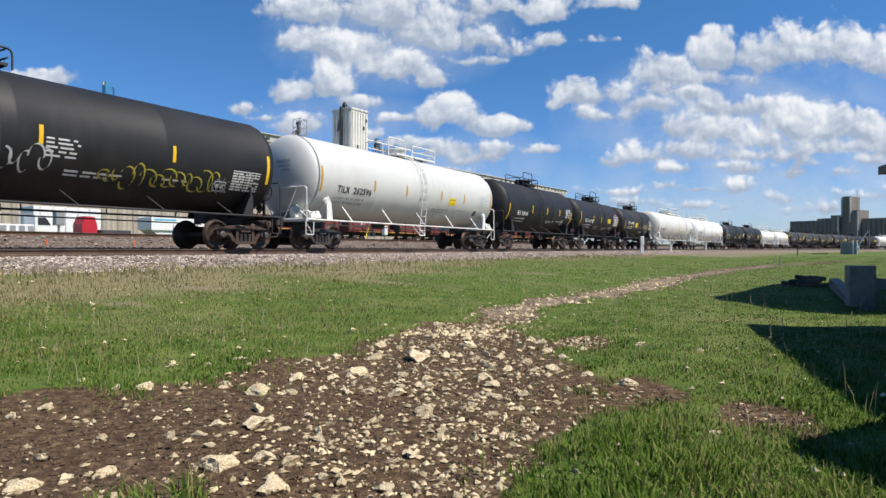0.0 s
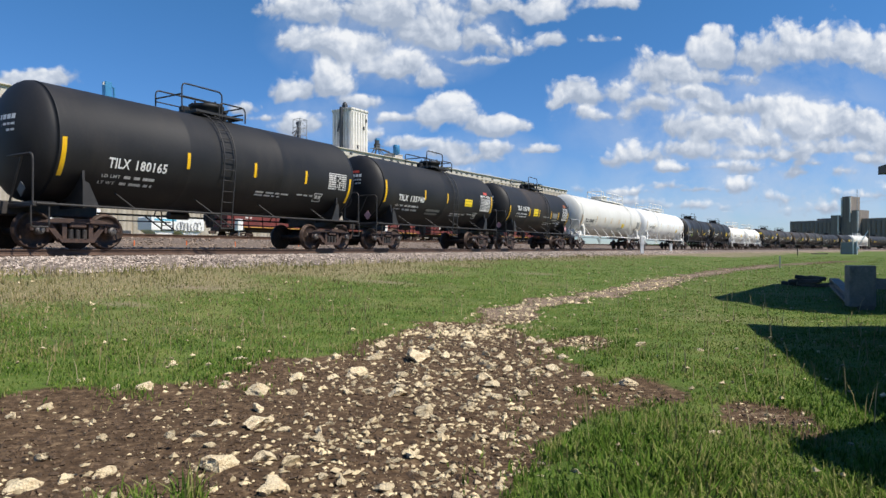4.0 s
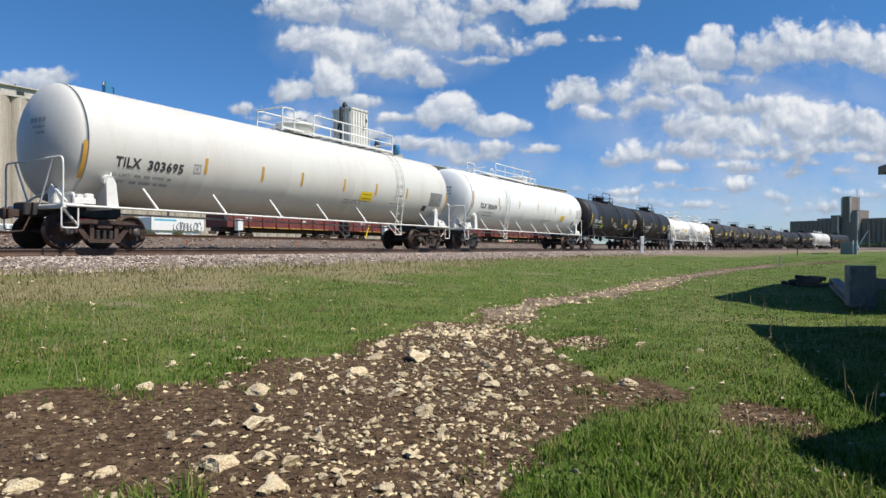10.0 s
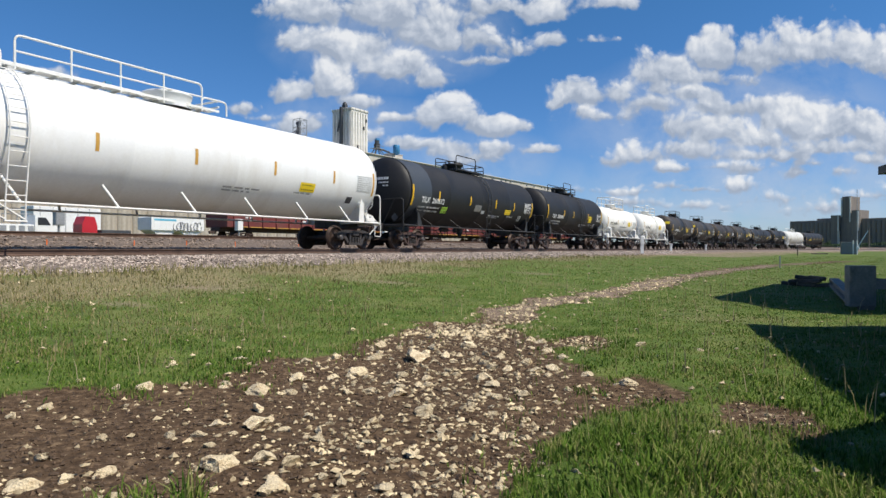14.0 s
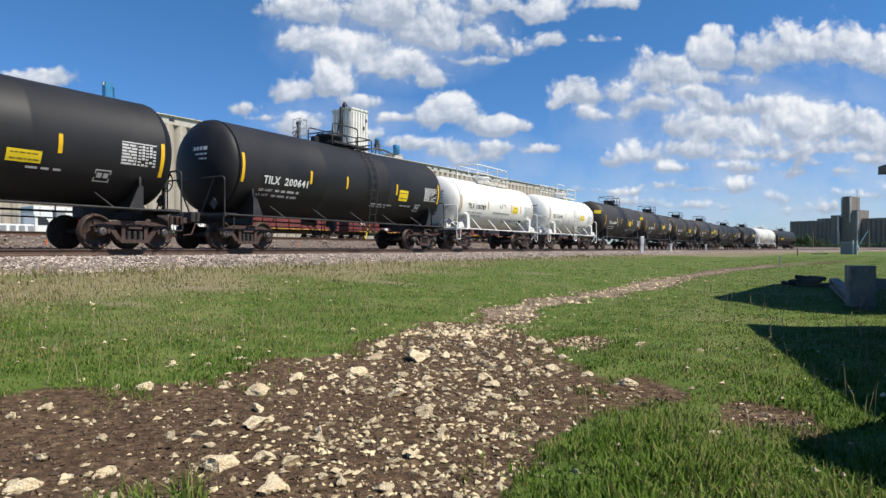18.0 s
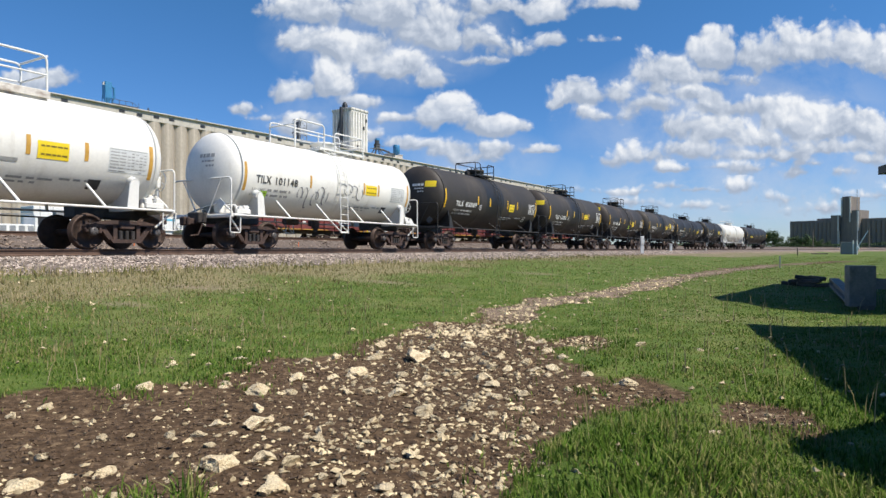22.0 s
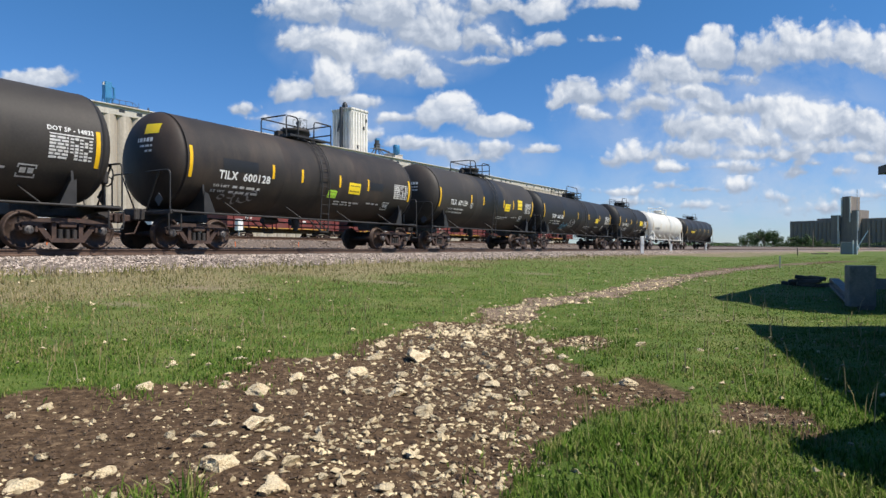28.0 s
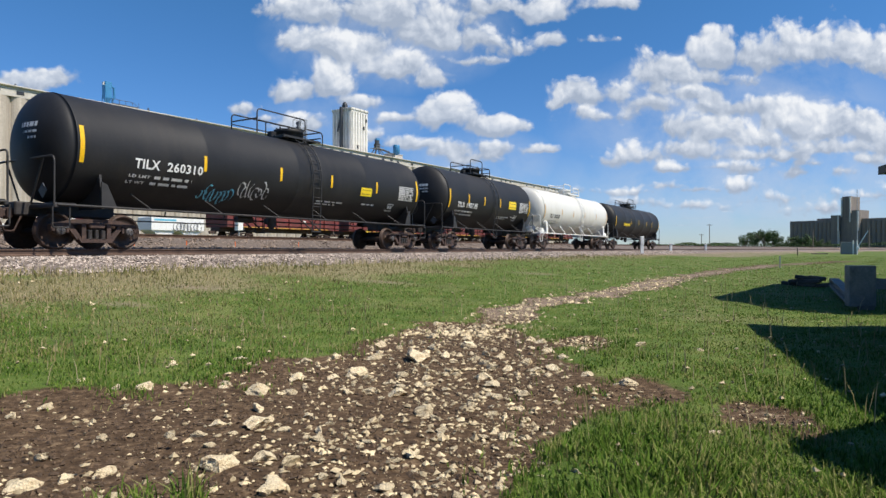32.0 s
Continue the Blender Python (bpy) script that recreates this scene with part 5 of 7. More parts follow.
BK = dict(paint="black", steel="black_steel", tank_label="matt black cylindrical tank", label="black tank car with white lettering and yellow reflectors")
GB = dict(paint="grey_black", steel="black_steel", tank_label="faded black cylindrical tank", label="faded black tank car with dark middle band, yellow reflectors")
WH = dict(paint="white", steel="white_steel", ink="ink_black", reflector="amber", truck="greasy", tank_label="clean white cylindrical tank", label="white tank car with black lettering and white railings")
CARS = [
    dict(BK, at=7.1, half=7.5, r=1.55, plat=(-2.6, 0.2), ladder=(-0.6,), dome_x=-1.2, bars=(0.5, 4.01, -3.0), text=("TILX  260", -6.1, -4.6), data=(6.1, 7.2), data_z=-0.42, data2=(0.62, 1.42),
         spray=((2.6, 5.6, -1.12, -0.48, "spray_yellow", 3, 10), (-1.0, 0.75, -1.0, -0.3, "spray_white", 8, 8), (2.0, 2.5, -0.95, -0.7, "spray_yellow", 5, 3), (5.5, 6.1, -1.0, -0.6, "spray_grey", 5, 4)), label="black tank car with ochre and white graffiti"),
    dict(WH, paint="grey_white", at=24.09, half=6.88, r=1.55, plat=(-1.54, 2.37), ladder=(0.0,), dome_x=-0.02, bars=(-3.69, -1.36, 1.61, 3.85), text=("TILX  262596", -5.95, -3.87), yel=(2.37, 3.03, -0.58, -0.24), data=(5.6, 6.6), truck="greasy", bar_z=-0.10, raised=-0.05),
    dict(BK, at=38.91, half=5.34, r=1.52, plat=(-1.48, 0.84), ladder=(-0.5,), dome_x=-0.1, bars=(-1.88, 0.61, 2.93), text=("TILX  180165", -4.21, -2.54), data=(4.13, 5.14), bar_z=-0.10, strip_z=-0.31, raised=-0.08),
    dict(BK, raised=0.05, at=51.74, half=4.97, r=1.43, plat=(-0.56, 1.78), ladder=(0.8,), dome_x=0.7, bars=(-1.9, 0.16), text=("TILX  135740", -4.0, -1.94), yel=(1.92, 2.72, -0.40, -0.04), data=(3.7, 4.78), plate=True, words="MOLTEN SULFUR", signs=((4.05, 4.45, 0.34, 0.46, "sign_red", "faded red panel"), (-1.55, -0.3, -0.84, -0.74, "ink_dust", "worn grey strip"), (-1.5, -0.4, -0.98, -0.90, "ink_dust", "worn grey strip")), head_red=True, bar_z=-0.04),
    dict(BK, raised=0.32, signs=((3.84, 4.82, 0.17, 0.30, "ink_white", "white lettered strip"), (4.12, 4.52, 0.34, 0.56, "faded_orange", "faded orange panel"), (2.0, 2.85, -0.48, -0.14, "ink_dust", "worn grey stencilled panel"), (2.05, 2.95, -0.66, -0.56, "ink_dust", "worn grey strip"), (0.35, 1.6, -0.50, -0.42, "ink_dust", "worn grey strip")), diamond=4.35, at=64.26, half=4.95, r=1.41, plat=(-0.52, 1.78), ladder=(0.86,), dome_x=0.8, bars=(-1.99, -0.41, 1.72, 3.09), text=("TILX  135749", -3.93, -2.12), yel=(-1.37, -0.66, -0.47, -0.02), data=(3.84, 4.8), plate=True, strip=True, words="MOLTEN SULFUR", head_red=True, bar_z=-0.20, strip_z=-0.31, patch=(-2.3, 1.15, "brown_black")),
    dict(WH, paint="cream", at=80.95, half=8.56, r=1.56, plat=(-1.27, 5.45), ladder=(4.78,), dome_x=0.0, bars=(-5.2, -3.0, -1.18, 1.1, 3.12, 5.35), text=("TILX  303695", -7.95, -5.95), yel=(2.2, 2.95, -0.80, -0.46), data=(7.3, 8.3), long=True, rail_h=0.78, truck="rust", tank_label="off-white cylindrical tank with dirty underside", label="long off-white tank car with white railings", bar_z=-0.23, strip_z=-0.37, strip_x=0.20, data_z=-0.24, dark_data=True, raised=-0.07),
    dict(WH, at=101.11, half=8.62, r=1.57, plat=(-5.39, 1.72), ladder=(-4.53,), dome_x=0.33, bars=(-5.56, -2.72, 0.19, 3.27, 6.22), text=("TILX  303694", -7.77, -5.77), yel=(4.52, 5.26, -0.74, -0.42), data=(7.6, 8.5), long=True, rail_h=0.78, label="long clean white tank car with white railings"),
    dict(BK, at=119.57, half=6.8, r=1.51, plat=(-1.45, 1.6), ladder=(0.67,), dome_x=-0.7, bars=(-4.52, -1.36, 1.65, 4.09), text=("TILX  260612", -6.05, -4.02), grn=(-4.08, -3.55, -0.95, -0.65), yel=(2.95, 3.7, -0.70, -0.42), signs=((-0.8, -0.05, -0.70, -0.36, "ink_dust", "worn grey stencilled panel"), (0.05, 0.45, -0.78, -0.62, "ink_dim", "white stencilled strip")), data=(5.62, 6.62), patch=(-6.85, -5.24, "patch_grey"), bar_z=-0.10, strip_z=-0.10),
    dict(BK, at=135.12, half=5.91, r=1.51, plat=(-0.72, 1.71), ladder=(0.77,), dome_x=-0.18, bars=(-2.83, -0.82, 2.49), text=("TILX  200641", -5.03, -2.96), yel=(2.70, 3.36, -0.60, -0.14), data=(4.7, 5.76), bar_z=-0.07, strip_z=0.05),
    dict(WH, paint="dirty_white", at=148.3, half=4.61, r=1.32, plat=(-1.71, 2.24), ladder=(), dome_x=0.14, bars=(-1.55, 1.5, 2.85), text=("TILX  100789", -3.92, -1.87), yel=(1.70, 2.42, -0.37, 0.05), grn=(-4.0, -3.5, -1.06, -0.80), data=(3.46, 4.49), rail_h=0.95, fence=True, raised=0.19, truck="rust", signs=((-0.9, 1.3, -0.50, -0.42, "ink_grey", "long grey painted bar"),), spray=((-0.05, 0.65, -0.26, 0.04, "spray_dark", 2, 2),), tank_label="grimy white cylindrical tank", label="grimy white tank car with high top railings"),
    dict(WH, paint="dirty_white", at=160.84, half=4.61, r=1.32, plat=(-1.74, 2.25), ladder=(0.1,), dome_x=0.5, bars=(-1.60, 1.50, 2.46), text=("TILX  101148", -4.17, -2.27), yel=(1.60, 2.34, -0.32, 0.08), grn=(-4.09, -3.6, -0.85, -0.58), data=(3.37, 4.32), rail_h=0.95, truck="rust", raised=0.2, spray=((-2.2, -0.6, -0.95, -0.25, "spray_grey", 6, 6), (0.0, 1.4, -0.5, 0.1, "spray_grey", 9, 4)), tank_label="grimy white tank with grey scribbles", label="grimy white tank car with grey graffiti and railings"),
    dict(GB, at=174.26, half=5.69, r=1.48, plat=(-1.06, 1.24), ladder=(0.12,), dome_x=0.06, bars=(-2.28, -0.85, 1.43, 2.8), text=("TILX  600009", -4.63, -2.43), yel=(1.66, 2.36, -0.48, -0.05), data=(4.51, 5.58), patch=(-1.25, 0.91, "patch_black"), head_sign=1, raised=0.06),
    dict(GB, at=188.23, half=5.64, r=1.46, plat=(-1.17, 1.38), ladder=(0.02,), dome_x=0.12, bars=(-2.36, -0.86, 1.08, 2.54), text=("TILX  600053", -4.58, -2.47), yel=(1.48, 2.26, -0.35, 0.0), data=(4.47, 5.52), words="DOT SP - 14832", patch=(-1.3, 0.65, "patch_black"), head_sign=1),
    dict(GB, paint="brown_black", at=202.24, half=5.64, r=1.46, plat=(-1.06, 1.35), ladder=(0.06,), dome_x=0.03, bars=(-2.44, -1.07, 0.96, 2.7), text=("TILX  600128", -4.63, -2.56), yel=(1.5, 2.2, -0.50, -0.07), grn=(0.37, 0.85, -0.72, -0.44), data=(4.5, 5.54), head_sign=2, signs=((-4.5, -3.1, -0.22, 0.14, "patch_black", "dark repainted rectangle"), (2.85, 3.7, -0.25, 0.05, "patch_black", "dark repainted rectangle")), spray=((-4.4, -3.0, -1.15, -0.8, "spray_grey", 4, 5),), strip_z=0.07, raised=0.04),
    dict(GB, at=216.21, half=5.64, r=1.50, plat=(-1.09, 1.22), ladder=(0.16,), dome_x=-0.04, bars=(-2.52, -1.12, 1.43, 2.75), text=("TILX  601139", -4.66, -2.93), yel=(1.62, 2.3, -0.48, -0.07), yel2=(3.38, 4.0, -0.30, 0.26), data=(4.49, 5.35), patch=(-1.12, 1.35, "patch_black"), raised=0.07),
    dict(BK, at=231.71, half=7.54, r=1.42, plat=(-1.22, 1.96), ladder=(0.83,), dome_x=0.9, bars=(-3.91, -0.85, 1.73, 4.52), text=("TILX  260310", -6.14, -3.99), yel=(3.5, 4.2, -0.48, -0.15), data=(6.12, 7.24), spray=((-3.95, -2.7, -1.12, -0.68, "spray_blue", 7, 9), (-2.5, -1.3, -0.95, -0.45, "spray_white", 5, 8)), label="long black tank car with blue and white graffiti", strip_z=0.16, raised=0.1),
    dict(BK, at=247.1, half=4.95, r=1.50, plat=(-1.3, 0.95), ladder=(0.1,), dome_x=-0.1, bars=(-3.0, -1.2, 0.75, 2.7), text=("TILX  192135", -4.14, -2.0), yel=(1.9, 2.9, -0.35, 0.1), data=(3.45, 4.75)),
    dict(WH, paint="cream", at=261.7, half=6.95, r=1.50, plat=(-1.18, 2.2), ladder=(0.52,), dome_x=0.7, bars=(-3.79, -1.41, 1.19, 4.04), text=("TILX  303", -5.97, -4.2), truck="rust", tank_label="creamy white cylindrical tank", label="creamy white tank car with white railings"),
    dict(BK, at=279.6, half=8.0, r=1.50, plat=(-1.3, 1.5), ladder=(), dome_x=0.0, bars=(-3.0, -0.3, 2.6, 5.0), text=None, yel=(-5.4, -3.4, -0.5, -0.28)),
]
for C in CARS:
    C["thing"] = tank_car(C)


RUN_A = [0.03, -0.02, -0.03, -0.03, 0.0, 0.0, 0.01, 0.03, 0.03, 0.02, 0.01, 0.02, 0.09, 0.16, 0.07, 0.07, 0.12, 0.23, 0.29, 0.40, 0.49, 0.58, 0.71, 0.82, 0.80, 0.85, 0.92, 1.00, 1.09, 1.18, 1.20, 1.18]
RUN_B = [1.15, 1.12, 1.18, 1.27, 1.35, 1.40, 1.47, 1.50, 1.48, 1.43, 1.40, 1.39, 1.36, 1.33, 1.31, 1.28, 1.28, 1.29, 1.33, 1.38, 1.40, 1.38, 1.34, 1.30, 1.32, 1.36, 1.40, 1.46, 1.47, 1.51, 1.53, 1.49, 1.52]


def travelled(t):
    """Metres that the train has run since the clip's start: a steady pull with a little surge."""
    u = t / 32.0
    k = min(t * 2, 64)
    i = min(int(k), 63)
    run = RUN_A + RUN_B
    f = k - i
    a, b, c, d = (run[min(max(i + q, 0), 64)] for q in (-1, 0, 1, 2))
    surge = b + 0.5 * f * (c - a + f * (2 * a - 5 * b + 4 * c - d + f * (3 * (b - c) + d - a)))
    return 23166.0 * (0.0088712 * u - 0.0008858 * u ** 2 + 0.00125478 * u ** 3) + surge


# ---------------------------------------------------------------- long grain elevator behind the yard
def frame_pose(x, y, z, along):
    """x axis along the given plan direction."""
    return Matrix.Translation((x, y, z)) @ Matrix.Rotation(math.atan2(along[1], along[0]), 4, "Z")


E_DIR = (0.572, 0.820)
E_LEN, E_U0 = 345.0, -45.0
BASE = 1.45
ele = thing("grain_elevator", frame_pose(-97.0 + 0.0, 135.7, BASE, E_DIR), "long beige concrete grain elevator with fluted silos", "grain elevator")
E_TOP = 36.0 + EYE - BASE


def silo_shape():
    s = Shape()
    rows = []
    for z in (0.0, 12.0, 24.0, E_TOP - 2.4):
        rows.append([(2.02 * math.cos(a), -1.55 * math.sin(a), z) for a in np.linspace(0, math.pi, 13)])
    s.grid(rows, True)
    s.box((1.92, -0.25, (E_TOP - 2.4) / 2), (0.5, 0.6, E_TOP - 2.4))
    return s


silo_mesh = silo_shape().mesh("silo", M["concrete"])
for k in range(int(E_LEN / 3.9)):
    o = part("silo", silo_mesh, M["concrete"], ele)
    o.location = (E_U0 + 1.95 + 3.9 * k, 0, 0)
part("body", Shape().box((E_U0 + E_LEN / 2, 9.0, (E_TOP - 2.4) / 2), (E_LEN, 18.0, E_TOP - 2.4)), M["concrete"], ele)
part("gallery", Shape().box((E_U0 + E_LEN / 2, 8.2, E_TOP - 1.35), (E_LEN + 1, 19.4, 2.1)), M["concrete_light"], ele, "pale band above the silos with small dark openings")
part("roof", Shape().box((E_U0 + E_LEN / 2, 8.2, E_TOP - 0.15), (E_LEN + 2.2, 20.6, 0.30), None, 0.08), M["concrete_light"], ele)
slot = Shape().box((0, 0, 0), (1.5, 0.14, 0.75)).mesh("opening", M["window"])
rng = random.Random(12)
for k in range(int(E_LEN / 4.6)):
    if rng.random() < 0.75:
        o = part("opening", slot, M["window"], ele)
        o.location = (E_U0 + 2 + 4.6 * k + rng.uniform(-0.4, 0.4), -1.5, E_TOP - 1.2 - rng.choice((0, 0.25)))
vent = Shape().box((0, 0, 0.4), (0.7, 0.7, 0.8), None, 0.05).cyl((0, 0, 0.8), (0, 0, 1.3), 0.2, n=8).mesh("roof_vent", M["dark_metal"])
for k in range(14):
    o = part("roof_vent", vent, M["dark_metal"], ele)
    o.location = (E_U0 + 30 + 22 * k + rng.uniform(-6, 6), rng.uniform(1, 5), E_TOP)


def on_ray(tx, y, z=0.0):
    return (tx * y, y, z)


def roof_thing(name, tx, y, label, category, back=2.5):
    t = thing(name, frame_pose(tx * y - back * E_DIR[1], y + back * E_DIR[0], EYE + 36.0, E_DIR), label, category)
    return t


# blue dust filter with its catwalk
t = roof_thing("dust_filter", -0.537, 155.5, "blue sheet-metal dust filter with a catwalk on the elevator roof", "dust filter", 1.5)
part("housing", Shape().box((0, 0, 4.0), (1.7, 1.7, 4.2), None, 0.1).cyl((0, 0, 1.9), (0, 0, 0.2), 0.85, 0.25, n=12), M["blue_metal"], t)
part("duct", Shape().tube([(0.9, 0, 5.2), (1.7, 0, 5.0), (1.8, 0, 2.5), (1.2, 0, 1.4)], 0.28, 8), M["blue_metal"], t)
part("inlet", Shape().box((-0.9, -0.2, 5.5), (0.5, 0.5, 0.6), None, 0.05), M["white_box"], t)
for x in (-0.8, 0.8):
    for y in (-0.8, 0.8):
        part("leg", Shape().tube([(x, y, 0), (x, y, 2.4)], 0.09), M["blue_metal"], t)
walkway = Shape().box((4.5, 0, 1.0), (7.0, 0.8, 0.12))
for x in np.arange(1.2, 8.2, 1.7):
    walkway.tube([(x, -0.4, 1.0), (x, -0.4, 2.1)], 0.06).tube([(x, 0, 0), (x, 0, 1.0)], 0.07)
walkway.tube(rounded([(1.2, -0.4, 2.1), (6.5, -0.4, 2.1), (8.0, -0.4, 1.0)], 0.6), 0.06)
part("catwalk", walkway, M["dark_metal"], t)

# lattice leg tower
t = roof_thing("elevator_leg_tower", -0.2225, 207.8, "steel lattice tower with grain leg and spouts", "leg tower")
H = 7.6
for x in (-1.6, 1.6):
    for y in (-1.6, 1.6):
        part("post", Shape().tube([(x, y, 0), (x, y, H)], 0.12), M["grey_metal"], t)
for z in (2.4, 4.9, H):
    part("ring_beam", Shape().tube([(-1.6, -1.6, z), (1.6, -1.6, z), (1.6, 1.6, z), (-1.6, 1.6, z), (-1.6, -1.6, z)], 0.10), M["grey_metal"], t)
for z in (0.0, 2.4, 4.9):
    part("brace", Shape().tube([(-1.6, -1.6, z), (1.6, -1.6, z + 2.4)], 0.07).tube([(1.6, -1.6, z), (-1.6, -1.6, z + 2.4)], 0.07), M["grey_metal"], t)
part("grain_leg", Shape().box((-0.6, 0, 3.2), (1.1, 0.9, 6.4), None, 0.1).cyl((-0.6, -0.5, 6.3), (-0.6, 0.5, 6.3), 0.75, n=14), M["dark_metal"], t)
for k, a in enumerate(((-3.4, 0.2), (-2.6, 1.4), (-3.9, 2.4))):
    part("spout", Shape().tube([(-0.8, 0, 5.4 - k * 0.5), (a[0], -0.6, a[1])], 0.20, 8), M["dark_metal"], t)

# white headhouse
hh = thing("headhouse", frame_pose(-0.1477 * 231.5, 231.5, BASE, E_DIR), "tall white-painted concrete headhouse with vertical ribs", "headhouse")
HT = 52.0
part("body", Shape().box((4.5, 4.9, HT / 2), (9.0, 9.8, HT)), M["concrete_white"], hh)
rib = Shape()
ribm = Shape().grid([[(0.62 * math.cos(a), -0.45 * math.sin(a), z) for a in np.linspace(0, math.pi, 9)] for z in (30.0, HT - 1.0)], True).mesh("rib", M["concrete_white"])
for k in range(6):
    o = part("rib", ribm, M["concrete_white"], hh)
    o.location = (0.9 + 1.45 * k, 0, 0)
    o = part("rib", ribm, M["concrete_white"], hh)
    o.matrix_local = Matrix.Translation((0, 0.9 + 1.6 * k, 0)) @ Matrix.Rotation(-math.pi / 2, 4, "Z")
part("parapet", Shape().box((4.5, 4.9, HT + 0.2), (9.5, 10.3, 0.9), None, 0.1), M["concrete_white"], hh)
for (x, z) in ((6.3, 45.5), (2.9, 38.0), (7.7, 48.6)):
    part("window", Shape().box((x, -0.5, z), (0.7, 0.14, 1.3)), M["window"], hh)
part("leg_casing", Shape().box((-0.9, 4.4, 42.0), (0.9, 1.0, 22.0)).tube([(-0.6, 6.5, 44.0), (-0.7, 4.6, 50.5), (0.6, 4.6, 53.2)], 0.35, 8), M["dark_metal"], hh)
part("cupola", Shape().box((1.6, 4.9, HT + 1.4), (1.6, 1.8, 1.6), None, 0.1).lathe([(0, 0.95), (0.6, 0.95), (1.2, 0.5), (1.4, 0.0)], 12, "z", (1.6, 4.9, HT + 2.1)), M["dark_metal"], hh, "dark steel cupola with rounded cap")

# distributor with splayed spouts, blue cyclone
t = roof_thing("grain_distributor", -0.0985, 241.0, "dark steel grain distributor with splayed spouts", "distributor")
part("drum", Shape().cyl((0, 0, 3.4), (0, 0, 5.0), 1.1, 1.3, n=16).cyl((0, 0, 5.0), (0, 0, 6.4), 0.9, 0.9, n=12), M["dark_metal"], t)
part("cap", Shape().cyl((0, 0, 6.4), (0, 0, 7.1), 1.05, 0.95, n=14), M["blue_metal"], t)
for a in np.linspace(0.3, 6.2, 8):
    part("spout", Shape().tube([(0.7 * math.cos(a), 0.7 * math.sin(a), 3.6), (3.2 * math.cos(a), 3.2 * math.sin(a), 0.2)], 0.17, 6), M["dark_metal"], t)
part("platform", Shape().box((0, 0, 3.2), (4.2, 3.4, 0.15)).tube([(-2.1, -1.7, 4.2), (2.1, -1.7, 4.2), (2.1, 1.7, 4.2)], 0.07).tube([(-2.1, -1.7, 3.2), (-2.1, -1.7, 4.2)], 0.07).tube([(2.1, -1.7, 3.2), (2.1, -1.7, 4.2)], 0.07), M["grey_metal"], t)
part("conveyor", Shape().tube([(0.5, 0, 3.5), (7.0, -0.5, 2.6)], 0.35, 6), M["dark_metal"], t)
t = roof_thing("cyclone", -0.0675, 251.0, "bright blue cylindrical dust cyclone on the roof", "cyclone")
part("barrel", Shape().lathe([(2.2, 0.4), (3.0, 1.35), (6.0, 1.35), (6.3, 1.2), (6.4, 0.0)], 20, "z"), M["blue_metal"], t)
part("stand", Shape().tube([(-1.2, 0, 0), (-1.1, 0, 3.2)], 0.12).tube([(1.2, 0, 0), (1.1, 0, 3.2)], 0.12).tube([(0, 1.2, 0), (0, 1.1, 3.2)], 0.12), M["grey_metal"], t)
t = roof_thing("roof_shed", -0.07, 254.0, "small pale concrete penthouse on the elevator roof", "penthouse", 4.0)
part("wall", Shape().box((1.0, 0, 1.5), (7.0, 4.0, 3.0), None, 0.05), M["concrete_light"], t)
part("roof", Shape().box((1.0, 0, 3.1), (7.4, 4.4, 0.25), None, 0.05), M["concrete_light"], t)

# ---------------------------------------------------------------- far grain elevator, its shaded end towards the camera
fa = (0.545, -0.838)
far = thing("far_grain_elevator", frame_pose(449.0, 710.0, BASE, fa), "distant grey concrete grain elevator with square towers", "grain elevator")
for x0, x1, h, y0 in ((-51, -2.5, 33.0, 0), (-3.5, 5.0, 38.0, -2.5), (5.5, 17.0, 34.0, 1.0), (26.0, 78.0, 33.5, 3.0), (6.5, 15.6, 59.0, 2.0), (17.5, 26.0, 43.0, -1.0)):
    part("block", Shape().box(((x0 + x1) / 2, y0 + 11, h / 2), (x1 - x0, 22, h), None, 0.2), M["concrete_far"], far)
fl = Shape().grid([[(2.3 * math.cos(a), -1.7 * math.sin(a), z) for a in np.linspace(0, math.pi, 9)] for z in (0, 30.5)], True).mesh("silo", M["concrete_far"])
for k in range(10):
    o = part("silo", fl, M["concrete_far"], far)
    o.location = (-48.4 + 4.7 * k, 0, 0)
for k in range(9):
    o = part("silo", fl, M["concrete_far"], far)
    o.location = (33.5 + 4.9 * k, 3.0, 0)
part("gallery", Shape().box((-12, 10, 34.2), (22, 6, 2.4)), M["concrete_far"], far)
# sunlit edges of the blocks, put in as narrow boxes of paler concrete
for x, z0, z1, y in ((6.3, 36.0, 58.0, 1.4), (15.2, 30.0, 58.5, 1.4), (4.6, 12.0, 37.5, -3.0), (24.8, 20.0, 42.0, -1.6)):
    part("elevator_leg", Shape().box((x, y, (z0 + z1) / 2), (1.3, 1.0, z1 - z0)), M["concrete_white"], far, "pale enclosed elevator leg")
# one more sunlit strip in pale colour, low on the stepped block
part("chute", Shape().box((5.2, -3.2, 10), (1.8, 2.0, 20)), M["concrete_light"], far)

# ---------------------------------------------------------------- yard behind the line
def yard(x, d):
    """Station on a parallel at d metres from the camera for the sight line x (tangent)."""
    return 1491.5 * d / (1442 - (784 + 1097 * x)) - d * 0.6


def yard_pose(s, d, z=BASE):
    a, b = line_at(s - 2, d - OFF), line_at(s + 2, d - OFF)
    return Matrix.Translation(((a.x + b.x) / 2, (a.y + b.y) / 2, z)) @ Matrix.Rotation(math.atan2((b - a).y, (b - a).x), 4, "Z")


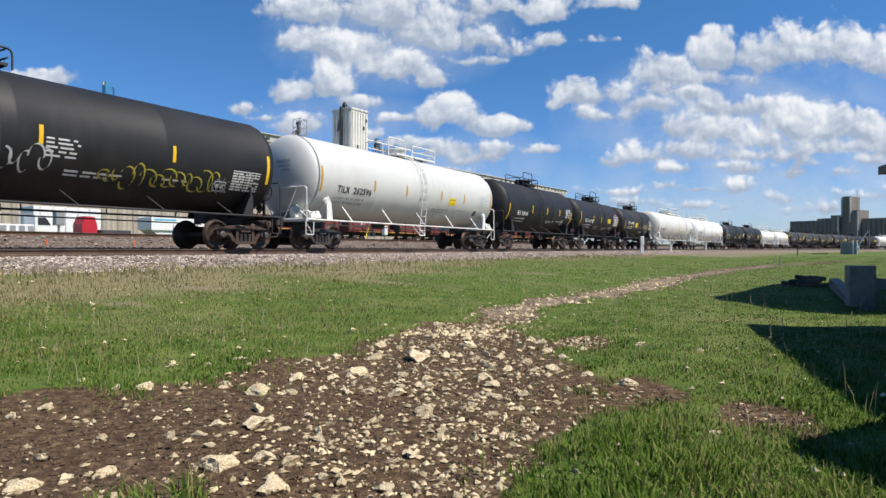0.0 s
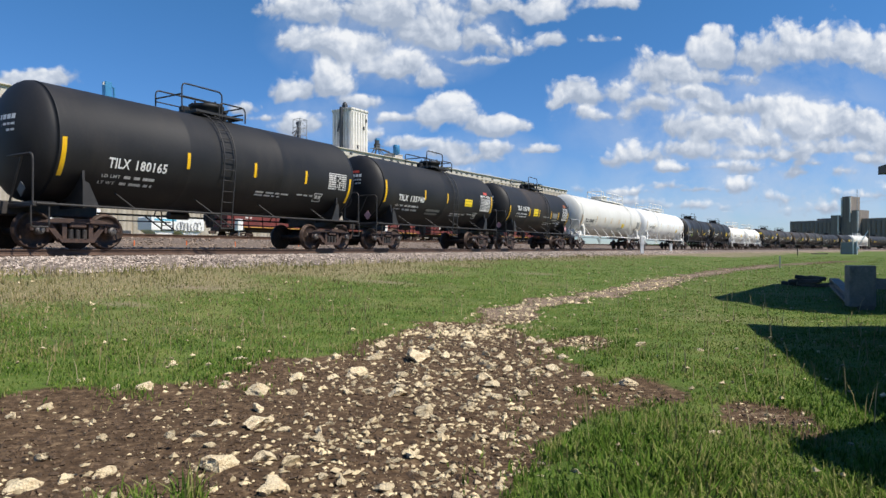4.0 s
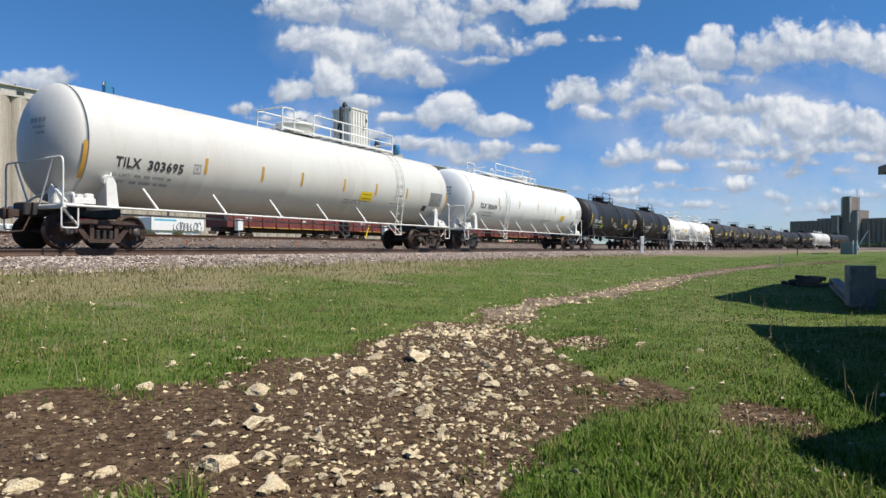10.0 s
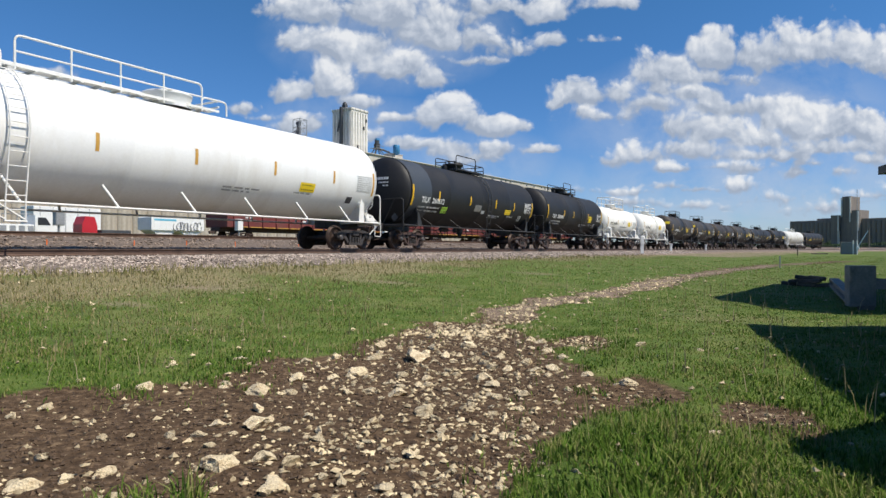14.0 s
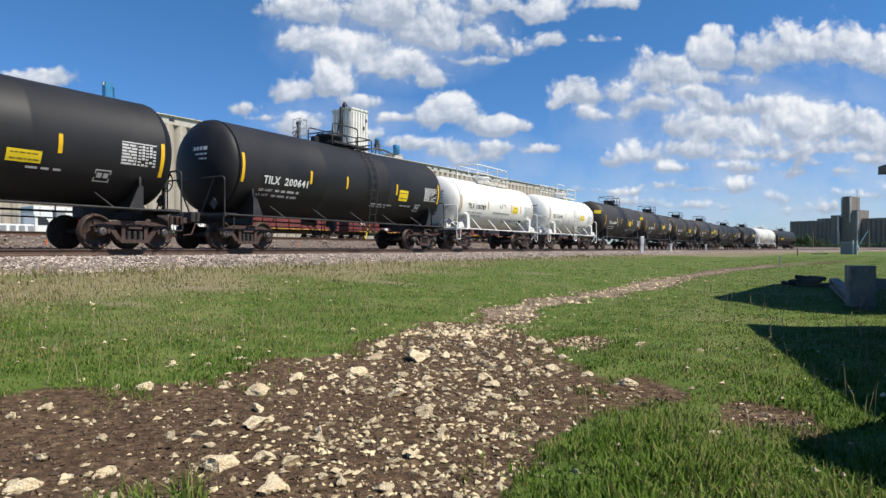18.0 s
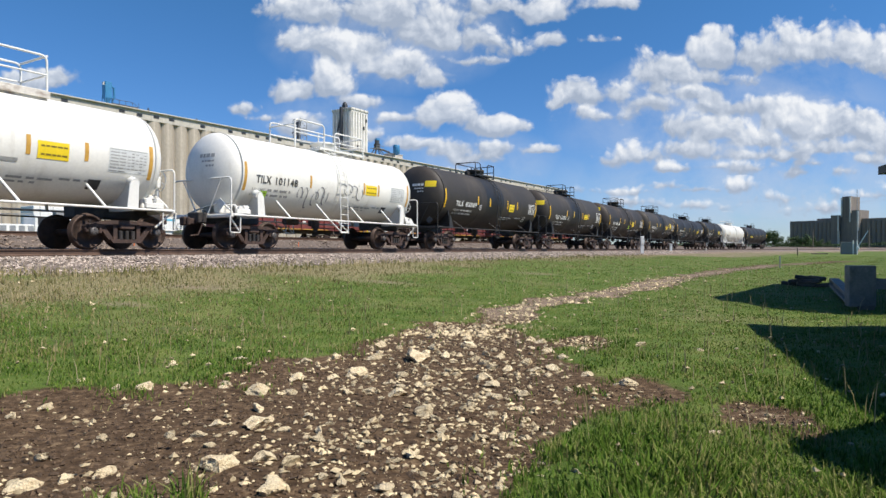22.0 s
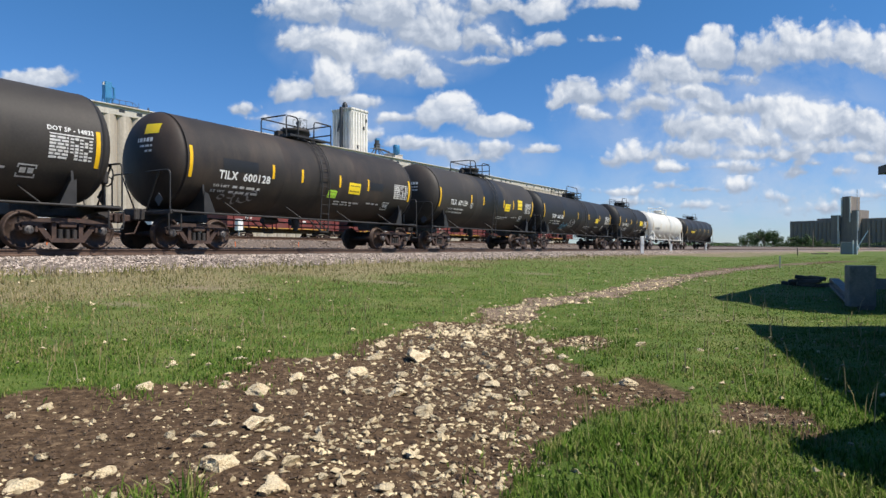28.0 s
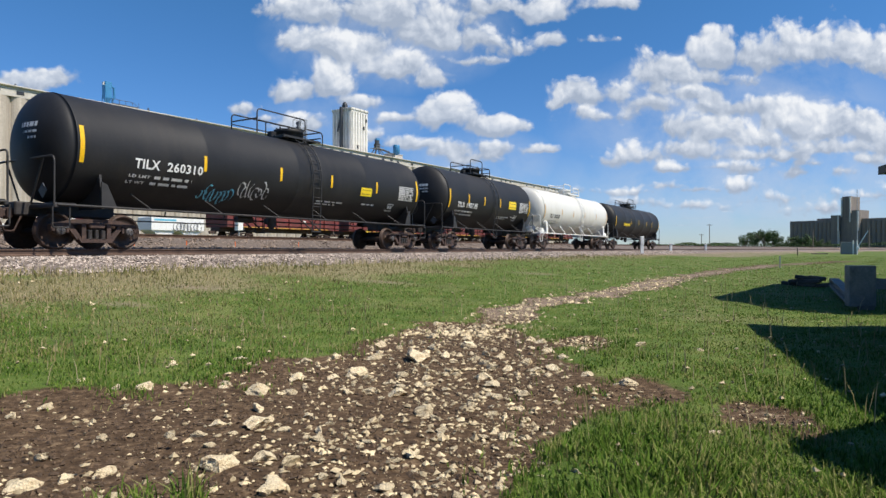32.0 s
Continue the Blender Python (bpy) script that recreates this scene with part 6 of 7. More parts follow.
def small_truck(car, x):
    t = new("truck")
    t.parent, t.location = car, (x, 0, 0.1)
    for k in (-1, 1):
        part("side_frame", cached(f"side_frame/{k}rust", lambda: frame_shape(k), M["rust"]), M["rust"], t)
    for k in (-0.889, 0.889):
        o = part("wheelset", cached("wheelset", wheelset_shape, M["wheel"]), M["wheel"], t)
        o.location = (k, 0, WHEEL_R)


def gondola(s):
    car = thing("gondola_car", yard_pose(s, 45.0, BASE + 0.15), "parked low red gondola railcar with faded paint", "gondola car", "red gondola cars parked in the yard")
    part("body", Shape().box((0, 0, 1.92), (14.6, 2.9, 1.25), None, 0.04), M["red_car"], car)
    part("marking", Shape().box((-5.0, -1.475, 2.2), (0.7, 0.01, 0.14)).box((-5.0, -1.475, 1.95), (0.8, 0.01, 0.12)).box((2.0, -1.475, 2.1), (0.5, 0.01, 0.2)), M["ink_dim"], car, "white stencil bars")
    part("reflector_row", Shape().box((0, -1.475, 1.36), (11.0, 0.01, 0.07)), M["amber"], car)
    part("sill", Shape().box((0, 0, 1.12), (14.9, 1.2, 0.34), None, 0.03), M["rust"], car)
    part("top_rail", Shape().box((0, -1.46, 2.55), (14.7, 0.10, 0.12)).box((0, 1.46, 2.55), (14.7, 0.10, 0.12)), M["red_car"], car)
    for x in np.arange(-6.6, 6.7, 1.65):
        part("stake", Shape().box((x, -1.5, 1.92), (0.14, 0.12, 1.2)), M["red_car"], car)
    for e in (-1, 1):
        small_truck(car, e * 5.2)
        part("coupler", Shape().box((e * 7.7, 0, 0.85), (0.7, 0.2, 0.25), None, 0.03), M["rust"], car)
    return car


g0 = gondola(43.5)
for k in range(1, 5):
    copy_thing(g0, yard_pose(43.5 + 15.9 * k, 45.0, BASE + 0.15))

D2 = 60.0
hop = thing("bulk_trailer", yard_pose(42.4, D2), "parked white bulk trailer with sloping hoppers and graffiti", "trailer")
part("body", Shape().plate([(-3.2, 1.55), (3.2, 1.55), (3.2, 2.85), (2.9, 2.95), (-2.9, 2.95), (-3.2, 2.85)], -1.2, 1.2).plate([(-3.1, 1.55), (-2.0, 0.8), (-1.2, 0.8), (-0.1, 1.55)], -1.0, 1.0).plate([(0.1, 1.55), (1.2, 0.8), (2.0, 0.8), (3.1, 1.55)], -1.0, 1.0), M["white_box"], hop)
for k in range(9):
    part("rib", Shape().plate([(-3.1 + 0.72 * k, 1.5), (-3.0 + 0.72 * k, 1.5), (-2.75 + 0.72 * k, 2.1), (-2.85 + 0.72 * k, 2.1)], -1.24, -1.205), M["white_box"], hop)
gr = Shape()
rng = random.Random(77)
for k in range(8):
    cx = -0.4 + 0.42 * k
    pts = [(cx + 0.3 * math.cos(a), -1.26, 1.95 + rng.uniform(0.3, 0.6) * math.sin(a)) for a in np.linspace(rng.uniform(0, 3), rng.uniform(5, 8), 12)]
    gr.tube(pts, 0.04, 5)
part("graffiti", gr, M["spray_grey"], hop, "grey looping spray-paint strokes")
part("stripe", Shape().box((-1.6, -1.21, 2.62), (2.6, 0.015, 0.2)), M["spray_blue"], hop, "pale blue painted band")
for x in (-2.7, 2.5):
    for y in (-0.95, 0.95):
        part("wheel", Shape().lathe([(-0.15, 0.1), (-0.15, 0.5), (0.15, 0.5), (0.15, 0.1)], 16, "y", (x, y, 0.5)), M["window"], hop)


def box_trailer(s, d, length):
    t = thing("box_trailer", yard_pose(s, d), "parked white box trailer with dark undercarriage", "trailer", "white trailers in the yard")
    part("box", Shape().box((0, 0, 2.45), (length, 2.5, 2.6), None, 0.04), M["white_box"], t)
    for k in range(int(length / 1.2)):
        part("rib", Shape().box((-length / 2 + 0.6 + 1.2 * k, -1.262, 2.45), (0.05, 0.02, 2.5)), M["grey_metal"], t)
    part("undercarriage", Shape().box((0, 0, 1.02), (length - 0.6, 1.1, 0.2)), M["dark_metal"], t)
    for x in (-length / 2 + 1.0, -length / 2 + 2.1, length / 2 - 1.2):
        for y in (-0.95, 0.95):
            part("wheel", Shape().lathe([(-0.15, 0.1), (-0.15, 0.5), (0.15, 0.5), (0.15, 0.1)], 16, "y", (x, y, 0.5)), M["window"], t)


box_trailer(19.8, 66.0, 12.0)
box_trailer(34.2, 66.0, 6.6)
van = thing("utility_truck", yard_pose(26.2, 55.0), "parked white utility truck with open tool bed", "truck")
part("cab", Shape().plate([(-0.2, 0.6), (2.0, 0.6), (2.0, 1.25), (1.2, 1.4), (0.7, 2.25), (-0.2, 2.3)], -0.95, 0.95), M["white_box"], van)
part("window", Shape().plate([(0.0, 1.5), (1.0, 1.5), (0.6, 2.12), (0.0, 2.12)], -0.97, -0.955), M["window"], van)
part("bed", Shape().box((-1.5, 0, 1.15), (2.5, 1.9, 0.75), None, 0.03), M["white_box"], van)
for k in range(4):
    part("tool_door", Shape().box((-2.5 + 0.66 * k, -0.965, 1.15), (0.42, 0.03, 0.5)), M["grey_metal"], van)
part("ladder_rack", Shape().tube([(-2.6, -0.9, 1.5), (-2.6, -0.9, 2.3), (-0.3, -0.9, 2.35)], 0.04).tube([(-1.5, -0.9, 1.5), (-1.5, -0.9, 2.3)], 0.04), M["grey_metal"], van)
for x in (-1.7, 1.3):
    for y in (-0.85, 0.85):
        part("wheel", Shape().lathe([(-0.12, 0.1), (-0.12, 0.4), (0.12, 0.4), (0.12, 0.1)], 16, "y", (x, y, 0.4)), M["window"], van)
cab = thing("lorry", yard_pose(33.3, D2), "parked bright red lorry with flat dark bed", "lorry")
part("cab", Shape().plate([(-0.72, 0.7), (0.72, 0.7), (0.72, 1.8), (0.45, 2.62), (-0.40, 2.66), (-0.72, 1.9)], -0.7, 0.9), M["red_paint"], cab)
part("bumper", Shape().box((0, -0.74, 0.85), (1.4, 0.06, 0.3)), M["grey_metal"], cab)
part("bed", Shape().box((2.4, 0, 1.15), (3.0, 2.2, 0.5), None, 0.03), M["dark_metal"], cab, "dark flat load bed")
for x in (-0.5, 2.2, 3.2):
    for y in (-0.95, 0.95):
        part("wheel", Shape().lathe([(-0.15, 0.1), (-0.15, 0.5), (0.15, 0.5), (0.15, 0.1)], 16, "y", (x, y, 0.5)), M["window"], cab)

# small yard furniture between the tracks
for s, d, hgt, mat, nm, lb in ((44.7, 33.0, 1.6, "white_box", "switch_box", "white metal switch box on a short post"), (28.5, 33.0, 1.55, "white_box", "switch_box", "white metal switch box on a short post"), (17.0, 33.0, 1.5, "grey_metal", "switch_box", "blue-grey metal switch cabinet on a post")):
    t = thing(nm, yard_pose(s, d, BASE), lb, "switch box")
    part("post", Shape().cyl((0, 0, 0), (0, 0, hgt * 0.55), 0.06, n=8), M["grey_metal"], t)
    part("cabinet", Shape().box((0, 0, hgt * 0.75), (0.45, 0.35, hgt * 0.5), None, 0.03), M[mat], t)
for s, lean in ((43.6, 24),):
    st = Shape().cyl((0, 0, 0), (0, 0, 1.9), 0.05, n=8)
    m = yard_pose(s, 34.5, BASE - 0.05) @ Matrix.Rotation(radians(lean), 4, "Y")
    solo("marker_stake", st, M["sign_yellow"], m, "leaning yellow marker stake in the gravel", "stake", "yellow stakes in the yard")
for s in (8.0, 10.6, 13.6, 15.8, 18.2, 22.0):
    st = Shape().box((0, 0, 0.16), (0.03, 0.02, 0.32))
    solo("survey_stake", st, M["orange"], yard_pose(s, 21.3, 1.0), "small orange survey stake in the ballast", "stake", "orange survey stakes")
cone = Shape().lathe([(0.05, 0.16), (0.50, 0.03), (0.50, 0.0)], 14, "z").box((0, 0, 0.025), (0.38, 0.38, 0.05), None, 0.01)
for s in (61.0, 61.8):
    solo("traffic_cone", cone, M["orange"], yard_pose(s, 28.5, BASE), "orange plastic traffic cone", "traffic cone", "orange cones by the yard track")


# ---------------------------------------------------------------- trees, hedges, poles on the right
def tree(x, y, z, h, w, seed, mat="leaf"):
    rng = random.Random(seed)
    t = thing("tree", Matrix.Translation((x, y, z)), "broad dark green deciduous tree beyond the line", "tree", "trees beyond the line")
    tr = Shape().tube([(0, 0, -0.1), (0.1, 0, h * 0.25), (0.0, 0.1, h * 0.6)], h * 0.025, 8)
    for k in range(6):
        a = rng.uniform(0, 6.28)
        tr.tube([(0.05, 0, h * 0.2), (w * 0.2 * math.cos(a), w * 0.2 * math.sin(a), h * 0.45), (w * 0.36 * math.cos(a), w * 0.36 * math.sin(a), h * 0.72)], h * 0.010, 5)
    part("trunk", tr, M["bark"], t)
    blobs = [(rng.uniform(-0.34, 0.34) * w, rng.uniform(-0.34, 0.34) * w, h * rng.uniform(0.28, 0.80), rng.uniform(0.14, 0.24) * min(w, h)) for _ in range(16)]
    n = 2600
    g = np.random.default_rng(seed)
    pick = g.integers(0, len(blobs), n)
    B = np.array(blobs)[pick]
    v = g.normal(size=(n, 3))
    v /= np.linalg.norm(v, axis=1)[:, None]
    c = B[:, :3] + v * B[:, 3:] * g.uniform(0.55, 1.08, (n, 1))
    sz = g.uniform(0.10, 0.22, (n, 1)) * h / 6
    a = g.normal(size=(n, 3))
    a /= np.linalg.norm(a, axis=1)[:, None]
    b = np.cross(a, v)
    b /= np.linalg.norm(b, axis=1)[:, None] + 1e-9
    P = np.stack([c - a * sz, c + b * sz * 0.7, c + a * sz, c - b * sz * 0.7], 1).reshape(-1, 3)
    me = bpy.data.meshes.new("crown")
    me.from_pydata(P, [], np.arange(n * 4).reshape(n, 4))
    me.materials.append(M[mat])
    part("crown", me, M[mat], t, "crown of small leaves")
    return t


for (tx, y, h, w, sd) in ((0.487, 232, 5.4, 6.5, 1), (0.503, 236, 6.6, 8.0, 2), (0.518, 230, 7.2, 8.5, 3), (0.532, 228, 6.6, 7.0, 4), (0.566, 225, 4.6, 5.5, 5), (0.580, 222, 5.4, 6.5, 6), (0.595, 232, 4.6, 6.0, 7), (0.612, 240, 3.8, 5.5, 8)):
    tree(tx * y, y, BASE - 0.1, h, w, sd)


def hedge(points, h, seed, label, mat="leaf"):
    g = np.random.default_rng(seed)
    n = 5200
    P = np.array(points, float)
    seg = g.integers(0, len(P) - 1, n)
    t = g.uniform(0, 1, (n, 1))
    c2 = P[seg] * (1 - t) + P[seg + 1] * t
    lumpy = 0.55 + 0.45 * np.abs(np.sin(c2[:, 0] * 0.35) * np.cos(c2[:, 1] * 0.21 + seed))
    c = np.stack([c2[:, 0] + g.normal(0, 1.3, n), c2[:, 1] + g.normal(0, 1.3, n), BASE + h * lumpy * np.sqrt(g.uniform(0, 1, n))], 1)
    sz = g.uniform(0.15, 0.34, (n, 1))
    a = g.normal(size=(n, 3))
    a /= np.linalg.norm(a, axis=1)[:, None]
    b = np.cross(a, g.normal(size=(n, 3)))
    b /= np.linalg.norm(b, axis=1)[:, None] + 1e-9
    V = np.stack([c - a * sz, c + b * sz * 0.7, c + a * sz, c - b * sz * 0.7], 1).reshape(-1, 3)
    me = bpy.data.meshes.new("hedge")
    me.from_pydata(V, [], np.arange(n * 4).reshape(n, 4))
    me.materials.append(M[mat])
    tagged(new("hedge", me), label, "hedge", kind="stuff")


hedge([(0.30 * 300, 300), (0.38 * 290, 290), (0.47 * 260, 260)], 2.6, 3, "low green scrub along the far side of the yard", "leaf_light")
hedge([(0.53 * 330, 330), (0.62 * 330, 330), (0.74 * 320, 320)], 3.6, 5, "dark green scrub in front of the far elevator")
hedge([(0.42 * 420, 420), (0.50 * 420, 420), (0.58 * 420, 420)], 4.0, 6, "distant belt of green trees")


def utility_pole(tx, y, h, arm=True):
    t = thing("utility_pole", Matrix.Translation((tx * y, y, BASE - 0.1)), "weathered wooden utility pole with a crossarm" if arm else "plain weathered wooden pole", "utility pole", "poles beyond the line")
    part("pole", Shape().cyl((0, 0, 0), (0, 0, h), 0.17, 0.12, n=10), M["pole"], t)
    if arm:
        part("crossarm", Shape().box((0, 0, h - 0.5), (2.2, 0.14, 0.16), None, 0.02), M["pole"], t)
        for x in (-1.0, -0.4, 0.4, 1.0):
            part("insulator", Shape().cyl((x, 0, h - 0.42), (x, 0, h - 0.2), 0.06, n=6), M["grey_metal"], t)


utility_pole(0.430, 260, 10.2)
utility_pole(0.417, 300, 7.0)
utility_pole(0.597, 215, 6.2, False)
utility_pole(0.687, 150, 4.6, False)
mast = thing("radio_mast", Matrix.Translation((0.668 * 400, 400, BASE - 0.1)), "thin grey steel mast", "mast")
part("pole", Shape().cyl((0, 0, 0), (0, 0, 38), 0.32, 0.12, n=8), M["grey_metal"], mast)

# signal bungalow and crossing gate
bung = thing("signal_bungalow", frame_pose(0.655 * 118, 118, 0.0, (0.86, -0.5)), "grey metal signal bungalow beside the crossing", "equipment hut")
part("wall", Shape().box((0, 0, 1.1), (2.7, 2.0, 2.2), None, 0.03), M["grey_hut"], bung)
part("roof", Shape().box((0, 0, 2.25), (2.9, 2.2, 0.12), None, 0.03), M["grey_metal"], bung)
part("door", Shape().box((0.3, -1.02, 1.05), (0.9, 0.05, 1.9)), M["grey_hut"], bung)
gate = thing("crossing_gate", frame_pose(0.668 * 112, 112, 0.0, (0.86, -0.5)), "white crossing mast with raised gate arm", "crossing gate")
part("mast", Shape().cyl((0, 0, 0), (0, 0, 2.5), 0.09, n=10), M["white_box"], gate)
part("mast", Shape().cyl((-0.6, 0, 0), (-0.6, 0, 2.6), 0.09, n=10), M["white_box"], gate)
part("gate_arm", Shape().box((0.9, -0.1, 2.9), (0.16, 0.06, 3.2), Euler((0, radians(28), 0))), M["white_box"], gate)
part("counterweight", Shape().box((0.1, -0.1, 1.2), (0.5, 0.3, 0.5), None, 0.04), M["white_box"], gate)

# white relay boxes on posts beside the line
for tx, s, hgt, wid in ((0.3209, 59.5, 1.55, 0.61), (0.3674, 76.0, 1.05, 0.5), (0.4238, 102.0, 1.15, 0.5)):
    p = line_at(s, -2.7)
    y = p.y
    t = thing("relay_box", Matrix.Translation((tx * y, y, RAIL - 0.42)), "white metal relay box on a post beside the line", "relay box", "white relay boxes beside the line")
    if wid > 0.6:
        part("post", Shape().box((0, 0, hgt * 0.3), (0.28, 0.2, hgt * 0.6)), M["white_box"], t)
        part("cabinet", Shape().box((0, 0, hgt * 0.8), (wid * 0.5, 0.3, hgt * 0.48), None, 0.03), M["white_box"], t)
    else:
        part("post", Shape().box((0, 0, hgt * 0.45), (wid * 0.5, 0.25, hgt * 0.9), None, 0.02), M["white_box"], t)
        part("cap", Shape().box((0, 0, hgt * 0.95), (wid * 0.5 + 0.08, 0.33, 0.12), None, 0.02), M["white_box"], t)
st = Shape().cyl((0, 0, 0), (0, 0, 0.75), 0.05, n=8)
solo("marker_post", st, M["pole"], Matrix.Translation((0.572 * 62, 62, 0.35)), "weathered timber marker post in the gravel", "marker post")

board = Shape().box((0, 0, 0), (1.5, 0.22, 0.09), None, 0.01)
solo("loose_board", board, M["timber"], frame_pose(0.607 * 63, 63, 0.52, (0.95, -0.3)), "dark loose board lying on the gravel", "board", "loose boards near the line")
solo("loose_board", Shape().box((0, 0, 0), (2.2, 0.25, 0.12), None, 0.01), M["timber"], frame_pose(0.052 * 39.5, 39.5, 0.56, ALONG), "dark loose board lying on the ballast toe", "board", "loose boards near the line")
solo("survey_stake", Shape().box((0, 0, 0.3), (0.05, 0.03, 0.62)), M["grey_metal"], Matrix.Translation((0.5435 * 33, 33, 0.02)), "thin grey marker stake in the lawn", "stake")

# ---------------------------------------------------------------- shed on the right, out of the picture but for one eave, shaped after its shadows
shed = thing("shed", Matrix.Identity(4), "dark shed with a low porch roof", "shed")
foot = [(9.0, 11.2), (9.1, 8.5), (16.0, 6.8), (18.0, 15.0), (12.9, 16.1)]
part("wall", Shape().plate(foot, 0.0, 4.8, "xy"), M["roof"], shed)
part("roof", Shape().plate([(8.95, 11.25), (9.05, 8.45), (16.1, 6.7), (18.1, 15.1), (12.85, 16.2)], 4.85, 5.0, "xy"), M["roof"], shed)
# unseen walls added under the porch roofs to cut skylight from the right
part("porch_wall", Shape().plate([(6.35, 7.55), (4.75, 3.05), (8.6, 1.75), (10.0, 6.35)], 0.0, 1.94, "xy"), M["roof"], shed)
part("porch_wall", Shape().plate([(3.75, 2.6), (3.72, -5.9), (8.0, -6.1), (8.3, 1.4)], 0.0, 1.82, "xy"), M["roof"], shed)
# unseen upper storey and rear wing, added only to deepen the shade
part("upper_wall", Shape().plate([(7.0, 5.6), (6.2, 2.6), (6.0, -5.9), (10.0, -6.1), (10.2, 5.2)], 2.04, 4.4, "xy"), M["roof"], shed)
part("wing_wall", Shape().plate([(-5.0, -7.0), (-5.0, -12.0), (10.0, -12.0), (10.0, -7.0)], 0.0, 5.0, "xy"), M["roof"], shed)
# roof outlines are set by the shadows they must cast on the lawn
part("porch_roof", Shape().plate([(5.51, 7.85), (3.96, 3.13), (8.6, 1.6), (10.1, 6.3)], 1.94, 2.04, "xy"), M["roof"], shed)
part("porch_roof", Shape().plate([(3.10, 2.68), (3.06, -6.0), (8.0, -6.2), (8.4, 3.0), (4.9, 3.6)], 1.82, 1.92, "xy"), M["roof"], shed)
for x, y in ((9.6, 6.2), (8.3, 1.9), (7.8, -5.9), (9.4, 5.9)):
    part("porch_post", Shape().box((x, y, 0.97), (0.12, 0.12, 1.94)), M["timber"], shed)

# concrete block, beams and old timbers in the shade
blk = thing("steel_cabinet", frame_pose(7.10, 10.55, -0.02, (0.97, -0.25)), "squat blue-grey block standing on skids in the shade", "cabinet")
part("block", Shape().box((0, 0, 0.39), (0.40, 0.24, 0.70), None, 0.012), M["block"], blk)
part("face_plate", Shape().box((0, -0.125, 0.39), (0.33, 0.012, 0.60), None, 0.005), M["block"], blk)
part("skid", Shape().box((0.05, -0.1, 0.02), (0.22, 0.12, 0.10)), M["timber"], blk)
for (a, b, w) in (((9.25, 14.6, 0.28), (7.75, 11.75, 0.16), 0.18), ((8.1, 11.5, 0.42), (9.6, 12.8, 0.30), 0.22), ((8.05, 11.2, 0.16), (9.4, 10.9, 0.13), 0.2)):
    a, b = Vector(a) - Vector((0.42, 0.6, 0.03)), Vector(b) - Vector((0.42, 0.6, 0.03))
    q = (b - a).to_track_quat("X", "Z")
    bm_ = Shape().box((0, 0, 0.075), ((b - a).length, w, 0.035)).box((0, 0, -0.075), ((b - a).length, w, 0.035)).box((0, 0, 0), ((b - a).length, 0.03, 0.13)).box((-(b - a).length / 2, 0, 0), (0.02, w, 0.18))
    solo("steel_beam", bm_, M["block"], Matrix.Translation((a + b) / 2) @ q.to_matrix().to_4x4(), "grey steel beam lying in the grass", "beam", "steel beams lying in the shade")
rng = random.Random(5)
for k in range(7):
    m = Matrix.Translation((9.50 + 0.05 * k + rng.uniform(-0.05, 0.05), 16.8 - 0.12 * k, 0.06 + 0.09 * (k % 3))) @ Matrix.Rotation(rng.uniform(0.2, 1.3) - math.pi / 2, 4, "Z") @ Matrix.Rotation(rng.uniform(-0.12, 0.12), 4, "Y")
    solo("old_timber", Shape().box((0, 0, 0), (rng.uniform(0.4, 0.62), 0.13, 0.10), None, 0.015), M["timber"], m, "old dark timber baulk in a loose heap", "timber", "heap of old timbers")


# ---------------------------------------------------------------- stones, pebbles, ballast stones, grass
def blade_material(name, stops, rough=0.7, through_light=0.34):
    m = bpy.data.materials.new(name)
    m.use_nodes = True
    N, L = m.node_tree.nodes, m.node_tree.links
    b = N["Principled BSDF"]
    b.inputs["Roughness"].default_value, b.inputs["Specular IOR Level"].default_value = rough, 0.06
    geo = N.new("ShaderNodeNewGeometry")
    r = N.new("ShaderNodeValToRGB")
    e = r.color_ramp.elements
    e[0].color, e[1].color = (*stops[0], 1), (*stops[-1], 1)
    for k, col in enumerate(stops[1:-1]):
        e.new((k + 1) / (len(stops) - 1)).color = (*col, 1)
    n = N.new("ShaderNodeTexNoise")
    n.inputs["Scale"].default_value, n.inputs["Detail"].default_value = 0.9, 3
    L.new(geo.outputs["Position"], n.inputs["Vector"])
    a = N.new("ShaderNodeMath")
    a.operation = "MULTIPLY_ADD"
    a.inputs[1].default_value, a.inputs[2].default_value = 1.5, -0.75
    L.new(n.outputs[0], a.inputs[0])
    c = N.new("ShaderNodeMath")
    c.use_clamp = True
    L.new(a.outputs[0], c.inputs[0]), L.new(geo.outputs["Random Per Island"], c.inputs[1])
    L.new(c.outputs[0], r.inputs[0])
    L.new(r.outputs[0], b.inputs["Base Color"])
    # thin blades scatter light like the turf as a whole: their relief leans upwards
    up = N.new("ShaderNodeVectorMath")
    up.operation = "MULTIPLY_ADD"
    up.inputs[1].default_value, up.inputs[2].default_value = (0.30, 0.30, 0.30), (0.0, 0.0, 0.85)
    L.new(geo.outputs["True Normal"], up.inputs[0])
    unit = N.new("ShaderNodeVectorMath")
    unit.operation = "NORMALIZE"
    L.new(up.outputs[0], unit.inputs[0])
    L.new(unit.outputs[0], b.inputs["Normal"])
    tr = N.new("ShaderNodeBsdfTranslucent")
    L.new(r.outputs[0], tr.inputs["Color"])
    mx = N.new("ShaderNodeMixShader")
    mx.inputs[0].default_value = through_light
    L.new(b.outputs[0], mx.inputs[1]), L.new(tr.outputs[0], mx.inputs[2])
    L.new(mx.outputs[0], N["Material Output"].inputs["Surface"])
    return m


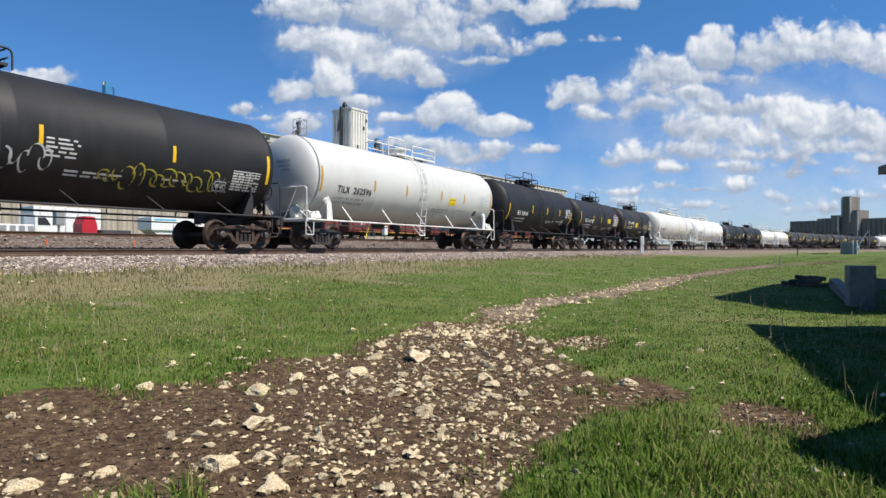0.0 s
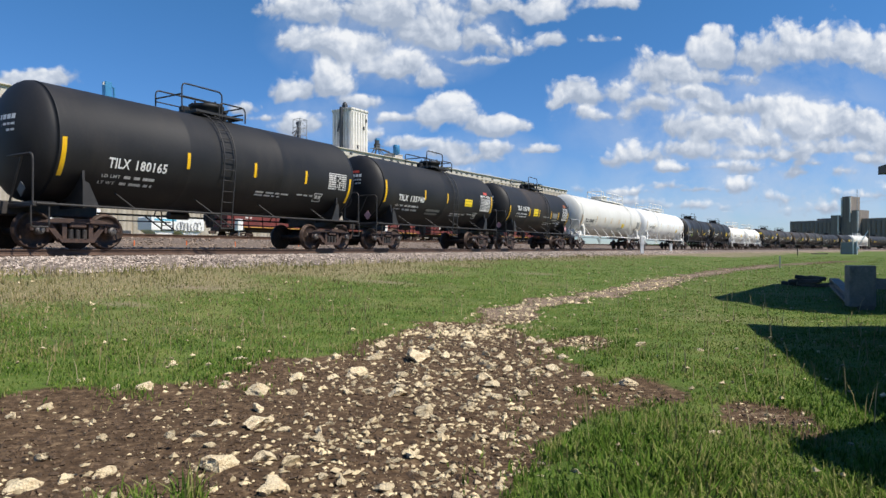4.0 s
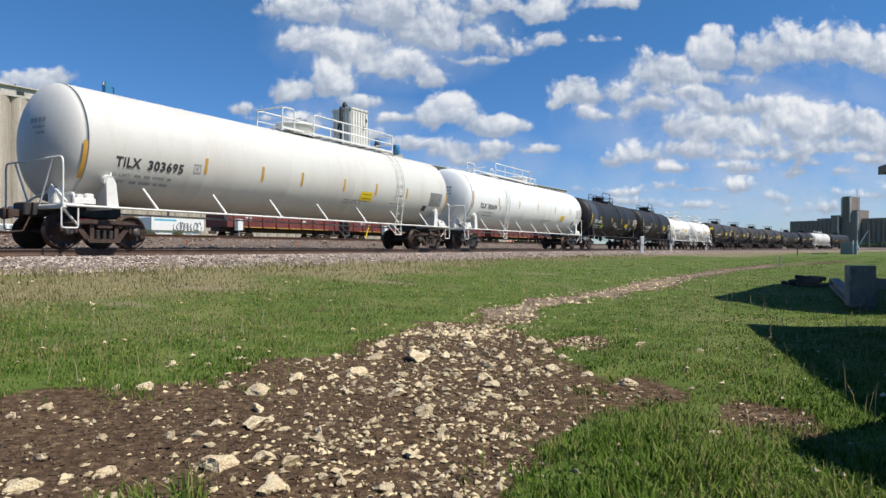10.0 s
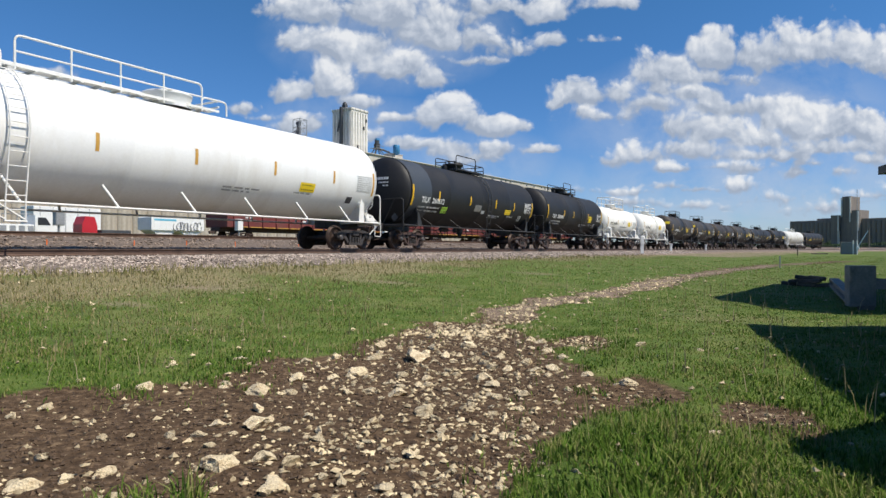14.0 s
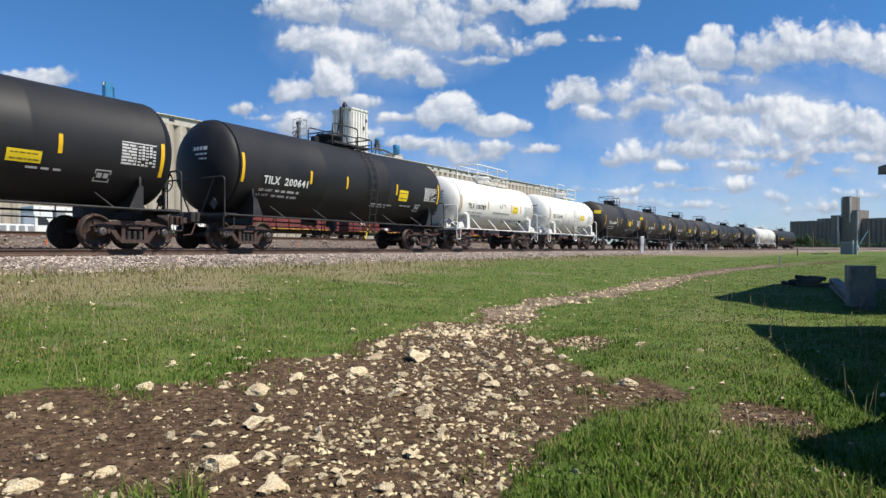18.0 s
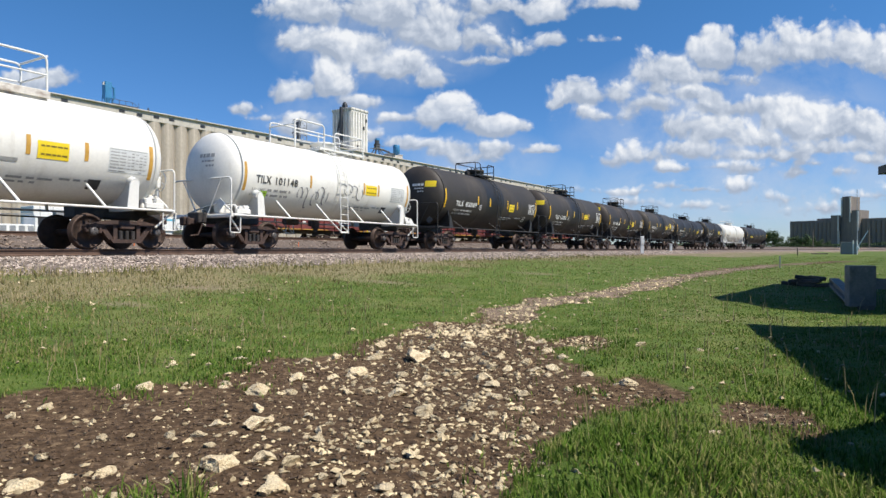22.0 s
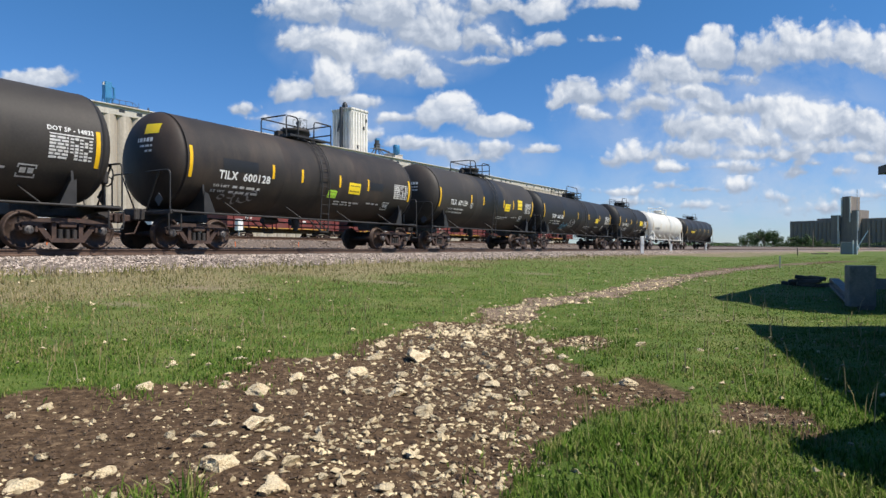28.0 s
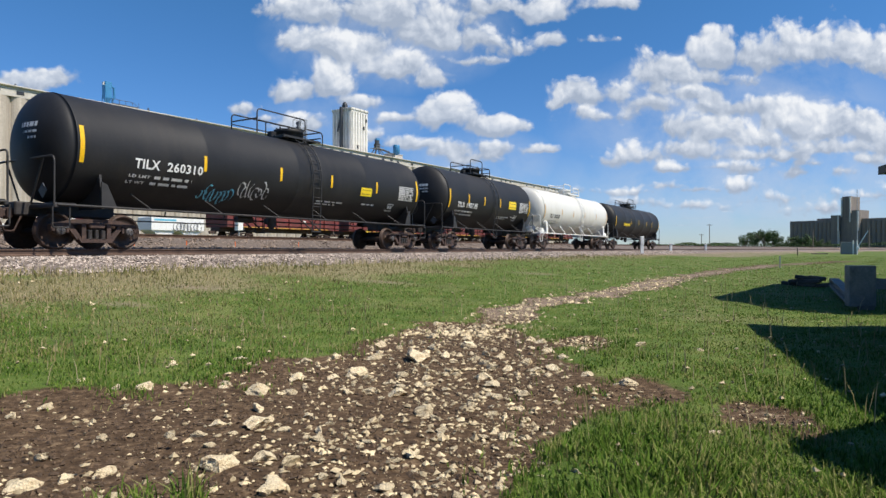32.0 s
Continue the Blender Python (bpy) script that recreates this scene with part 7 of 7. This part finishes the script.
M["grass"] = blade_material("grass_blades", [(0.034, 0.088, 0.012), (0.095, 0.178, 0.024), (0.165, 0.250, 0.044), (0.31, 0.30, 0.12)])
M["dry_grass"] = blade_material("dry_grass_blades", [(0.13, 0.155, 0.045), (0.22, 0.205, 0.08), (0.32, 0.27, 0.135), (0.44, 0.37, 0.22)])

M["straw"] = blade_material("pale_straw_stalks", [(0.30, 0.27, 0.13), (0.40, 0.35, 0.19), (0.48, 0.41, 0.25), (0.52, 0.45, 0.28)], 0.7, 0.5)


def tri_mesh(name, verts, tris, mat, smooth=False):
    me = bpy.data.meshes.new(name)
    n, k = len(verts), len(tris)
    me.vertices.add(n)
    me.vertices.foreach_set("co", np.ascontiguousarray(verts, np.float32).ravel())
    me.loops.add(k * 3)
    me.loops.foreach_set("vertex_index", np.ascontiguousarray(tris, np.int32).ravel())
    me.polygons.add(k)
    me.polygons.foreach_set("loop_start", np.arange(0, k * 3, 3, dtype=np.int32))
    me.polygons.foreach_set("loop_total", np.full(k, 3, np.int32))
    me.update(calc_edges=True)
    me.polygons.foreach_set("use_smooth", np.full(k, smooth))
    me.materials.append(mat)
    return me


def blades(name, x, y, z, h, w, lean, mat, label, category, seed):
    g = np.random.default_rng(seed)
    n = len(x)
    a = g.uniform(0, 2 * np.pi, n)
    face = g.uniform(0, 2 * np.pi, n)
    dx, dy = np.cos(a) * lean * h, np.sin(a) * lean * h
    wx, wy = np.cos(face) * w / 2, np.sin(face) * w / 2
    up = np.sqrt(np.maximum(0.2, 1 - lean ** 2)) * h
    V = np.empty((n, 5, 3))
    V[:, 0] = np.stack([x - wx, y - wy, z - 0.01], 1)
    V[:, 1] = np.stack([x + wx, y + wy, z - 0.01], 1)
    V[:, 2] = np.stack([x + wx * 0.75 + dx * 0.35, y + wy * 0.75 + dy * 0.35, z + up * 0.58], 1)
    V[:, 3] = np.stack([x - wx * 0.75 + dx * 0.35, y - wy * 0.75 + dy * 0.35, z + up * 0.58], 1)
    V[:, 4] = np.stack([x + dx, y + dy, z + up], 1)
    i = np.arange(n)[:, None, None] * 5
    T = i + np.array([[0, 1, 2], [0, 2, 3], [3, 2, 4]])[None]
    me = tri_mesh(name, V.reshape(-1, 3), T.reshape(-1, 3), mat)
    return tagged(new(name, me), label, category, kind="stuff")


def scatter(n, r0, r1, seed, power=1.0, wide=0.92):
    """Places over the lawn in front of the line, thinning with distance."""
    g = np.random.default_rng(seed)
    u = g.uniform(0, 1, n)
    r = (r0 ** (1 - power) + u * (r1 ** (1 - power) - r0 ** (1 - power))) ** (1 / (1 - power)) if power != 1.0 else r0 * (r1 / r0) ** u
    t = g.uniform(-wide, wide, n)
    return t * r, r, g


def build_grass():
    x, y, g = scatter(330000, 1.0, 85.0, 21, 0.95)
    ra, aa = 0.6 + 13 * g.uniform(0, 1, 45000) ** 0.7, g.uniform(0, 2 * np.pi, 45000)
    x, y = np.concatenate([x, ra * np.cos(aa)]), np.concatenate([y, ra * np.sin(aa)])
    p = side_of(x, y)
    d = patch_distance(x, y)
    tuft = 0.5 + 0.5 * np.sin(x * 5.3 + 2 * np.sin(y * 3.1)) * np.sin(y * 4.7 + 1.1 * np.sin(x * 2.3))
    keep = (d > 0.05 - 0.34 * tuft * g.uniform(0, 1, len(x))) & (p > 5.0 + 1.4 * g.uniform(-1, 1, len(x))) & (gravel_mask(x, y, p) < 0.3 + 0.5 * g.uniform(0, 1, len(x)) ** 2)
    keep |= (d > -0.5) & (d <= 0.02) & (g.uniform(0, 1, len(x)) < 0.03)
    keep |= ((np.hypot(x + 1.22, y - 2.40) < 0.16) | (np.hypot(x + 1.02, y - 2.42) < 0.10)) & (g.uniform(0, 1, len(x)) < 0.35)
    keep &= (tuft > 0.25) | (g.uniform(0, 1, len(x)) < 0.5)
    keep &= (p > 9.0) | (g.uniform(0, 1, len(x)) < 0.10 + 0.90 * smooth01((p - 5.8) / 4.6))
    x, y, p, d, tuft = x[keep], y[keep], p[keep], d[keep], tuft[keep]
    r = np.hypot(x, y)
    lush = smooth01((x - 0.2) / 0.6) * smooth01((3.9 - y) / 1.2) * smooth01((y + 1) / 2) * (1 - 0.8 * smooth01((x - 1.1) / 0.35)) + 1.7 * (x < -0.8) * (x > -1.5) * (y < 2.7) * (y > 2.0)
    h = (0.020 + 0.026 * tuft + 0.072 * lush * (0.3 + tuft)) * g.uniform(0.5, 1.4, len(x)) * (1 - 0.42 * smooth01((r - 4.5) / 5.0))
    w = (0.0045 + 0.0022 * lush * np.where(x < 0, 0.25, 1.0)) * (1 + r / 5.0) * g.uniform(0.7, 1.3, len(x))
    h = h * (0.55 + 0.45 * smooth01((p - 5.5) / 4.0))
    lean = g.uniform(0.1, 0.93, len(x))
    blades("lawn_grass", x, y, ground_z(x, y), h, w, lean, M["grass"], "short lush green lawn grass", "grass", 22)
    # straw-coloured weeds towards the ballast and scattered stalks
    x, y, g = scatter(120000, 5.0, 50.0, 31, 0.6)
    p = side_of(x, y)
    d = patch_distance(x, y)
    chance = smooth01((10.5 - p) / 5.0) * 0.9 + 0.10 + 0.40 * smooth01((1.5 - x) / 3.5) * smooth01((15.0 - p) / 4.5)
    keep = (g.uniform(0, 1, len(x)) < chance) & (p > 3.3 + 0.6 * g.uniform(-1, 1, len(x))) & (d > -0.1) & (gravel_mask(x, y, p) < 0.75 + 0.25 * g.uniform(0, 1, len(x)))
    clump = 0.5 + 0.5 * np.sin(x * 1.9 + 3 * np.sin(y * 0.9)) * np.sin(y * 1.3)
    keep &= g.uniform(0, 1, len(x)) < 0.35 + 0.65 * clump
    x, y, p = x[keep], y[keep], p[keep]
    r = np.hypot(x, y)
    h = g.uniform(0.03, 0.16, len(x)) * (0.55 + 0.9 * smooth01((6.5 - p) / 2.5))
    blades("dry_weeds", x, y, ground_z(x, y), h, 0.006 * (1 + r / 7) * g.uniform(0.6, 1.2, len(x)), g.uniform(0.05, 0.6, len(x)), M["dry_grass"], "straw-coloured dry weeds along the ballast", "weeds", 32)
    # weeds along the parked cars
    k = 9000
    s_, u_ = g.uniform(30, 112, k), -g.uniform(18, 25.5, k)
    h_ = np.interp(s_, _s, _h)
    wx = np.interp(s_, _s, _px) + np.cos(h_) * u_
    wy = np.interp(s_, _s, _py) - np.sin(h_) * u_
    ok = np.sin(s_ * 0.7) + np.sin(s_ * 0.23 + 1) > -0.4
    more = np.random.default_rng(37)
    s2, u2 = more.uniform(14, 90, 6000), -more.uniform(5.0, 12.0, 6000)
    near = np.sin(s2 * 0.9 + u2 * 1.3) + np.sin(s2 * 0.37 - u2 * 0.8) > 0.75
    h2 = np.interp(s2, _s, _h)
    x2, y2 = (np.interp(s2, _s, _px) + np.cos(h2) * u2)[near], (np.interp(s2, _s, _py) - np.sin(h2) * u2)[near]
    blades("track_weeds", x2, y2, ground_z(x2, y2), more.uniform(0.05, 0.22, len(x2)), 0.03 * more.uniform(0.6, 1.3, len(x2)), more.uniform(0.1, 0.7, len(x2)), M["dry_grass"], "low dry weeds between the tracks", "weeds", 38)
    wx, wy = wx[ok], wy[ok]
    blades("yard_weeds", wx, wy, ground_z(wx, wy), g.uniform(0.12, 0.5, len(wx)), 0.05 * g.uniform(0.6, 1.3, len(wx)), g.uniform(0.1, 0.6, len(wx)), M["grass"], "rough green weeds along the yard track", "weeds", 36)
    # tall single stalks in the lawn
    x, y, g = scatter(900, 3.2, 26.0, 41, 0.9)
    keep = patch_distance(x, y) > 0.0
    x, y = x[keep], y[keep]
    p = side_of(x, y)
    x, y = x[p > 4.5], y[p > 4.5]
    blades("seed_stalks", x, y, ground_z(x, y), g.uniform(0.14, 0.30, len(x)), 0.004 * (1 + np.hypot(x, y) / 6), g.uniform(0.05, 0.35, len(x)), M["straw"], "tall thin seed stalks above the lawn", "grass", 42)


def lumps_mesh(x, y, z, r, seed, mat, name):
    """Many small angular stones in one mesh."""
    g = np.random.default_rng(seed)
    n = len(x)
    base = np.array([(1, 0, 0), (-1, 0, 0), (0, 1, 0), (0, -1, 0), (0, 0, 1), (0, 0, -1)], float)
    tri = np.array([(0, 2, 4), (2, 1, 4), (1, 3, 4), (3, 0, 4), (2, 0, 5), (1, 2, 5), (3, 1, 5), (0, 3, 5)])
    V = base[None] * g.uniform(0.6, 1.3, (n, 6, 1)) + g.normal(0, 0.22, (n, 6, 3))
    a = g.uniform(0, 2 * np.pi, n)
    c, s = np.cos(a)[:, None], np.sin(a)[:, None]
    V = np.stack([V[..., 0] * c - V[..., 1] * s, V[..., 0] * s + V[..., 1] * c, V[..., 2] * 0.65], -1) * r[:, None, None]
    V += np.stack([x, y, z], 1)[:, None]
    T = (np.arange(n) * 6)[:, None, None] + tri[None]
    return tri_mesh(name, V.reshape(-1, 3), T.reshape(-1, 3), mat)


def rock_mesh(seed, sub=2):
    bm = bmesh.new()
    bmesh.ops.create_icosphere(bm, subdivisions=sub, radius=1.0)
    g = random.Random(seed)
    cuts = [(Vector((g.uniform(-1, 1), g.uniform(-1, 1), g.uniform(-0.6, 1))).normalized(), g.uniform(0.35, 0.8)) for _ in range(12)]
    for v in bm.verts:
        p = v.co.copy()
        for nrm, d in cuts:      # broken facets
            k = p.dot(nrm) - d
            if k > 0:
                p -= nrm * k
        p *= 1 + 0.28 * noise.noise(p * 1.7 + Vector((seed * 3.1, 0, 0))) + 0.14 * noise.noise(p * 5.0 + Vector((0, seed * 1.7, 0)))
        p *= 1.25
        v.co = Vector((p.x, p.y * g_scale[seed % 5], p.z * 0.52))
    me = bpy.data.meshes.new("limestone_rock")
    bm.to_mesh(me)
    bm.free()
    me.materials.append(M["limestone"])
    return me


g_scale = (0.75, 0.9, 0.65, 1.0, 0.8)


def build_stones():
    rocks = [rock_mesh(k, 3) for k in range(12)]
    small = [rock_mesh(k + 20, 2) for k in range(8)]
    g = random.Random(9)
    # the larger rocks: place on the ground and half width
    big = [(-1.01, 2.83, 0.089), (-0.84, 2.93, 0.061), (-0.70, 2.86, 0.058), (-0.69, 2.57, 0.065), (-1.77, 2.63, 0.066), (-1.66, 2.74, 0.046), (-1.53, 2.81, 0.053), (-1.93, 2.99, 0.044), (-1.06, 3.53, 0.086), (-1.28, 3.53, 0.041), (-1.14, 3.37, 0.028), (-1.33, 3.35, 0.042), (-1.48, 3.35, 0.039), (-0.15, 3.06, 0.059), (-0.23, 2.96, 0.031), (-0.13, 3.77, 0.066), (-0.01, 2.76, 0.028), (-0.01, 3.30, 0.039), (-0.53, 2.71, 0.034), (-0.43, 2.64, 0.050), (-0.25, 2.61, 0.042), (-0.66, 3.24, 0.047), (-0.39, 3.21, 0.032), (0.06, 3.16, 0.033), (0.45, 3.35, 0.039)]
    big += [(-1.31, 4.44, 0.102), (-1.15, 3.88, 0.059), (-2.11, 4.37, 0.064), (-2.29, 4.37, 0.055), (-2.52, 3.90, 0.049), (-2.64, 4.53, 0.057), (-2.24, 5.13, 0.064), (-1.79, 5.46, 0.069), (-1.24, 5.57, 0.058), (-1.00, 5.80, 0.083), (-0.63, 6.42, 0.081), (-0.43, 6.30, 0.053), (-0.87, 4.90, 0.058), (-0.71, 5.06, 0.093), (-0.66, 3.60, 0.030), (-0.82, 3.76, 0.035), (-1.16, 4.83, 0.071), (-1.07, 4.37, 0.051), (-0.23, 5.17, 0.052), (-0.23, 5.71, 0.134), (0.45, 7.46, 0.078), (0.41, 5.25, 0.057), (0.55, 5.20, 0.061), (0.73, 5.51, 0.058), (0.77, 5.10, 0.060), (0.89, 4.41, 0.033), (0.27, 6.49, 0.082), (0.03, 5.87, 0.074)]
    big += [(0.29, 3.46, 0.032), (0.38, 3.41, 0.026), (0.19, 3.12, 0.024), (0.04, 2.87, 0.026), (0.06, 2.57, 0.027), (0.28, 2.87, 0.017), (0.44, 2.76, 0.035), (0.12, 2.51, 0.021), (1.42, 6.20, 0.073), (2.05, 6.42, 0.081), (2.55, 6.13, 0.051), (1.48, 3.41, 0.050), (-2.28, 6.34, 0.037), (-1.66, 5.30, 0.040), (-1.84, 3.33, 0.036), (-2.60, 3.73, 0.038), (0.13, 3.90, 0.026), (0.31, 3.96, 0.030), (1.14, 5.51, 0.042), (1.24, 3.73, 0.022)]
    n = 0
    taken = []
    for x, y, r in big:
        taken.append((x, y, r))
    tries = 0
    while len(taken) < 175 and tries < 6000:      # the heap of larger rubble at the back of the patch
        tries += 1
        y = g.uniform(4.2, 8.2)
        x = g.gauss(0.12 + 0.03 * (y - 6), 0.75)
        if float(patch_distance(np.array([x]), np.array([y]))[0]) > 0.10:
            continue
        r = 0.026 + 0.050 * g.random() ** 1.8
        if any((x - a) ** 2 + (y - b) ** 2 < (r + c) ** 2 * 0.7 for a, b, c in taken):
            continue
        taken.append((x, y, r))
    while len(taken) < 300 and tries < 15000:
        tries += 1
        y = 2.2 + 6.2 * g.random() ** 1.25
        x = g.uniform(-0.75 * y, 0.28 * y)
        if float(patch_distance(np.array([x]), np.array([y]))[0]) > 0.12:
            continue
        core = math.exp(-((x - 0.15) / 0.95) ** 2)
        if g.random() > 0.25 + 0.75 * core:
            continue
        r = 0.014 + 0.028 * g.random() ** 2.0
        if any((x - a) ** 2 + (y - b) ** 2 < (r + c) ** 2 * 0.8 for a, b, c in taken):
            continue
        taken.append((x, y, r))
    for x, y, r in taken:
        z = float(ground_z(np.array([x]), np.array([y]))[0]) - 0.02
        ob = new("limestone_rock", (rocks if r > 0.035 else small)[n % (12 if r > 0.035 else 8)])
        n += 1
        ob.matrix_world = Matrix.Translation((x, y, z + r * 0.25)) @ Euler((g.uniform(-0.25, 0.25), g.uniform(-0.25, 0.25), g.uniform(0, 6.28))).to_matrix().to_4x4() @ Matrix.Scale(r, 4)
        tagged(ob, "pale tan limestone rock lying on bare soil", "rock", "limestone rocks on the bare patch")
    # pebbles on the patch and the trail
    x, y, gg = scatter(125000, 0.8, 34.0, 61, 1.05, 1.1)
    d = patch_distance(x, y)
    core = 0.75 * np.exp(-((x - 0.1) / 1.0) ** 2) + 0.14 + 0.25 * (y > 7.5)
    keep = (d < 0.10) & (gg.uniform(0, 1, len(x)) < core * 0.8 * (0.66 + 0.34 * smooth01((y - 3.6) / 2.0)))
    x, y = x[keep], y[keep]
    r = (0.0028 + 0.020 * gg.uniform(0, 1, len(x)) ** 3.0) * (1 + y * 0.05)
    # the trail is strewn with pale broken stone
    k = 1700
    along = gg.uniform(0, 1, k) ** 1.7 * 15.0
    ty = 7.2 + along
    tx = np.interp(ty, [q[1] for q in TRAIL], [q[0] for q in TRAIL]) + gg.normal(0, 1, k) * (0.42 + 0.01 * ty) + 0.25 * np.sin(ty * 1.7)
    tr = (0.008 + 0.038 * gg.uniform(0, 1, k) ** 2.2) * (1 + along * 0.02)
    x, y, r = np.concatenate([x, tx]), np.concatenate([y, ty]), np.concatenate([r, tr])
    # gravel of the small bald spots
    k = 500
    a, q = gg.uniform(0, 6.28, k), np.sqrt(gg.uniform(0, 1, k))
    spot = gg.integers(0, 2, k)
    bx, by = np.where(spot == 0, 1.95, 1.62) + np.cos(a) * q * 0.42, np.where(spot == 0, 3.72, 6.7) + np.sin(a) * q * 0.5
    x, y, r = np.concatenate([x, bx]), np.concatenate([y, by]), np.concatenate([r, 0.003 + 0.009 * gg.uniform(0, 1, k) ** 2.5 + 0.012 * (spot == 1)])
    tagged(new("pebbles", lumps_mesh(x, y, ground_z(x, y) - 0.018 + r * 0.2, r, 62, M["pebble"], "pebbles")), "small pale limestone pebbles on bare soil", "pebbles", kind="stuff")
    # clods of soil
    x, y, gg = scatter(60000, 0.8, 9.0, 65, 0.9, 1.2)
    keep = patch_distance(x, y) < 0.05
    x, y = x[keep], y[keep]
    r = 0.004 + 0.016 * gg.uniform(0, 1, len(x)) ** 2.5
    tagged(new("soil_clods", lumps_mesh(x, y, ground_z(x, y) - 0.02 + r * 0.2, r, 66, M["soil"], "soil_clods")), "crumbly dark brown clods of soil", "soil", kind="stuff")
    # stray pale stones and clover heads in the lawn
    x, y, gg = scatter(420, 2.6, 38.0, 71, 0.85)
    p = side_of(x, y)
    keep = (p > 4.5)
    x, y = x[keep], y[keep]
    r = gg.uniform(0.008, 0.022, len(x)) * (1 + y * 0.05)
    tagged(new("stray_stones", lumps_mesh(x, y, ground_z(x, y) + 0.035, r, 72, M["pebble"], "stray_stones")), "stray pale stones among the grass", "stones", kind="stuff")
    # crushed stone on the shoulder of the ballast
    gg = np.random.default_rng(81)
    k = 42000
    s = 1.0 + 85.0 * gg.uniform(0, 1, k) ** 1.5
    u = gg.uniform(1.2, 4.3, k)
    keep = gg.uniform(0, 1, k) < np.where(u > 3.4, 0.35, 1.0)
    s, u = s[keep], u[keep]
    h = np.interp(s, _s, _h)
    x = np.interp(s, _s, _px) + np.cos(h) * u
    y = np.interp(s, _s, _py) - np.sin(h) * u
    z = RAIL + np.interp(u, [1.5, 2.0, 2.5, 3.0, 3.5, 4.3], [-0.20, -0.215, -0.34, -0.50, -0.55, -0.58])
    z = np.maximum(z, ground_from_side(u) + 0.0)
    r = gg.uniform(0.025, 0.06, len(x))
    tagged(new("ballast_stones", lumps_mesh(x, y, z, r, 82, M["ballast_stone"], "ballast_stones")), "loose crushed stone on the ballast shoulder", "ballast", kind="stuff")
    gg = np.random.default_rng(91)
    k = 30000
    s = -4.0 + 74.0 * gg.uniform(0, 1, k) ** 1.2
    u = -(2.0 + 9.0 * gg.uniform(0, 1, k) ** 1.3)
    h = np.interp(s, _s, _h)
    x = np.interp(s, _s, _px) + np.cos(h) * u
    y = np.interp(s, _s, _py) - np.sin(h) * u
    z = np.maximum(ground_from_side(u), RAIL + np.maximum(np.interp(-u, [2.0, 2.6, 3.4, 4.6], [-0.22, -0.36, -0.50, -0.6]), np.interp(-u, [3.8, 4.3, 4.8, 5.3, 5.8, 7.3, 8.8, 9.3, 10.7], [0.0, 0.12, 0.28, 0.405, 0.42, 0.405, 0.42, 0.40, 0.0])))
    tagged(new("ballast_stones", lumps_mesh(x, y, z, 0.02 + 0.075 * gg.uniform(0, 1, k) ** 2.2, 92, M["dirt_stone"], "ballast_stones")), "loose crushed stone between the two tracks", "ballast", kind="stuff")


build_stones()
build_grass()


# ---------------------------------------------------------------- what moves: the train and its wheels
def motions():
    steps = [k / 2 for k in range(65)]
    for C in CARS:
        half = C["half"] - 0.55
        walk(C["thing"], [(t, line_pose(C["at"] - travelled(t) - half, C["at"] - travelled(t) + half)) for t in steps])
    turn = [(k / 15, pose(0, 0, 0, 0, math.degrees(-travelled(k / 15) / WHEEL_R), 0)) for k in range(481)]
    for w in WHEELS:
        at = Matrix.Translation(w.location)
        walk(w, [(t, at @ m) for t, m in turn])


motions()
